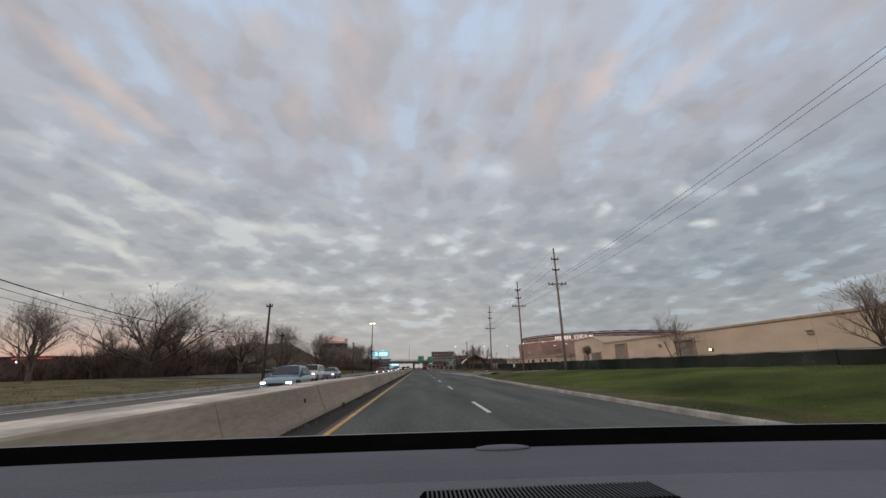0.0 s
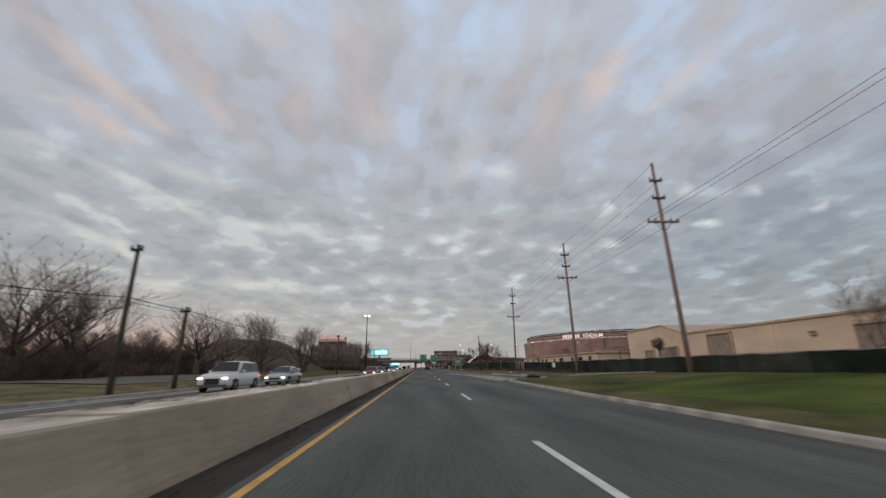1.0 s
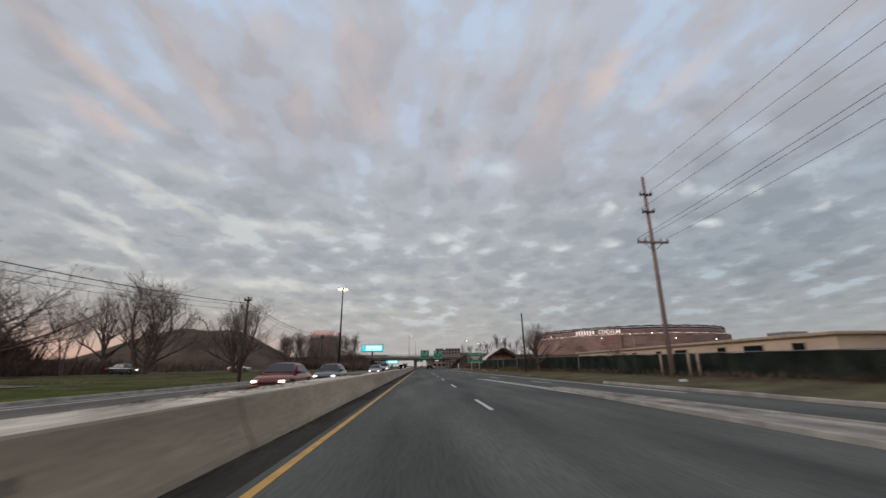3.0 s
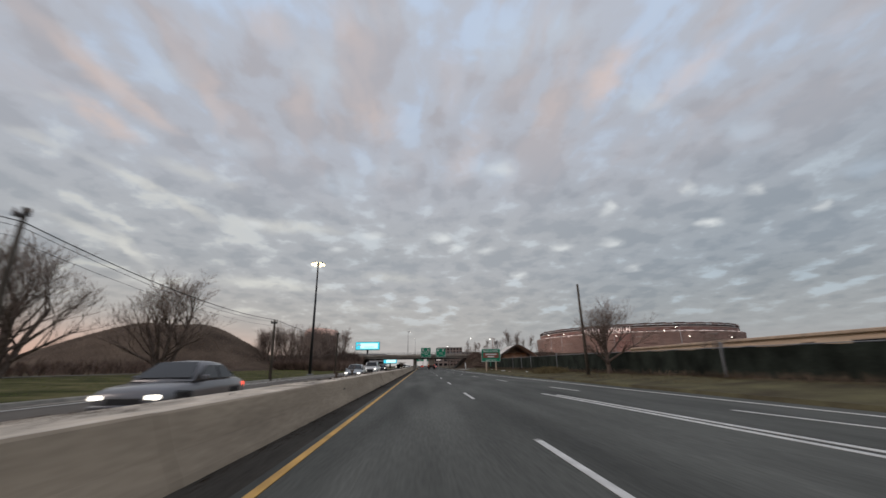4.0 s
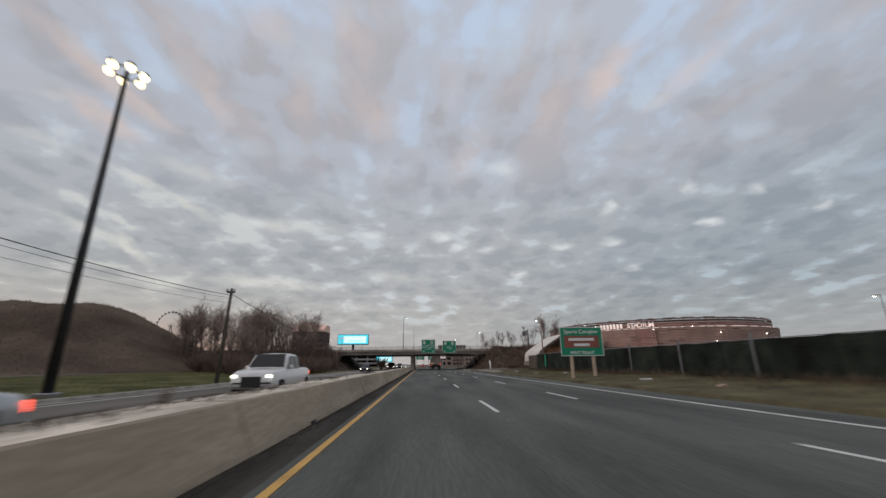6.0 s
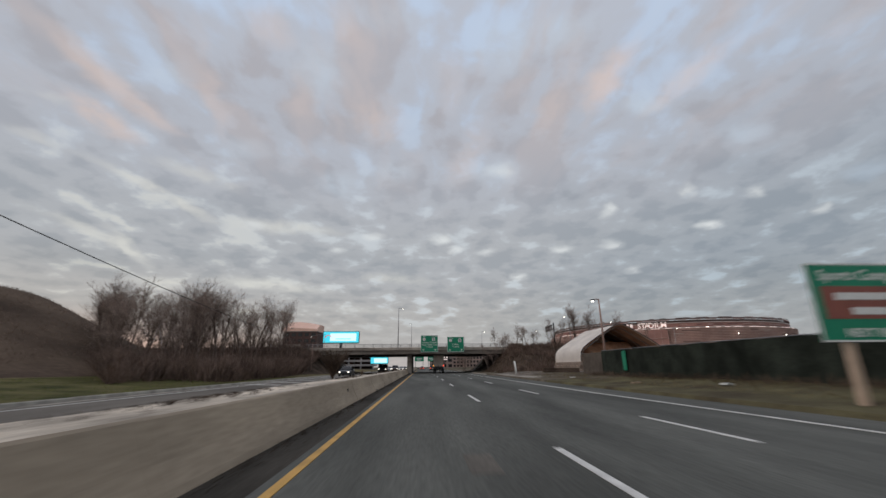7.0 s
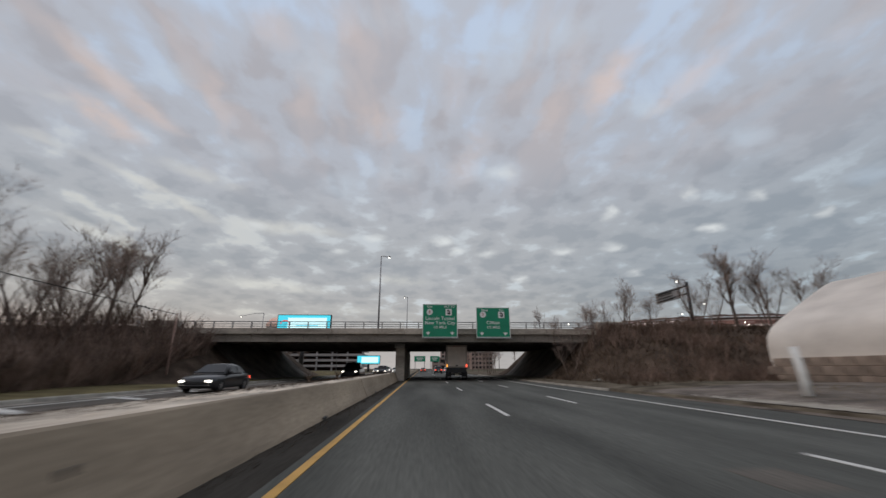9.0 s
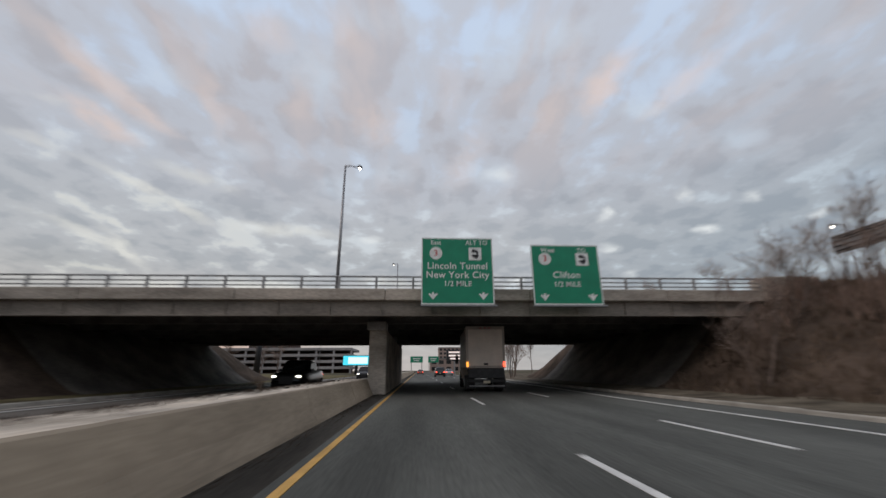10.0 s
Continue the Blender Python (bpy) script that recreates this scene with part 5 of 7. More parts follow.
def stadium():
    t = thing("stadium", pose(STAD_C[0], STAD_C[1], 0), "vast oval stadium clad in brown aluminium louvres", "stadium")
    n = 120

    def ring(name, ra, rb, z0, z1, material, thick=1.2, label=""):
        bm = bmesh.new()
        rows = []
        for i in range(n):
            a = 2 * math.pi * i / n
            c, s = math.cos(a), math.sin(a)
            rows.append([bm.verts.new((c * r, s * r * 1.06, z)) for r, z in ((ra, z0), (rb, z1), (rb - thick, z1), (ra - thick, z0))])
        for i in range(n):
            a, b = rows[i], rows[(i + 1) % n]
            for k in range(4):
                bm.faces.new((a[k], b[k], b[(k + 1) % 4], a[(k + 1) % 4]))
        return part(name, bm, material, t, label)

    R = STAD_R
    ring("wall", R - 3.0, R - 1.0, 0, 31.0, STADIUM_WALL, 2.0)
    for k in range(22):
        z = 3.0 + k * 1.28
        ring("louvre_band", R - 2.0 + k * 0.08, R - 1.9 + k * 0.08, z, z + 0.55, STADIUM_LOUVRE, 0.8)
    # terrace round the body, then a set-back upper ring with an open truss
    Q = R * 0.953
    ring("terrace", R - 0.6, Q - 1.0, 31.0, 32.0, STADIUM_RIM, 1.0, "dark terrace ledge")
    ring("terrace_edge", R - 0.4, R - 0.4, 30.3, 31.1, STADIUM_PALE, 0.5, "pale ledge band")
    ring("red_band", Q, Q, 31.6, 35.0, STADIUM_RED, 1.5, "red band under the rim")
    ring("walkway", Q + 0.6, Q + 0.6, 35.0, 35.7, STADIUM_PALE, 1.8, "pale walkway band")
    ring("inner_bowl", Q - 3.0, Q - 3.0, 35.6, 37.6, STADIUM_RIM, 1.5, "dark inner bowl edge")
    ring("rim", Q + 0.4, Q - 0.6, 38.2, 39.2, STADIUM_RIM, 2.0, "dark steel rim")
    ring("rim_rail", Q + 0.3, Q + 0.3, 36.9, 37.2, STADIUM_RIM, 0.4)
    def truss_piece(name, p0, p1, r):
        bm = tubed([p0, p1], r, 4)
        me = bpy.data.meshes.new(name)
        bm.to_mesh(me)
        bm.free()
        me.materials.append(STADIUM_RIM)
        return me

    post = truss_piece("rim_post", (0, 0, 35.6), (0, 0, 38.6), 0.16)
    brace = truss_piece("rim_brace", (0, 0, 35.6), (0, 2 * math.pi * Q / n * 0.98, 38.4), 0.13)
    for i in range(n):
        a = 2 * math.pi * i / n
        for name, me in (("rim_post", post), ("rim_brace", brace)):
            ob = new(name, me)
            ob.parent = t
            ob.matrix_basis = pose(math.cos(a) * Q, math.sin(a) * Q * 1.06, 0, 0, 0, math.degrees(a))
    # lit sign on the red band: the brand as plain bars, then the plain word
    rnd = random.Random(3)
    a0 = math.radians(229)
    for i in range(15):
        a = a0 + (i - 7) * 0.0285
        place = (math.cos(a) * (Q + 0.5), math.sin(a) * (Q + 0.5) * 1.06)
        if i < 7:
            bar = part("sign_bar", boxed(-0.25, 0.25, -0.95, 0.95, 31.9, 36.3 + rnd.uniform(-0.2, 0.2)), SIGN_LIT, t, "lit white sign element")
            bar.matrix_basis = pose(*place, 0, 0, 0, math.degrees(a))
        elif i > 7:
            ob = lettering("sign_letter", "STADIUM"[i - 8], 6.3, (0, 0, 0), SIGN_LIT, t)
            ob.matrix_basis = pose(*place, 33.9, 90, 0, math.degrees(a) - 270)
    # lit dashes along the ledge and darker strips of glazing between the louvres
    for i in range(34):
        a = math.radians(188 + i * 3.4 + rnd.uniform(-1, 1))
        w = rnd.uniform(0.6, 2.6)
        bar = part("ledge_light", boxed(-0.2, 0.2, -w, w, 30.5, 30.9), SIGN_LIT, t, "small lit strip")
        bar.matrix_basis = pose(math.cos(a) * (R - 0.1), math.sin(a) * (R - 0.1) * 1.06, 0, 0, 0, math.degrees(a))
    for i in range(46):
        a = math.radians(rnd.uniform(180, 305))
        z, w = 4.0 + 1.28 * rnd.randint(0, 20), rnd.uniform(2, 7)
        bar = part("louvre_gap", boxed(-0.3, 0.3, -w, w, z, z + rnd.uniform(0.25, 0.5)), rnd.choice((STADIUM_RIM, STADIUM_RIM, STADIUM_PALE)), t)
        bar.matrix_basis = pose(math.cos(a) * (R - 0.35), math.sin(a) * (R - 0.35) * 1.06, 0, 0, 0, math.degrees(a))
    # broken strips of railing, glazing and panels round the set-back tier and the rim
    for z0, z1, gap, out, tones in ((31.7, 32.2, 4, 0.2, (STADIUM_PALE, STADIUM_RIM)), (33.3, 33.7, 5, 0.2, (STADIUM_RIM, STADIUM_PALE, STADIUM_LOUVRE)),
                                    (37.5, 37.95, 3, 0.5, (STADIUM_PALE, STADIUM_RED)), (39.2, 39.6, 6, 0.0, (STADIUM_PALE, STADIUM_RIM))):
        a = 182.0
        while a < 318:
            w = rnd.uniform(1.0, 5.5)
            bar = part("tier_strip", boxed(-0.2, 0.2, -w, w, z0, z1), rnd.choice(tones), t)
            q = math.radians(a)
            bar.matrix_basis = pose(math.cos(q) * (Q + out), math.sin(q) * (Q + out) * 1.06, 0, 0, 0, a)
            a += w * 1.05 + rnd.uniform(0.4, gap)
    # glazed entrance tower with lit landings
    a = 237.7
    q = math.radians(a)
    gate = part("entrance_tower", boxed(-1.5, 1.2, -7.5, 7.5, 0.0, 29.5, 0.1), STADIUM_RED, t, "red-brown entrance tower")
    gate.matrix_basis = pose(math.cos(q) * (R - 0.6), math.sin(q) * (R - 0.6) * 1.06, 0, 0, 0, a)
    for z in (12.5, 17.5, 22.5):
        part("landing", boxed(1.2, 1.8, -7.8, 7.8, z, z + 0.35, 0.05), STADIUM_LOUVRE, gate, "pale landing edge")
    for y in (-7.5, -2.5, 2.5, 7.5):
        part("mullion", boxed(1.2, 1.6, y - 0.25, y + 0.25, 0.0, 29.5, 0.05), STADIUM_WALL, gate)
    # small lights and glazed openings on the wall
    for i in range(9):
        a = math.radians(rnd.uniform(185, 300))
        z = rnd.choice((9, 18, 24.5, 29.5, 31.2)) + rnd.uniform(-0.5, 0.5)
        w = rnd.choice((0.25, 0.3, 0.3, 1.2))
        bar = part("wall_light", boxed(-0.3, 0.3, -w, w, z, z + 0.5), LAMP_WHITE if w < 1 else SIGN_LIT, t, "small glowing light")
        bar.matrix_basis = pose(math.cos(a) * (R + 0.3), math.sin(a) * (R + 0.3) * 1.06, 0, 0, 0, math.degrees(a))
    for i in range(9):
        a = math.radians(200 + i * 13)
        bar = part("glazed_opening", boxed(-0.5, 0.5, -5, 5, 1.5, 9.0), DARK_GLASS, t)
        bar.matrix_basis = pose(math.cos(a) * (R - 1.5), math.sin(a) * (R - 1.5) * 1.06, 0, 0, 0, math.degrees(a))
    return t


stadium()


def far_block(name, x, y, w, d, h, material, storeys, bays, label, roof=ROOF_GREY):
    t = thing(name, pose(x, y, 0), label, "building", "distant buildings")
    part("wall", boxed(-w / 2, w / 2, 0, d, -0.2, h, 0.05), material, t)
    part("roof", boxed(-w / 2 - 0.3, w / 2 + 0.3, -0.3, d + 0.3, h, h + 0.6, 0.05), roof, t)
    for s in range(storeys):
        for b in range(bays):
            zc, xc = h * (s + 0.55) / storeys, -w / 2 + w * (b + 0.5) / bays
            ww, hh = w / bays * 0.32, h / storeys * 0.28
            part("window", boxed(xc - ww, xc + ww, -0.06, 0.0, zc - hh, zc + hh), DARK_GLASS, t)
    return t


tower = far_block("brown_tower", -100.4, 486, 27, 25, 30, BROWN_BOARD, 6, 5, "dark brown block under a solid pink glow shape beyond the trees")
# solid made-up shape in place of the pink sunset glow over the tower
prof = [(-14.5, 30.6), (-14.5, 38.2), (-11, 39.2), (-4, 39.4), (5, 38.4), (13.5, 36.8), (13.5, 30.6)]
part("glow_shape", loft(bmesh.new(), [[(x, yy, 30.6 + (z - 30.6) * f) for x, z in prof] for yy, f in ((0.2, 0.3), (9, 0.93), (12, 1.0), (24, 1.0))]), GLOW_PINK, tower, "pink shape standing in for the sunset glow")
far_block("hotel", 38, 640, 34, 20, 24, FAR_BUILDING, 6, 8, "far red-brown hotel block beyond the overpass")
far_block("office_block", 62, 610, 22, 20, 17, FAR_BUILDING, 4, 6, "far red-brown office block")
far_block("roadside_shop", 14, 430, 16, 12, 7, FAR_BUILDING, 2, 4, "low shop building beyond the overpass")
far_block("roadside_shop", -60, 400, 26, 14, 8, FAR_DECK, 2, 6, "low pale building beyond the overpass")


def lit_depot():
    t = thing("lit_depot", pose(-375, 400, 0), "far long dark depot with a red lit band", "building", "distant buildings")
    part("wall", boxed(-55, 50, 0, 22, -0.2, 17.0, 0.1), BROWN_BOARD, t)
    part("roof", boxed(-56, 51, -1, 23, 17.0, 17.8, 0.1), ROOF_GREY, t)
    part("lit_band", boxed(5, 40, -0.3, 0.0, 15.2, 16.2), DIM_RED, t, "dim red lit fascia band")
    for x in (-40, 10):
        part("lamp", boxed(x - 0.8, x + 0.8, -0.5, 0.0, 12.0, 13.2), LAMP_WHITE, t, "glowing yard lamp")


lit_depot()


def parking_deck():
    t = thing("parking_deck", pose(-48, 350, 0), "open concrete parking deck beyond the overpass", "parking deck")
    for k in range(4):
        part("deck", boxed(-24, 24, 0, 20, 1.8 + k * 2.1, 2.7 + k * 2.1, 0.04), FAR_DECK, t)
    for i in range(9):
        part("column", boxed(-24 + i * 6 - 0.3, -24 + i * 6 + 0.3, 0.2, 0.8, -0.2, 9.0), FAR_DECK, t)
    part("core", boxed(-23, 23, 8, 12, 0, 8), BROWN_BOARD, t)
    return t


parking_deck()


def far_gantry(x, y, w, h, z, label):
    t = thing("far_gantry_sign", pose(x, y, 0), label, "road sign", "overhead guide signs")
    part("board", boxed(-w / 2, w / 2, 0, 0.1, z, z + h), SIGN_GREEN, t)
    for s in (-1, 1):
        part("post", tubed([(s * w * 0.42, 0.15, -0.1), (s * w * 0.42, 0.15, z + h)], 0.14, 6), METAL_GREY, t)
    part("legend_bar", boxed(-w * 0.3, w * 0.3, -0.03, 0, z + h * 0.55, z + h * 0.7), SIGN_WHITE, t)
    part("legend_bar", boxed(-w * 0.24, w * 0.2, -0.03, 0, z + h * 0.25, z + h * 0.38), SIGN_WHITE, t)


far_gantry(-1.2, 372, 5.0, 2.4, 4.2, "far green guide sign beyond the overpass")
far_gantry(5.6, 372, 4.2, 2.4, 4.2, "far green guide sign beyond the overpass")
t = thing("message_sign", pose(9.5, 318, 0), "far dark electronic message sign with pale bars", "road sign")
part("cabinet", boxed(-2.2, 2.2, 0, 0.7, 3.6, 6.6, 0.04), METAL_DARK, t)
part("post", tubed([(0, 0.35, -0.1), (0, 0.35, 3.7)], 0.2, 8), METAL_GREY, t)
for z, a, b in ((5.7, -1.6, 1.5), (4.8, -1.6, 0.4), (4.8, 0.8, 1.6), (4.0, -1.2, 1.5)):
    part("lit_bar", boxed(a, b, -0.04, 0, z, z + 0.45), SIGN_LIT, t)


def ferris_wheel():
    t = thing("ferris_wheel", pose(-325, 662, 0), "far slender ferris wheel behind the woods", "ferris wheel")
    cz, r = 53, 17
    part("wheel_rim", tubed([(r * math.cos(a), 0, cz + r * math.sin(a)) for a in (2 * math.pi * i / 48 for i in range(49))], 0.35, 5), METAL_GREY, t)
    for i in range(12):
        a = 2 * math.pi * i / 24
        c, s = math.cos(a), math.sin(a)
        part("spoke", tubed([(-r * c, 0, cz - r * s), (r * c, 0, cz + r * s)], 0.1, 4), METAL_GREY, t)
    for i in range(24):
        a = 2 * math.pi * i / 24
        bm = bmesh.new()
        bmesh.ops.create_icosphere(bm, subdivisions=1, radius=1.25)
        g = part("gondola", bm, METAL_DARK, t)
        g.matrix_basis = pose(r * 1.05 * math.cos(a), 0, cz + r * 1.05 * math.sin(a))
    for s in (-1, 1):
        part("leg", tubed([(s * 14, 2, 0), (0, 2, cz)], [1.0, 0.6], 6), METAL_GREY, t)
    return t


ferris_wheel()


def mound_z(x, y):
    ridge = smooth01((-32.3 - x) / 37.5) * smooth01((x + 135) / 55)
    return 15.0 * ridge * math.exp(-((y - 208) / 21) ** 2) * (0.95 + 0.09 * noise.noise(Vector((x * 0.07, y * 0.07, 2)))) - 0.1


def mound():
    bm = bmesh.new()
    rows = []
    for j in range(40):
        row = []
        for i in range(56):
            x, y = -140 + 106 * i / 55, 165 + 90 * j / 39
            row.append(bm.verts.new((x, y, mound_z(x, y) + 0.18 * noise.noise(Vector((x * 0.3, y * 0.3, 7))))))
        rows.append(row)
    for a, b in zip(rows, rows[1:]):
        for i in range(55):
            bm.faces.new((a[i], a[i + 1], b[i + 1], b[i]))
    return tagged(part("earth_mound", bm, MOUND_EARTH, smooth=True), "broad brown earth mound under dry scrub", "mound", kind="structure")


mound()


def draped(name, xs, ys, material, label):
    """A paved lot that follows the ground."""
    bm = bmesh.new()
    loft(bm, [[(x, y, ground_z(x, y) + 0.05) for x in xs] for y in ys], closed=False)
    return tagged(part(name, bm, material), label, "side road", kind="structure")


draped("side_lot", [-40, -36, -32, -28, -25, -22], [52, 57, 62, 67, 72, 77, 82, 86], ASPHALT_OLD, "worn asphalt side lot beyond the far kerb")
draped("back_street", [-46, -43, -40], [96, 110, 125, 140, 155, 170, 180], ASPHALT_OLD, "narrow asphalt street beyond the trees")
draped("lot_kerb", [-22, -21.75], [52, 57, 62, 67, 72, 77, 82, 86], KERB, "pale kerb round the side lot")


# ---------------------------------------------------------------- trees and brush
def bare_tree_meshes(seed, height=10.0, trunk_len=0.34, limbs=8, start=0.55, limb_len=0.5, out=0.9, up=0.25, stems=1, kids=(6, 5), girth=0.026, fine=0.009, tips=2):
    """Meshes of a leafless tree: trunk with limbs, and a crown of fine twigs."""
    rnd = random.Random(seed)
    trunk, crown = bmesh.new(), [[], []]

    def twig(p, d, length, r):
        vs, fs = crown
        for k in range(rnd.randint(3, 5)):
            dd = (d + Vector((rnd.uniform(-0.9, 0.9), rnd.uniform(-0.9, 0.9), rnd.uniform(-0.35, 0.7)))).normalized()
            l = length * rnd.uniform(0.45, 1.35)
            e = p + (dd + Vector((rnd.uniform(-0.1, 0.1), rnd.uniform(-0.1, 0.1), 0.12))).normalized() * l
            side = dd.orthogonal().normalized()
            over = dd.cross(side)
            base = len(vs)
            vs.extend([tuple(p + side * r), tuple(p - side * r * 0.5 + over * r * 0.86), tuple(p - side * r * 0.5 - over * r * 0.86), tuple(e)])
            fs.extend([(base, base + 1, base + 3), (base + 1, base + 2, base + 3), (base + 2, base, base + 3)])

    def branch(p, d, length, r, depth):
        n = 5 if depth < 2 else (3 if depth == 2 else tips)
        pts, rad = [p], [r]
        q, dd = p.copy(), d.copy()
        bend = 0.1 if depth == 0 else 0.26
        for i in range(n):
            dd = (dd + Vector((rnd.uniform(-bend, bend), rnd.uniform(-bend, bend), rnd.uniform(-0.06, 0.16)))).normalized()
            q = q + dd * length / n
            pts.append(q.copy())
            rad.append(max(0.007, r * (1 - (0.5 if depth == 0 else 0.75) * (i + 1) / n)))
        tube(trunk, pts, rad, 8 if depth == 0 else (5 if depth == 1 else 3), caps=False)
        if depth == 3:
            for i in range(1, n + 1):
                twig(pts[i], (pts[i] - pts[i - 1]).normalized(), height * 0.075, fine)
            return
        count = limbs if depth == 0 else kids[depth - 1]
        for k in range(count):
            f = rnd.uniform(start, 1.0) if depth == 0 else rnd.uniform(0.25, 1.0)
            if k == 0:
                f = 1.0
            i = min(n - 1, int(f * n))
            pp = pts[i].lerp(pts[i + 1], f * n - i)
            ax = 2 * math.pi * (k + rnd.uniform(-0.35, 0.35)) / count
            side = Vector((math.cos(ax), math.sin(ax), 0))
            along = (pts[i + 1] - pts[i]).normalized()
            if depth == 0:
                g = (f - start) / (1 - start)
                nd = (side * out * rnd.uniform(0.7, 1.15) * (1.15 - 0.75 * g) + Vector((0, 0, up + 0.1 + 0.75 * g + rnd.uniform(-0.15, 0.2)))).normalized()
                l = height * limb_len * rnd.uniform(0.75, 1.15) * (1.1 - 0.3 * g)
            else:
                nd = (along * 0.8 + side * rnd.uniform(0.35, 0.85) + Vector((0, 0, rnd.uniform(-0.1, 0.4)))).normalized()
                l = length * rnd.uniform(0.42, 0.66)
            branch(pp, nd, l, max(0.012, rad[i] * rnd.uniform(0.45, 0.65)), depth + 1)

    for s in range(stems):
        a = 2 * math.pi * s / stems + rnd.uniform(-0.4, 0.4)
        off = Vector((math.cos(a), math.sin(a), 0)) * (0.26 if stems > 1 else 0)
        d = (Vector((0, 0, 1)) + off * 1.2).normalized()
        branch(Vector((0, 0, -0.3)) + off, d, height * trunk_len, height * girth / math.sqrt(stems), 0)
    me1 = bpy.data.meshes.new("trunk")
    for f in trunk.faces:
        f.smooth = True
    trunk.to_mesh(me1)
    trunk.free()
    me1.materials.append(BARK)
    return me1, mesh_of("crown", crown[0], crown[1], TWIG)


# 0 to 2 broad crowns, 3 many-stemmed, 4 to 6 slender woodland trees, 7 a full crown on several stems
TREES = [bare_tree_meshes(101, trunk_len=0.5, start=0.3, limbs=14, up=0.3, out=0.9, limb_len=0.44, girth=0.036, kids=(7, 6), fine=0.0105),
         bare_tree_meshes(102, trunk_len=0.55, start=0.35, limbs=12, up=0.45, out=0.8, limb_len=0.42, girth=0.034, kids=(6, 5), fine=0.0105),
         bare_tree_meshes(103, trunk_len=0.36, start=0.45, limbs=12, out=1.15, up=0.2, limb_len=0.55, girth=0.042, kids=(7, 6), fine=0.0105),
         bare_tree_meshes(104, trunk_len=0.45, stems=3, limbs=4, start=0.5, limb_len=0.4, out=0.7, up=0.4),
         bare_tree_meshes(105, trunk_len=0.8, limbs=12, start=0.35, limb_len=0.26, out=0.7, up=0.45, kids=(4, 4), girth=0.015),
         bare_tree_meshes(106, trunk_len=0.85, limbs=11, start=0.42, limb_len=0.24, out=0.6, up=0.55, kids=(4, 4), girth=0.014),
         bare_tree_meshes(107, trunk_len=0.75, stems=2, limbs=7, start=0.38, limb_len=0.28, out=0.65, up=0.5, kids=(4, 4), girth=0.017),
         bare_tree_meshes(108, trunk_len=0.55, stems=4, limbs=7, start=0.18, limb_len=0.4, out=0.85, up=0.35, kids=(6, 5), girth=0.05, fine=0.0095, tips=2)]


def tree(kind, x, y, height, label, group="", turn=0.0, z=None, wide=1.0):
    s = height / 10.0
    t = new("bare_tree")
    t.empty_display_size = 0.3
    t.matrix_world = Matrix.LocRotScale((x, y, ground_z(x, y) if z is None else z), Euler((0, 0, turn)), (s * wide, s * wide, s))
    tagged(t, label, "tree", group)
    for n, me in zip(("trunk", "crown"), TREES[kind]):
        ob = new(n, me)
        ob.parent = t
    return t


BIG = "large spreading bare winter tree on the far verge"
tree(2, -37.0, 60.7, 11.5, BIG, "verge trees", 0.3, wide=1.15)
tree(0, -38.0, 68.5, 10.5, BIG, "verge trees", 1.9)
tree(3, -44.0, 50.0, 9.0, "many-stemmed bare tree above dark brush", "verge trees", 1.2)
tree(1, -33.0, 38.0, 6.5, BIG, "verge trees", 4.0)
tree(0, -47.0, 30.0, 9.5, BIG, "verge trees", 2.2)
tree(2, -41.5, 100.0, 11.5, BIG, "verge trees", 2.6, wide=1.25)
tree(3, -42.0, 112.0, 9.0, "many-stemmed bare tree on the far verge", "verge trees", 0.4)
tree(1, -47.0, 125.0, 11.5, BIG, "verge trees", 5.1)
tree(7, -38.5, 120.5, 13.2, "tall dense bare tree with a stout trunk on grass", "verge trees", 3.7)
tree(7, -30.7, 131.8, 11.6, "full-crowned bare tree standing alone on grass", "verge trees", 0.9)
tree(3, 27.9, 43.3, 5.7, "small bare tree behind the fence", "yard trees", 0.5)
tree(1, 28.0, 23.4, 5.0, "bare tree beside the warehouse", "yard trees", 2.5)
tree(0, 15.3, 114.5, 6.0, "bare tree beside a dark pole at the fence", "yard trees", 1.4, wide=0.95)
tree(3, 28.0, 119.0, 3.5, "small bare shrub tree behind the fence", "yard trees", 0.2)


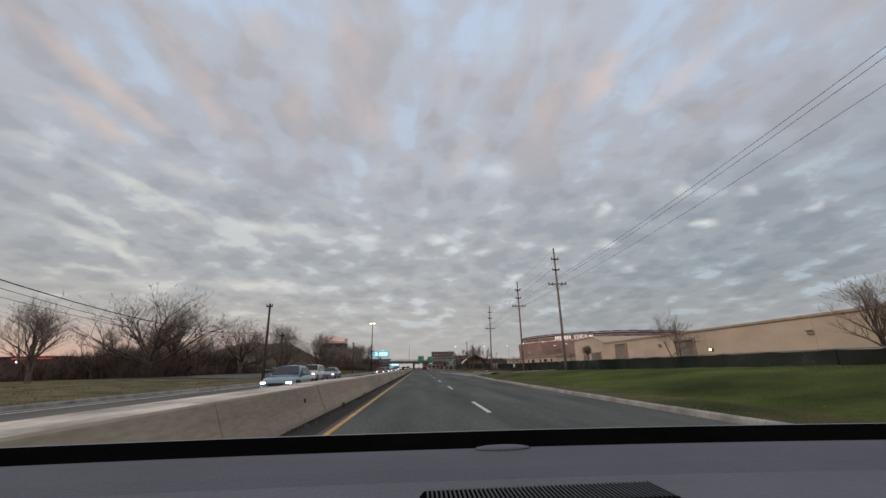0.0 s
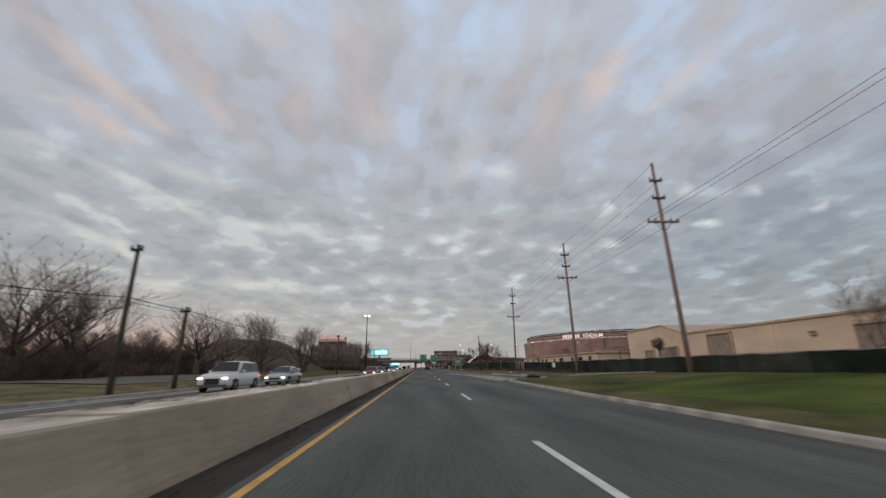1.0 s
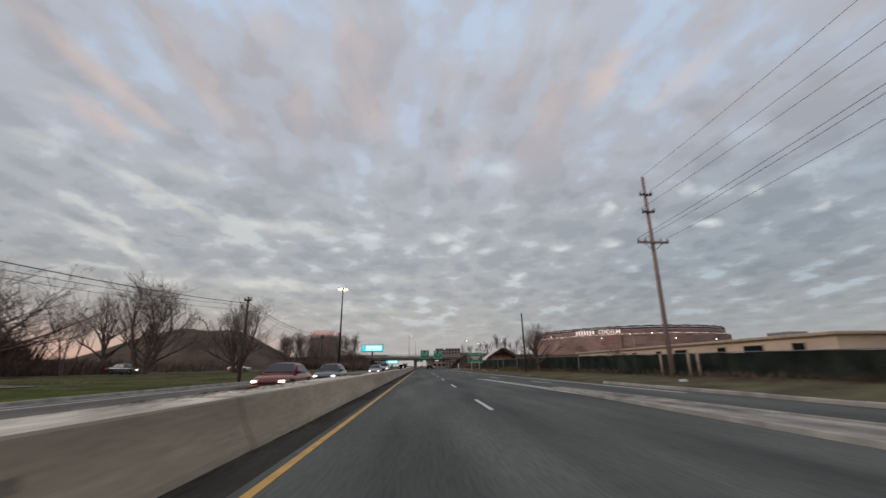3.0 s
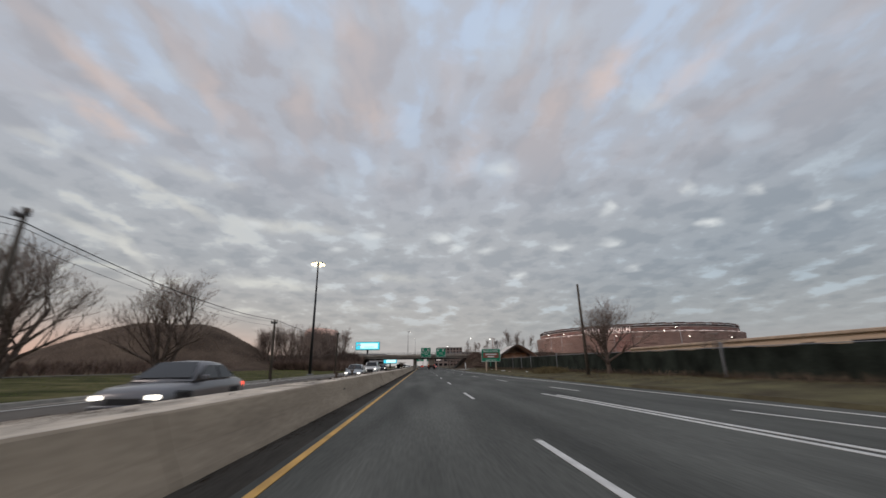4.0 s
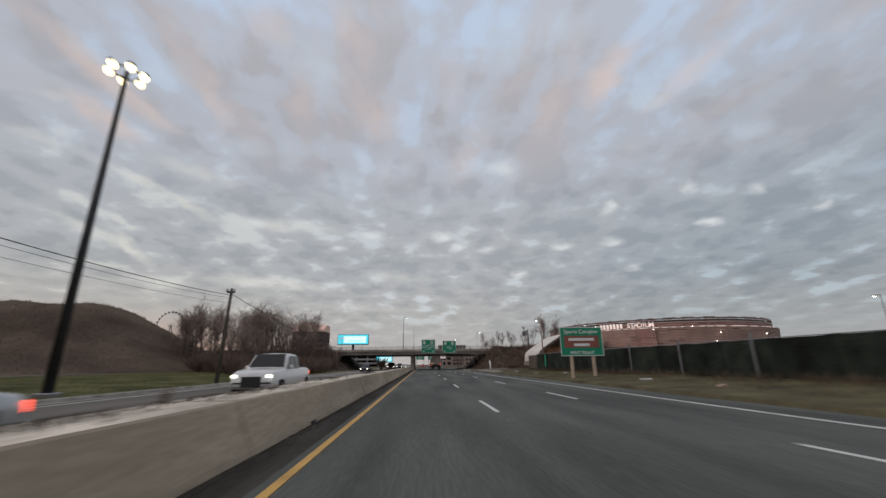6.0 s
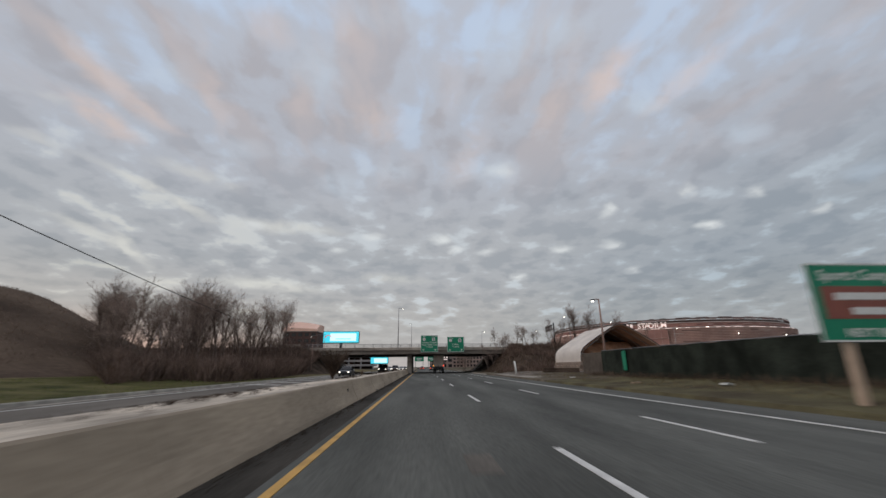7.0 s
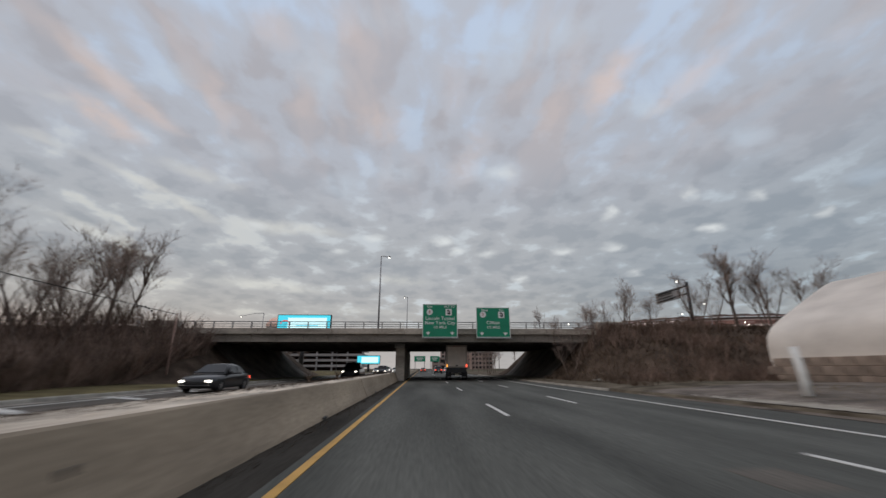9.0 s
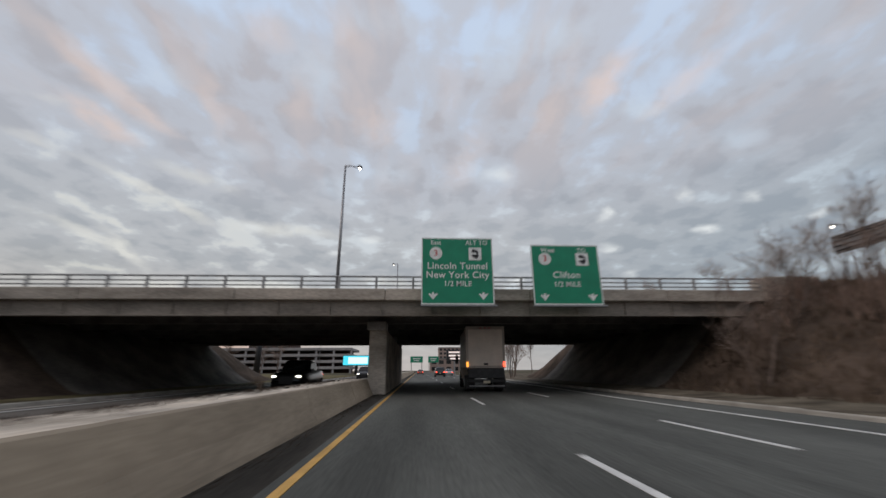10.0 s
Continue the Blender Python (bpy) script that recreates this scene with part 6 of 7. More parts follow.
def brown_leaf_tree(x, y, top, r, seed):
    """A small clipped tree that keeps its withered leaves."""
    rnd = random.Random(seed)
    z0 = ground_z(x, y)
    t = thing("leafy_tree", pose(x, y, z0), "small round tree with withered brown leaves by the warehouse", "tree", "yard trees")
    h = top - z0
    bm = tubed([(0, 0, -0.2), (0.04, 0.02, h * 0.4), (0, 0, h * 0.7)], [0.1, 0.08, 0.05], 7)
    for k in range(7):
        a = k * 0.9
        tube(bm, [(0, 0, h * 0.5 + 0.1 * k * 0.5), (math.cos(a) * r * 0.7, math.sin(a) * r * 0.7, h * 0.66 + rnd.uniform(0, 0.25) * h)], [0.035, 0.012], 4)
    part("trunk", bm, BARK, t, smooth=True)
    vs, fs = [], []
    for _ in range(1500):
        d = Vector((rnd.gauss(0, 1), rnd.gauss(0, 1), rnd.gauss(0, 1))).normalized()
        q = d * r * rnd.uniform(0.45, 1.0) * (0.85 + 0.4 * noise.noise(d * 1.7))
        c = Vector((q.x, q.y, h - r * 0.95 + q.z * 0.9))
        u = Vector((rnd.uniform(-1, 1), rnd.uniform(-1, 1), rnd.uniform(-1, 1))).normalized()
        w = u.orthogonal().normalized()
        s = rnd.uniform(0.05, 0.1)
        n = len(vs)
        vs.extend([tuple(c - u * s), tuple(c + w * s * 0.5), tuple(c + u * s), tuple(c - w * s * 0.5)])
        fs.append((n, n + 1, n + 2, n + 3))
    ob = new("crown", mesh_of("crown", vs, fs, BRUSH))
    ob.parent = t


brown_leaf_tree(28.3, 67.9, 4.4, 0.95, 5)

rt = random.Random(55)
for i in range(50):
    x, y = -25.5 - 25 * rt.random() ** 1.3, rt.uniform(174, 222)
    y = max(y, 143.5 - x / 0.75)
    tree(rt.choice((4, 5, 6, 5, 4, 6)), x, min(y, 222), rt.uniform(5.2, 7.2) + 4.6 * smooth01((y - 180) / 22), "slender bare tree in the roadside wood", "roadside wood", rt.uniform(0, 6.28))
for i in range(18):
    tree(rt.choice((4, 5, 6, 3)), rt.uniform(-62, -46), rt.uniform(74, 112), rt.uniform(6.0, 9.0), "bare tree in the far thicket", "far thicket", rt.uniform(0, 6.28))


for i in range(9):
    tree(rt.choice((3, 6, 1, 3)), rt.uniform(-54, -43), 74 + 4.6 * i + rt.uniform(-1.5, 1.5), rt.uniform(6.0, 8.5), "bare tree in the far thicket", "far thicket", rt.uniform(0, 6.28))


def bank_mid(x, y):
    a = smooth01((x - 11.6) / 6.9)
    return ground_z(x, y) - 0.25 + 4.75 * a * smooth01((y - 209.5) / 13.5) * smooth01((262 - y) / 13.5)


for x, y, h in ((11.8, 258, 5.5), (13.5, 264, 6), (15, 270, 6.5), (13, 280, 6), (16, 292, 7), (14.5, 305, 7), (22, 252, 5), (19.5, 250, 5.5), (28, 250, 6)):
    tree(rt.choice((4, 5, 3)), x, y, h, "thin bare tree beyond the overpass", "far bank trees", rt.uniform(0, 6.28), z=bank_mid(x, y))
for i in range(14):
    tree(rt.choice((4, 5, 6)), rt.uniform(-90, -34), rt.uniform(262, 330), rt.uniform(7, 10), "bare tree beyond the overpass", "far wood", rt.uniform(0, 6.28))
for i in range(12):
    tree(rt.choice((4, 5, 6)), rt.uniform(24, 80), rt.uniform(268, 330), rt.uniform(6, 9), "bare tree beyond the shed", "far wood", rt.uniform(0, 6.28))


def brush(name, label, count, place, height, material, seed, spread=0.55, width=0.012, category="brush"):
    """Countless thin stems and side shoots, as one mesh."""
    rnd = random.Random(seed)
    vs, fs = [], []
    for _ in range(count):
        x, y, z = place(rnd)
        h = height * rnd.uniform(0.45, 1.15)
        lx, ly = rnd.uniform(-spread, spread) * h, rnd.uniform(-spread, spread) * h
        for k in range(rnd.randint(2, 4)):
            a = rnd.uniform(0, 6.28)
            c, s = math.cos(a) * width * (1 + h * 0.15), math.sin(a) * width * (1 + h * 0.15)
            ex, ey, ez = x + lx * rnd.uniform(0.3, 1.2) + rnd.uniform(-0.3, 0.3) * h * 0.4, y + ly * rnd.uniform(0.3, 1.2) + rnd.uniform(-0.3, 0.3) * h * 0.4, z + h * rnd.uniform(0.6, 1.0)
            f0 = rnd.uniform(0, 0.45) if k else 0.0
            bx, by, bz = x + lx * f0 * 0.4, y + ly * f0 * 0.4, z + h * f0 * 0.6
            mx, my, mz = (bx + ex) / 2 + rnd.uniform(-0.08, 0.08) * h, (by + ey) / 2 + rnd.uniform(-0.08, 0.08) * h, (bz + ez) / 2 + 0.05 * h
            n = len(vs)
            vs.extend([(bx - c, by - s, bz), (bx + c, by + s, bz), (mx - c * 0.8, my - s * 0.8, mz), (mx + c * 0.8, my + s * 0.8, mz), (ex, ey, ez),
                       (bx - s, by + c, bz), (bx + s, by - c, bz), (mx - s * 0.8, my + c * 0.8, mz), (mx + s * 0.8, my - c * 0.8, mz)])
            fs.extend([(n, n + 1, n + 3, n + 2), (n + 2, n + 3, n + 4), (n + 5, n + 6, n + 8, n + 7), (n + 7, n + 8, n + 4)])
    return tagged(new(name, mesh_of(name, vs, fs, material)), label, category, kind="stuff")


def bank_z(x, y):
    a = smooth01((x - 11.6) / 6.9)
    return ground_z(x, y) - 0.2 + 4.75 * a * smooth01((y - 209.5) / 13.5) * smooth01((262 - y) / 13.5)


def bank_z_left(x, y):
    a = smooth01((-16.0 - x) / 8.0)
    return ground_z(x, y) - 0.2 + 4.75 * a * smooth01((y - 209.5) / 13.5) * smooth01((262 - y) / 13.5)


def in_wood(r):
    x, y = -16.5 - 33 * r.random() ** 1.6, r.uniform(178, 222.5)
    if r.random() < 0.35:
        x, y = -21 - 28 * r.random(), r.uniform(166, 185)
    y = min(222.5, max(y, 144 - x / 0.75))
    x = min(x, -16.5 - 3.5 * smooth01((y - 185) / 32))
    return x, y, bank_z_left(x, y)


def in_far_hedge(r):
    x, y = -43.5 - 14 * r.random(), r.uniform(15, 165 if r.random() < 0.3 else 128)
    return x, y, ground_z(x, y)


def on_right_bank(r):
    x, y = 11.9 + 34 * r.random() ** 1.5, r.uniform(206.5, 225.0)
    y = y if x < 16.5 else min(y, 222.5)
    return x, y, bank_z(x, y) - 0.1


def on_mound(r):
    x, y = r.uniform(-130, -45), r.uniform(174, 232)
    return x, y, mound_z(x, y) - 0.05


for kind, x, y, h in ((6, 12.6, 219.4, 5.0), (3, 15.6, 220.6, 4.4), (4, 17.6, 219.0, 4.6), (6, 19.6, 221.6, 3.8), (3, 22.0, 221.9, 3.4)):
    tree(kind, x, y, h, "small thin bare tree on the bank beside the bridge", "bank trees", rt.uniform(0, 6.28), z=bank_z(x, y) - 0.1)
for i in range(10):
    x, y = rt.uniform(23, 40), rt.uniform(213, 222.3)
    tree(rt.choice((4, 5, 6, 4)), x, y, rt.uniform(5.0, 7.4), "thin bare tree on the approach bank", "bank trees", rt.uniform(0, 6.28), z=bank_z(x, y) - 0.1)
brush("woodland_brush", "dense dry brush filling the bare wood", 9000, in_wood, 2.9, BRUSH_DARK, 21, 0.65, 0.018)
brush("far_hedge_brush", "dark tangled brush along the far verge", 9000, in_far_hedge, 2.7, BRUSH_DARK, 22, 0.7, 0.025)
def in_thicket(r):
    x, y = r.uniform(-58, -36), r.uniform(58, 70)
    return x, y, ground_z(x, y) - 2.2 * smooth01((abs(x + 43) - 3) / 13)


def in_tall_thicket(r):
    x, y = -100 + 15 * r.random(), r.uniform(134, 150)
    return x, y, 0.4


def in_hedge_thicket(r):
    x, y = r.uniform(-57, -46), r.uniform(85, 113)
    return x, y, ground_z(x, y)


brush("hedge_thicket", "tall brown tangle of brush beyond the side lot", 4000, in_hedge_thicket, 5.6, BRUSH_DARK, 27, 0.55, 0.03)
brush("dark_thicket", "rounded dark mass of tangled brush on the far verge", 5000, in_thicket, 3.9, BRUSH_DARK, 25, 0.7, 0.022)
brush("tall_thicket", "tall dark tangle of brush behind the far verge", 1800, in_tall_thicket, 9.5, BRUSH_DARK, 26, 0.25, 0.06)
def in_bank_clumps(r):
    cx, cy = r.choice(CLUMPS)
    x, y = cx + r.gauss(0, 1.0), min(222.3, cy + r.gauss(0, 0.9))
    x = max(12.6, x)
    return x, y, bank_z(x, y) - 0.1


brush("bank_brush", "low brown brush over the right bank", 7000, on_right_bank, 0.62, BRUSH, 23, 0.9, 0.016)
rc = random.Random(91)
CLUMPS = [(13.2 + 30 * rc.random() ** 1.3, rc.uniform(207.5, 222)) for _ in range(26)]
brush("bank_clumps", "taller tangled shrubs scattered over the right bank", 3200, in_bank_clumps, 1.5, BRUSH_DARK, 28, 0.55, 0.014)
brush("mound_scrub", "short dry scrub over the earth mound", 14000, on_mound, 0.5, MOUND_SCRUB, 24, 0.9, 0.012)


def right_green(r):
    y = r.uniform(5, 57)
    x = interp(RIGHT_EDGE, y) + 0.25 + 9.0 * r.random() ** 1.4
    return x, y, ground_z(x, y) - 0.02


def right_dry(r):
    y = r.uniform(100, 200)
    x = interp(RIGHT_EDGE, y) + 1.6 + 5.2 * r.random()
    return x, y, ground_z(x, y) - 0.02


def fence_weeds(r):
    y = r.uniform(60, 178)
    return 15.4 + r.uniform(-0.5, 0.7) - 0.9 * smooth01((y - 130) / 50), y, 0.4


def left_green(r):
    y = r.uniform(82, 196)
    x = LEFT_EDGE - 0.3 - 20 * r.random() ** 1.2
    return x, y, ground_z(x, y) - 0.02


def left_verge(r):
    y = r.uniform(0, 92)
    x = LEFT_EDGE - 0.3 - 12 * r.random() ** 1.3
    return x, y, ground_z(x, y) - 0.02


def verge_bush(r):
    y = r.gauss(126.3, 1.5)
    x = 13.9 + r.gauss(0, 0.45)
    return x, y, ground_z(x, y) - 0.03


brush("verge_bush", "low dry brown bush on the verge", 2600, verge_bush, 0.66, BLADE_DRY, 35, 0.7, 0.013, "bush")
brush("verge_grass", "short green grass on the verge", 10000, right_green, 0.06, BLADE, 31, 0.9, 0.006, "grass")
brush("dry_verge_grass", "short dry grass and litter on the verge", 8000, right_dry, 0.16, BLADE_DRY, 32, 0.7, 0.006, "grass")
brush("fence_weeds", "dry weeds along the foot of the fence", 2600, fence_weeds, 0.5, BRUSH, 33, 0.5, 0.008, "weeds")
brush("far_green_grass", "short winter grass on the far verge", 8000, left_green, 0.12, BLADE, 36, 0.8, 0.008, "grass")
brush("far_verge_grass", "tufted grass behind the far kerb", 5000, left_verge, 0.11, BLADE_DRY, 34, 0.7, 0.008, "grass")


def barrier_weed(x, y, h, seed):
    rnd = random.Random(seed)
    t = thing("roadside_weed", pose(x, y, 0.76), "dry dark weed growing on the barrier top", "weed", "barrier weeds")
    bm = bmesh.new()
    for _ in range(34 if h < 0.6 else 240):
        a, l = rnd.uniform(0, 6.28), h * rnd.uniform(0.5, 1.1)
        w = rnd.uniform(0.2, 0.6 if h < 0.6 else 0.75)
        e = (math.cos(a) * l * w, math.sin(a) * l * w, l)
        tube(bm, [(0, 0, 0), (e[0] * 0.4, e[1] * 0.4, l * 0.6), e], [0.009, 0.007, 0.004] if h < 0.6 else [0.018, 0.014, 0.008], 3)
    part("plant", bm, BRUSH if h < 0.6 else BRUSH_SOIL, t)


for i, (y, h) in enumerate(((98.6, 0.35), (104.3, 0.5), (128, 0.25), (160.2, 1.1), (166.5, 0.3), (186.5, 0.3), (196, 0.35), (201.5, 0.3), (213, 0.3))):
    barrier_weed(-3.55 - 0.3 * (i % 2), y, h, 60 + i)


def barrier_dirt(r):
    # drifts of grit and dead weeds gather in stretches
    y = r.choice(DRIFTS) + r.gauss(0, 1.6)
    return BARRIER_FAR + 0.06 + abs(r.gauss(0, 0.28)), y, 0.765


DRIFTS = [27, 33, 45, 62, 70, 84, 97, 101.5, 109, 126, 131, 139, 150, 163, 172, 179, 185, 188, 193, 197, 200.5, 204, 209, 214, 219]
brush("barrier_dirt", "dark drifts of grit and dead weeds on the barrier top", 5000, barrier_dirt, 0.05, BRUSH_SOIL, 41, 1.6, 0.012, "dirt")


def foot_dirt(r):
    y = r.uniform(-5, 225)
    return BARRIER_BASE + 0.02 + abs(r.gauss(0, 0.14)), y, 0.0


brush("foot_dirt", "grit and dead leaves along the foot of the barrier", 5000, foot_dirt, 0.035, BRUSH_SOIL, 42, 1.6, 0.01, "dirt")


def gravel(name, label, count, place, material, seed):
    """Scattered small stones, as one mesh of little uneven pyramids."""
    rnd = random.Random(seed)
    vs, fs = [], []
    for _ in range(count):
        x, y = place(rnd)
        z, r, a = ground_z(x, y) + 0.03, rnd.uniform(0.015, 0.06), rnd.uniform(0, 6.28)
        n = len(vs)
        for k in range(4):
            q = r * rnd.uniform(0.7, 1.2)
            vs.append((x + q * math.cos(a + k * 1.57), y + q * 1.6 * math.sin(a + k * 1.57), z))
        vs.append((x + rnd.uniform(-0.2, 0.2) * r, y, z + r * rnd.uniform(0.4, 0.8)))
        fs.extend([(n, n + 1, n + 4), (n + 1, n + 2, n + 4), (n + 2, n + 3, n + 4), (n + 3, n, n + 4)])
    return tagged(new(name, mesh_of(name, vs, fs, material)), label, "gravel", kind="stuff")


def by_driveway(r):
    y = r.choice((184.5, 188.5, 192.5, 194.5, 196)) + r.gauss(0, 1.5)
    return interp(RIGHT_EDGE, y) + 0.25 + abs(r.gauss(0.3, 0.8)), y


gravel("driveway_gravel", "pale scattered gravel beside the driveway", 3500, by_driveway, KERB, 71)


# litter along the verge
def litter(x, y, w, d, h, turn, material, label):
    t = thing("litter", pose(x, y, ground_z(x, y) + 0.01, 0, 0, turn), label, "litter", "verge litter")
    bm = boxed(-w / 2, w / 2, -d / 2, d / 2, 0, h, 0.01)
    bmesh.ops.subdivide_edges(bm, edges=bm.edges[:], cuts=1)
    r = random.Random(int(y * 10))
    for v in bm.verts:
        v.co += Vector((r.uniform(-1, 1) * w * 0.12, r.uniform(-1, 1) * d * 0.12, r.uniform(0, 1) * h * 0.3))
    part("scrap", bm, material, t)


for a in ((12.3, 69.5, 0.5, 0.3, 0.06, 20, SIGN_WHITE), (13.5, 82.0, 0.4, 0.3, 0.1, 50, SIGN_WHITE), (13.2, 133.2, 0.35, 0.25, 0.08, 70, SIGN_WHITE), (12.2, 139.0, 0.35, 0.25, 0.1, 30, BEIGE_TRIM),
          (12.6, 145.5, 0.5, 0.35, 0.1, 20, SIGN_WHITE), (13.4, 160.8, 0.5, 0.3, 0.08, 80, SIGN_WHITE), (12.0, 166.0, 0.45, 0.3, 0.07, 15, BEIGE_TRIM), (12.4, 177.0, 0.4, 0.3, 0.06, 40, SIGN_WHITE), (12.4, 213.5, 0.5, 0.4, 0.14, 35, KERB)):
    litter(*a, "crumpled pale litter lying on the verge")
t = thing("tyre_scrap", pose(11.45, 62.3, 0.03), "black shredded tyre lying at the road edge", "tyre scrap")
part("tread", tubed([(-0.75, 0, 0.06), (-0.3, 0.12, 0.12), (0.2, 0.05, 0.1), (0.8, -0.1, 0.06)], [0.06, 0.14, 0.13, 0.06], 7), TYRE, t)


# ---------------------------------------------------------------- vehicles
def paint(name, base, metal=0.3):
    return mat(name, base, 0.3, metal=metal, var=0.06, scale=2.5, fine=120, bump=0.0, coat=0.6)


PAINTS = {"silver": paint("silver_car_paint", (0.42, 0.45, 0.47)), "white": paint("white_car_paint", (0.72, 0.72, 0.7), 0.0), "grey": paint("grey_car_paint", (0.16, 0.16, 0.17)),
          "dark": paint("black_car_paint", (0.02, 0.021, 0.024)), "red": paint("dark_red_car_paint", (0.24, 0.045, 0.03)), "blue": paint("pale_blue_car_paint", (0.24, 0.33, 0.38))}


def wheel_parts(parent, x, y, r=0.33, w=0.22):
    """A tyre with an alloy rim, its axle along x."""
    bm = bmesh.new()
    n = 20
    prof = [(-w / 2, r * 0.66), (-w / 2, r * 0.93), (-w * 0.38, r), (w * 0.38, r), (w / 2, r * 0.93), (w / 2, r * 0.66)]
    rows = [[bm.verts.new((px, pr * math.cos(a), pr * math.sin(a))) for px, pr in prof] for a in (2 * math.pi * i / n for i in range(n))]
    for i in range(n):
        a, b = rows[i], rows[(i + 1) % n]
        for k in range(len(prof)):
            bm.faces.new((a[k], b[k], b[(k + 1) % len(prof)], a[(k + 1) % len(prof)]))
    wheel = part("wheel", bm, TYRE, parent)
    wheel.matrix_basis = pose(x, y, r)
    bm = bmesh.new()
    s = 1 if x > 0 else -1
    for i in range(7):
        a = 2 * math.pi * i / 7
        c, d = math.cos(a), math.sin(a)
        tube(bm, [(s * w * 0.4, 0, 0), (s * w * 0.36, c * r * 0.64, d * r * 0.64)], [0.05, 0.035], 4)
    tube(bm, [(s * w * 0.1, 0, 0), (s * w * 0.42, 0, 0)], [r * 0.62, r * 0.2], 14)
    part("rim", bm, RIM, wheel)
    return wheel


def car(x, y, kind, colour, label, facing=-1, lights=True, z=0.0, turn=0.0):
    """A car whose nose points to -y (facing -1) or to +y. Local: the nose is at -y."""
    t = thing("pickup_truck" if kind == "pickup" else "car", pose(x, y, z, 0, 0, (0 if facing < 0 else 180) + turn), label, "pickup truck" if kind == "pickup" else "car", "vehicles on the road")
    P = PAINTS[colour]
    tall = {"sedan": 1.44, "suv": 1.72, "pickup": 1.85}[kind]
    L, W = {"sedan": (4.7, 0.91), "suv": (4.7, 0.95), "pickup": (5.7, 1.0)}[kind]
    belt = {"sedan": 0.93, "suv": 1.08, "pickup": 1.18}[kind]
    hood = belt - (0.08 if kind == "sedan" else 0.04)
    gnd = {"sedan": 0.2, "suv": 0.25, "pickup": 0.32}[kind]
    h = L / 2
    # body shell: stations along the length with half width, bottom, waist and top
    st = [(-h, 0.74, gnd + 0.16, 0.55, hood - 0.24), (-h + 0.12, 0.88, gnd + 0.04, 0.6, hood - 0.13), (-h + 0.55, 0.98, gnd, 0.62, hood - 0.05), (-h + 1.25, 1.0, gnd, 0.66, hood + 0.02),
          (-0.2, 1.0, gnd, 0.68, belt), (h - 1.2, 1.0, gnd, 0.68, belt + 0.02), (h - 0.5, 0.98, gnd + 0.02, 0.68, belt), (h - 0.1, 0.9, gnd + 0.08, 0.66, belt - 0.05), (h, 0.8, gnd + 0.2, 0.6, belt - 0.16)]
    rings = []
    for sy, w, zb, zm, zt in st:
        w *= W
        rings.append([(-w * 0.92, sy, zb), (-w, sy, zb + 0.14), (-w, sy, zm), (-w * 0.955, sy, zt - 0.06), (-w * 0.86, sy, zt), (0, sy, zt + 0.035),
                      (w * 0.86, sy, zt), (w * 0.955, sy, zt - 0.06), (w, sy, zm), (w, sy, zb + 0.14), (w * 0.92, sy, zb)])
    body = part("body", loft(bmesh.new(), rings), P, t, smooth=True)
    # cabin
    if kind == "sedan":
        cab = [(-h + 1.35, belt - 0.02, 0.84), (-h + 2.15, tall - 0.03, 0.62), (-h + 2.7, tall, 0.63), (-h + 3.3, tall - 0.05, 0.61), (h - 0.62, belt, 0.8)]
    elif kind == "suv":
        cab = [(-h + 1.3, belt - 0.02, 0.86), (-h + 1.95, tall - 0.04, 0.7), (-h + 2.8, tall, 0.71), (h - 0.55, tall - 0.05, 0.69), (h - 0.15, belt, 0.8)]
    else:
        cab = [(-h + 1.55, belt - 0.02, 0.86), (-h + 2.15, tall - 0.03, 0.74), (-h + 2.7, tall, 0.75), (-h + 3.45, tall - 0.03, 0.74), (-h + 3.7, belt, 0.85)]
    rings = []
    for sy, zt, w in cab:
        rings.append([(-0.84 * (W / 0.91), sy, belt - 0.03), (-w - 0.02, sy, zt - 0.05), (-w + 0.08, sy, zt), (0, sy, zt + 0.03), (w - 0.08, sy, zt), (w + 0.02, sy, zt - 0.05), (0.84 * (W / 0.91), sy, belt - 0.03)])
    part("cabin", loft(bmesh.new(), rings), P, t, smooth=True)

    def glass(name, corners, thick=0.012):
        n = (Vector(corners[1]) - Vector(corners[0])).cross(Vector(corners[2]) - Vector(corners[0])).normalized() * thick
        part(name, loft(bmesh.new(), [[Vector(c) for c in corners], [Vector(c) + n for c in corners]]), DARK_GLASS, t, "dark tinted glass")

    (y0, z0, w0), (y1, z1, w1), (y2, z2, w2), (y3, z3, w3), (y4, z4, w4) = cab
    e = 0.025
    glass("windshield", [(-w0 + 0.08, y0 + 0.06 - e, z0 + 0.08), (w0 - 0.08, y0 + 0.06 - e, z0 + 0.08), (w1 - 0.08, y1 - 0.04 - e, z1 - 0.03 + e), (-w1 + 0.08, y1 - 0.04 - e, z1 - 0.03 + e)])
    glass("rear_window", [(w4 - 0.1, y4 - 0.08 + e, z4 + 0.1), (-w4 + 0.1, y4 - 0.08 + e, z4 + 0.1), (-w3 + 0.1, y3 + 0.06 + e, z3 - 0.04 + e), (w3 - 0.1, y3 + 0.06 + e, z3 - 0.04 + e)])
    wl = 0.84 * (W / 0.91)
    for s in (-1, 1):
        for a, b in (((y0 + 0.32, y1 + 0.12), (y2 + 0.05, y2 + 0.05)), ((y2 + 0.13, y2 + 0.13), (y4 - 0.35, y3 - 0.02))):
            if kind == "pickup" and a[0] > y2 + 0.1:
                b = (y3 + 0.02, y3 - 0.02)
            q = [(s * (wl + 0.012), a[0], belt + 0.03), (s * (wl + 0.012), b[0], belt + 0.03), (s * (w2 + 0.05), b[1], z2 - 0.12), (s * (w2 + 0.05), a[1], z2 - 0.12)]
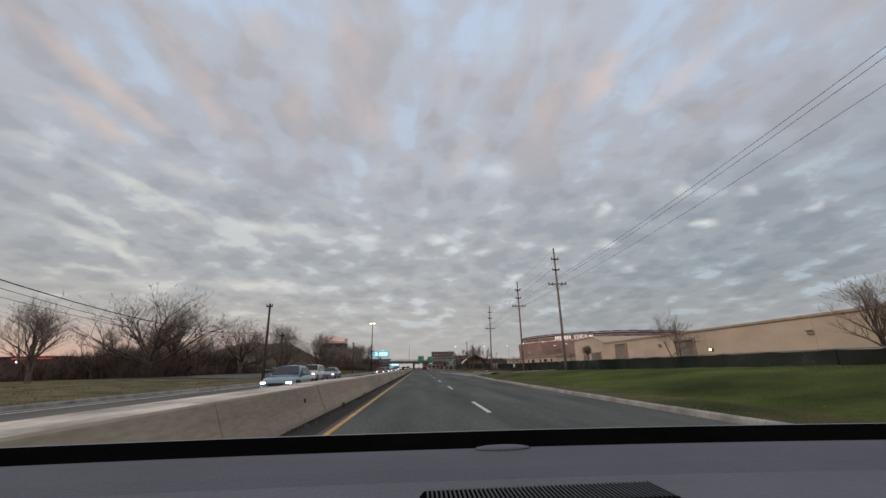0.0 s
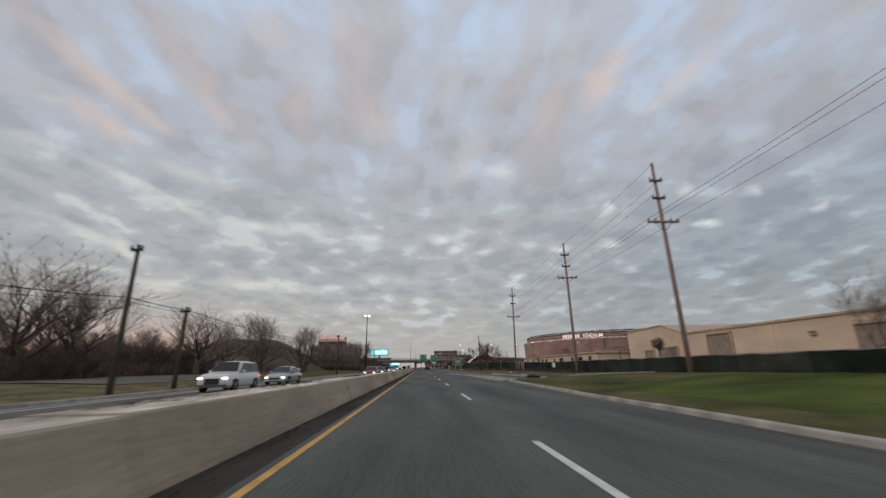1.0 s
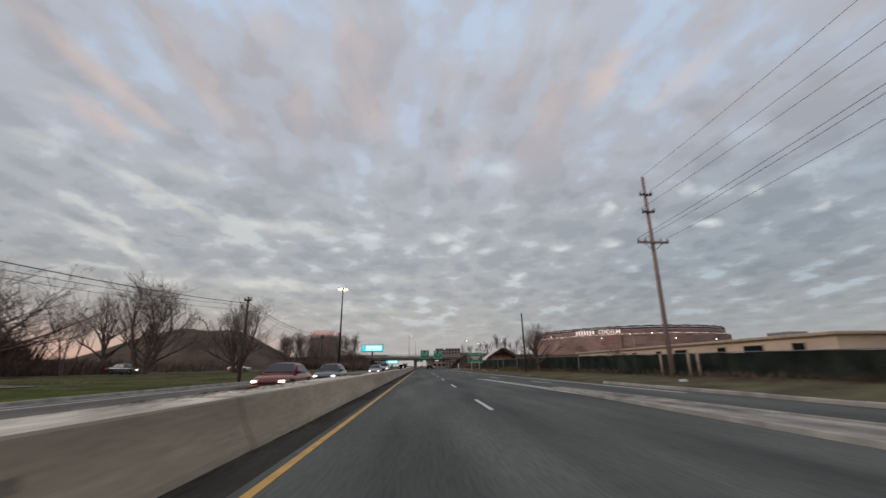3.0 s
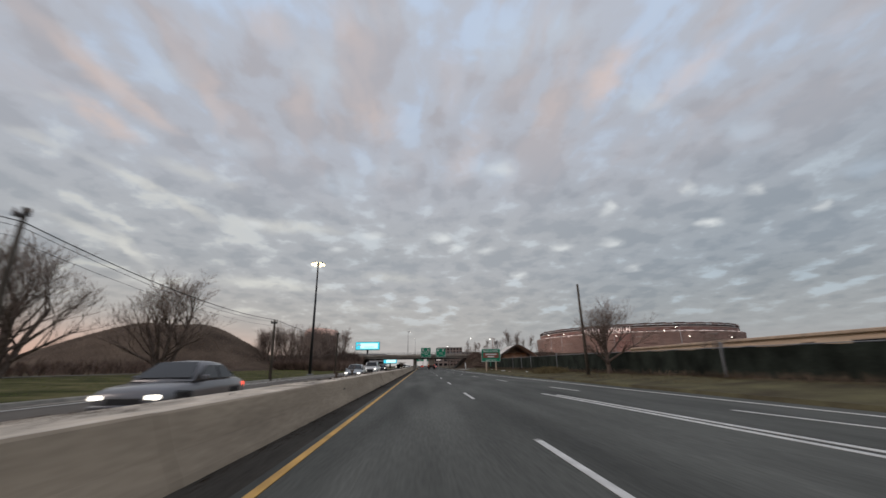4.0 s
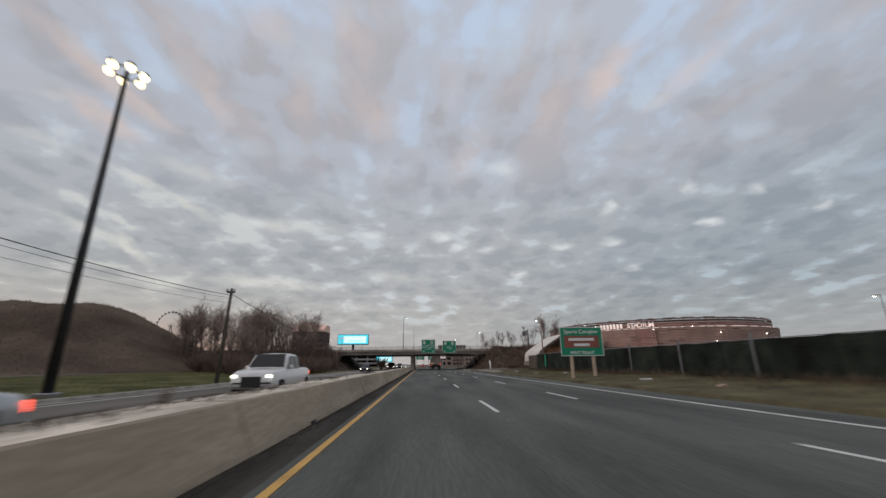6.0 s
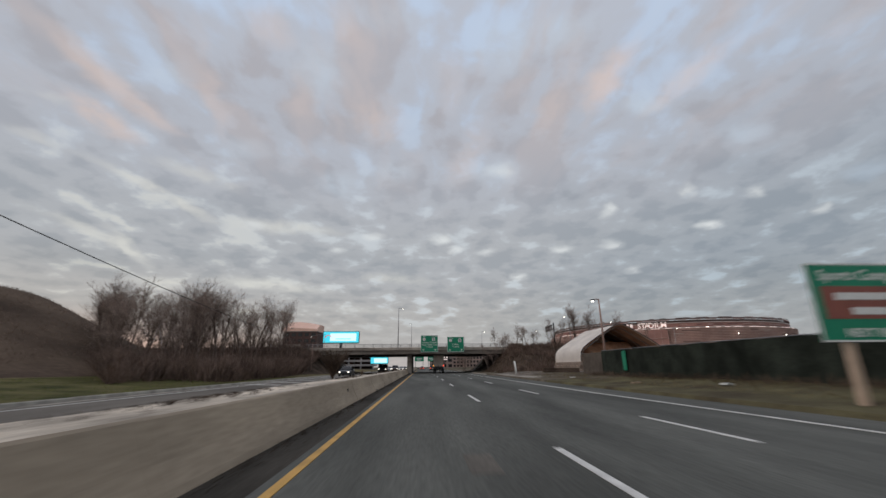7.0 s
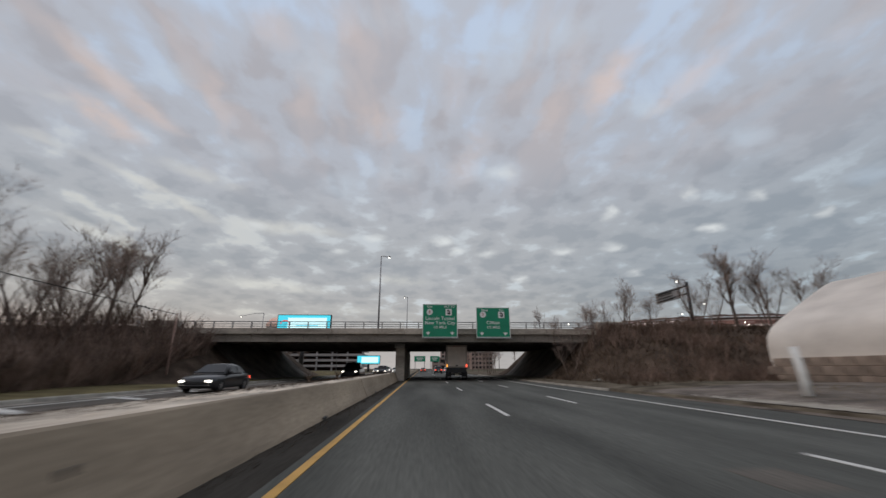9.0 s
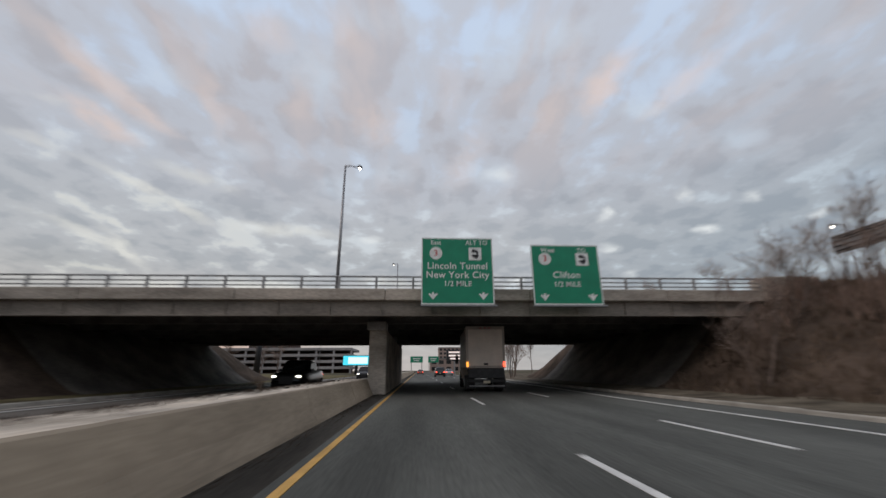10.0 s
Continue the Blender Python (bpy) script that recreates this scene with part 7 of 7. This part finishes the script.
            glass("side_window", q if s > 0 else q[::-1])
        part("mirror", boxed(s * (W + 0.02) - 0.09, s * (W + 0.02) + 0.09, y0 + 0.35, y0 + 0.48, belt - 0.02, belt + 0.13, 0.03), P, t)
        hl = part("headlight", boxed(s * W * 0.7 - 0.14, s * W * 0.7 + 0.14, -h - 0.015, -h + 0.2, hood - 0.33, hood - 0.22, 0.03), HEAD_GLOW if lights and facing < 0 else METAL_GREY, t, "lit headlight" if lights and facing < 0 else "")
        part("taillight", boxed(s * W * 0.72 - 0.14, s * W * 0.72 + 0.14, h - 0.14, h + 0.02, belt - 0.32, belt - 0.14, 0.02), TAIL_GLOW, t, "red tail light")
        for sy in (-h + 0.9, h - 0.95):
            wheel_parts(t, s * (W - 0.1), sy, 0.33 if kind == "sedan" else 0.37)
            part("wheel_arch", boxed(s * (W - 0.13) - 0.14, s * (W - 0.13) + 0.135, sy - 0.42, sy + 0.42, gnd + 0.02, 0.74, 0.08), BLACK_PLASTIC, t)
    part("grille", boxed(-0.42, 0.42, -h - 0.012, -h + 0.1, 0.42, hood - 0.28, 0.02), BLACK_PLASTIC, t)
    part("front_bumper", boxed(-W * 0.86, W * 0.86, -h - 0.03, -h + 0.15, gnd + 0.1, 0.42, 0.04), BLACK_PLASTIC if kind != "sedan" else P, t)
    part("rear_bumper", boxed(-W * 0.86, W * 0.86, h - 0.15, h + 0.04, gnd + 0.14, 0.5, 0.04), BLACK_PLASTIC if kind != "sedan" else P, t)
    part("number_plate", boxed(-0.16, 0.16, h + 0.03, h + 0.045, 0.56, 0.72), PLATE, t, "blank plate")
    if kind == "pickup":
        bed = part("cargo_bed", boxed(-W * 0.82, W * 0.82, -h + 3.8, h - 0.12, belt + 0.02, belt + 0.06, 0.01), BLACK_PLASTIC, t)
    return t


ONCOMING = [(-7.3, 24.8, "sedan", "blue", "blue-grey sedan with lit headlights in the oncoming lanes"), (-11.6, 47.0, "suv", "white", "white sport utility car in the outer oncoming lane"), (-11.6, 57.0, "sedan", "silver", "silver sedan with lit headlights in the outer oncoming lane"),
            (-7.3, 83.5, "sedan", "red", "dark red sedan with lit headlights in the oncoming lanes"),
            (-7.1, 94.0, "sedan", "grey", "dark grey sedan with lit headlights in the oncoming lanes"), (-7.2, 127.0, "sedan", "silver", "silver car with lit headlights beside the barrier"),
            (-11.6, 207.6, "sedan", "dark", "black sedan with lit headlights passing before the overpass"), (-7.3, 143.0, "pickup", "white", "white pickup truck with lit headlights in the oncoming lanes"), (-8.2, 232.5, "pickup", "dark", "black pickup truck with lit headlights under the overpass"), (-7.6, 262.0, "suv", "dark", "black car with lit headlights beyond the overpass"),
            (-11.0, 285.0, "sedan", "silver", "silver sedan with lit headlights beyond the overpass"), (-7.6, 300.0, "sedan", "white", "white sedan with lit headlights far down the road"),
            (-11.2, 318.0, "suv", "white", "white car with lit headlights far down the road"), (-7.6, 336.0, "sedan", "grey", "grey sedan with lit headlights far down the road")]
for x, y, kind, colour, label in ONCOMING:
    car(x, y, kind, colour, label)
car(3.6, 283.0, "suv", "dark", "black sport utility car ahead in the same direction", facing=1)
car(0.2, 330.0, "sedan", "red", "red sedan far ahead with lit tail lights", facing=1)
car(6.9, 305.0, "sedan", "silver", "silver sedan far ahead with lit tail lights", facing=1)
car(-40.8, 156.7, "sedan", "white", "white sedan parked on the street beyond the trees", lights=False, z=0.57, turn=90)
car(-41.0, 121.0, "sedan", "grey", "dark sedan with lit headlights on the street beyond the trees", z=0.57, turn=80)


def box_truck(x, y):
    """A delivery truck seen from behind; local +y is ahead."""
    t = thing("box_truck", pose(x, y, 0, 0, 0, -3), "white box truck with dark chassis and lit tail lights", "truck")
    w, z0, z1, L = 1.08, 1.3, 3.52, 6.4
    body = part("cargo_box", boxed(-w, w, 0.03, L, z0, z1, 0.03), TRUCK_WHITE, t)
    bm = bmesh.new()
    box(bm, -w - 0.01, -w + 0.12, -0.02, 0.06, z0 - 0.04, z1 + 0.01)
    box(bm, w - 0.12, w + 0.01, -0.02, 0.06, z0 - 0.04, z1 + 0.01)
    box(bm, -w + 0.12, w - 0.12, -0.02, 0.06, z1 - 0.16, z1 + 0.01)
    box(bm, -w + 0.12, w - 0.12, -0.02, 0.06, z0 - 0.04, z0 + 0.08)
    part("rear_frame", bm, TRUCK_TRIM, body)
    door = part("roll_door", boxed(-w + 0.12, w - 0.12, -0.005, 0.035, z0 + 0.08, z1 - 0.16), TRUCK_WHITE, body)
    for k in range(7):
        z = z0 + 0.1 + k * 0.275
        part("door_panel", boxed(-w + 0.13, w - 0.13, -0.014, -0.003, z, z + 0.245, 0.006), TRUCK_WHITE, door)
    part("door_latch", boxed(-0.12, 0.12, -0.05, -0.014, z0 + 0.12, z0 + 0.22, 0.01), METAL_DARK, door)
    for xx in (-0.25, 0.0, 0.25):
        part("marker_lamp", boxed(xx - 0.06, xx + 0.06, -0.035, -0.02, z1 - 0.11, z1 - 0.06), SIGN_RED, body)
    # chassis, bumper and mud flaps
    bm = bmesh.new()
    box(bm, -0.5, -0.38, 0.1, 7.6, 0.8, 1.29)
    box(bm, 0.38, 0.5, 0.1, 7.6, 0.8, 1.29)
    box(bm, -1.0, 1.0, 0.1, 0.25, 0.85, 1.29)
    part("chassis", bm, BLACK_PLASTIC, t)
    part("lift_gate", boxed(-1.0, 1.0, -0.12, 0.06, 0.72, 1.25, 0.03), METAL_DARK, t)
    part("rear_bumper", boxed(-1.04, 1.04, -0.2, -0.05, 0.5, 0.68, 0.02), BLACK_PLASTIC, t)
    part("step", boxed(-0.95, 0.95, -0.26, -0.1, 0.3, 0.36, 0.01), METAL_GREY, t)
    part("number_plate", boxed(-0.18, 0.18, -0.225, -0.205, 0.46, 0.6), PLATE, t, "blank plate")
    for s in (-1, 1):
        part("mud_flap", boxed(s * 0.85 - 0.27, s * 0.85 + 0.27, 0.5, 0.53, 0.18, 0.85), BLACK_PLASTIC, t)
        part("taillight", boxed(s * (w - 0.06) - 0.06, s * (w - 0.06) + 0.06, -0.06, 0.02, z0 + 0.02, z0 + 0.3, 0.02), TAIL_GLOW if s > 0 else AMBER_GLOW, t, "lit tail light")
        wheel_parts(t, s * 0.98, 1.6, 0.44, 0.26)
        wheel_parts(t, s * 0.7, 1.6, 0.44, 0.24)
        wheel_parts(t, s * 1.0, 7.1, 0.44, 0.26)
    # cab
    prof = [(6.55, 0.6), (6.55, 2.55), (7.5, 2.62), (8.0, 1.75), (8.55, 1.55), (8.6, 0.55)]
    part("cab", loft(bmesh.new(), [[(xx, yy, z) for yy, z in prof] for xx in (-1.05, 1.05)]), TRUCK_WHITE, t)
    for s in (-1, 1):
        part("mirror", boxed(s * 1.3 - 0.1, s * 1.3 + 0.1, 7.6, 7.68, 1.7, 2.2, 0.02), BLACK_PLASTIC, t)
    return t


box_truck(3.35, 227.2)


# ---------------------------------------------------------------- the filming car at its starting place
def own_car():
    eye = Vector((0.0, 0.441, 1.191))
    t = thing("filming_car", pose(eye.x, eye.y, 0), "grey dashboard and low dark bonnet of a car on the road", "car")
    # low body and wheels are made up, added to carry the dashboard
    body = bmesh.new()
    rings = []
    for sy, w, zt in ((-1.2, 0.88, 0.62), (0.0, 0.92, 0.66), (0.75, 0.92, 0.7), (1.2, 0.9, 0.66), (1.8, 0.84, 0.58), (2.05, 0.7, 0.46)):
        rings.append([(-w * 0.92, sy, 0.22), (-w, sy, 0.35), (-w, sy, zt - 0.08), (-w * 0.85, sy, zt), (0, sy, zt + 0.03), (w * 0.85, sy, zt), (w, sy, zt - 0.08), (w, sy, 0.35), (w * 0.92, sy, 0.22)])
    part("body", loft(body, rings), PAINTS["dark"], t, smooth=True)
    for s in (-1, 1):
        for sy in (1.3, -0.75):
            wheel_parts(t, s * 0.82, sy, 0.31)
    # dashboard: a stepped pad that ends in a black defroster trough; heights are given below the eye
    e = eye.z

    def slab(name, rows, material, label="", bow=0.07):
        """rows: (distance ahead, drop below the eye) from near to far; the ends bow back towards the driver."""
        bm = bmesh.new()
        rings = []
        for i in range(25):
            u = -1 + i / 12
            ring = [(u * 0.9, d - bow * u * u, e - dm) for d, dm in rows]
            ring += [(u * 0.9, rows[-1][0] - bow * u * u, e - rows[-1][1] - 0.08), (u * 0.9, rows[0][0] - bow * u * u, e - rows[0][1] - 0.12)]
            rings.append(ring)
        loft(bm, rings)
        return part(name, bm, material, t, label)

    slab("dashboard_pad", [(0.30, 0.112), (0.40, 0.1065), (0.422, 0.1035), (0.431, 0.1055)], DASH_LIGHT, "pale grey dashboard pad")
    slab("dashboard_top", [(0.434, 0.108), (0.47, 0.1035), (0.53, 0.0995), (0.553, 0.0992), (0.558, 0.102)], DASH_GREY, "darker grey dashboard top")
    slab("defroster_trough", [(0.56, 0.104), (0.585, 0.0975), (0.61, 0.0905), (0.622, 0.0893), (0.63, 0.095)], BLACK_MATT, "black cowl at the foot of the windscreen")
    # pale strip modelled in place of the reflection at the cowl's far edge
    slab("edge_reflection", [(0.632, 0.0915), (0.637, 0.0905), (0.64, 0.095)], METAL_GREY, "thin pale strip for the reflection along the cowl edge")
    g = part("speaker_grille", boxed(0.0, 0.212, 0.345, 0.396, e - 0.118, e - 0.1028, 0.004), BLACK_MATT, t, "black slatted speaker grille")
    for k in range(53):
        xx = 0.006 + k * 0.0038
        part("slat", boxed(xx, xx + 0.0016, 0.349, 0.392, e - 0.1032, e - 0.1015), METAL_DARK, g)
    bm = bmesh.new()
    bmesh.ops.create_uvsphere(bm, u_segments=16, v_segments=8, radius=1.0)
    for v in bm.verts:
        v.co = Vector((v.co.x * 0.036, v.co.y * 0.012, v.co.z * 0.0038))
    s = part("light_sensor", bm, DASH_LIGHT, t, "small domed light sensor", smooth=True)
    s.matrix_basis = pose(0.104, 0.545, e - 0.0985)
    part("steering_column", boxed(-0.5, 0.5, 0.3, 0.6, 0.6, e - 0.2, 0.03), BLACK_PLASTIC, t)
    return t


own_car()
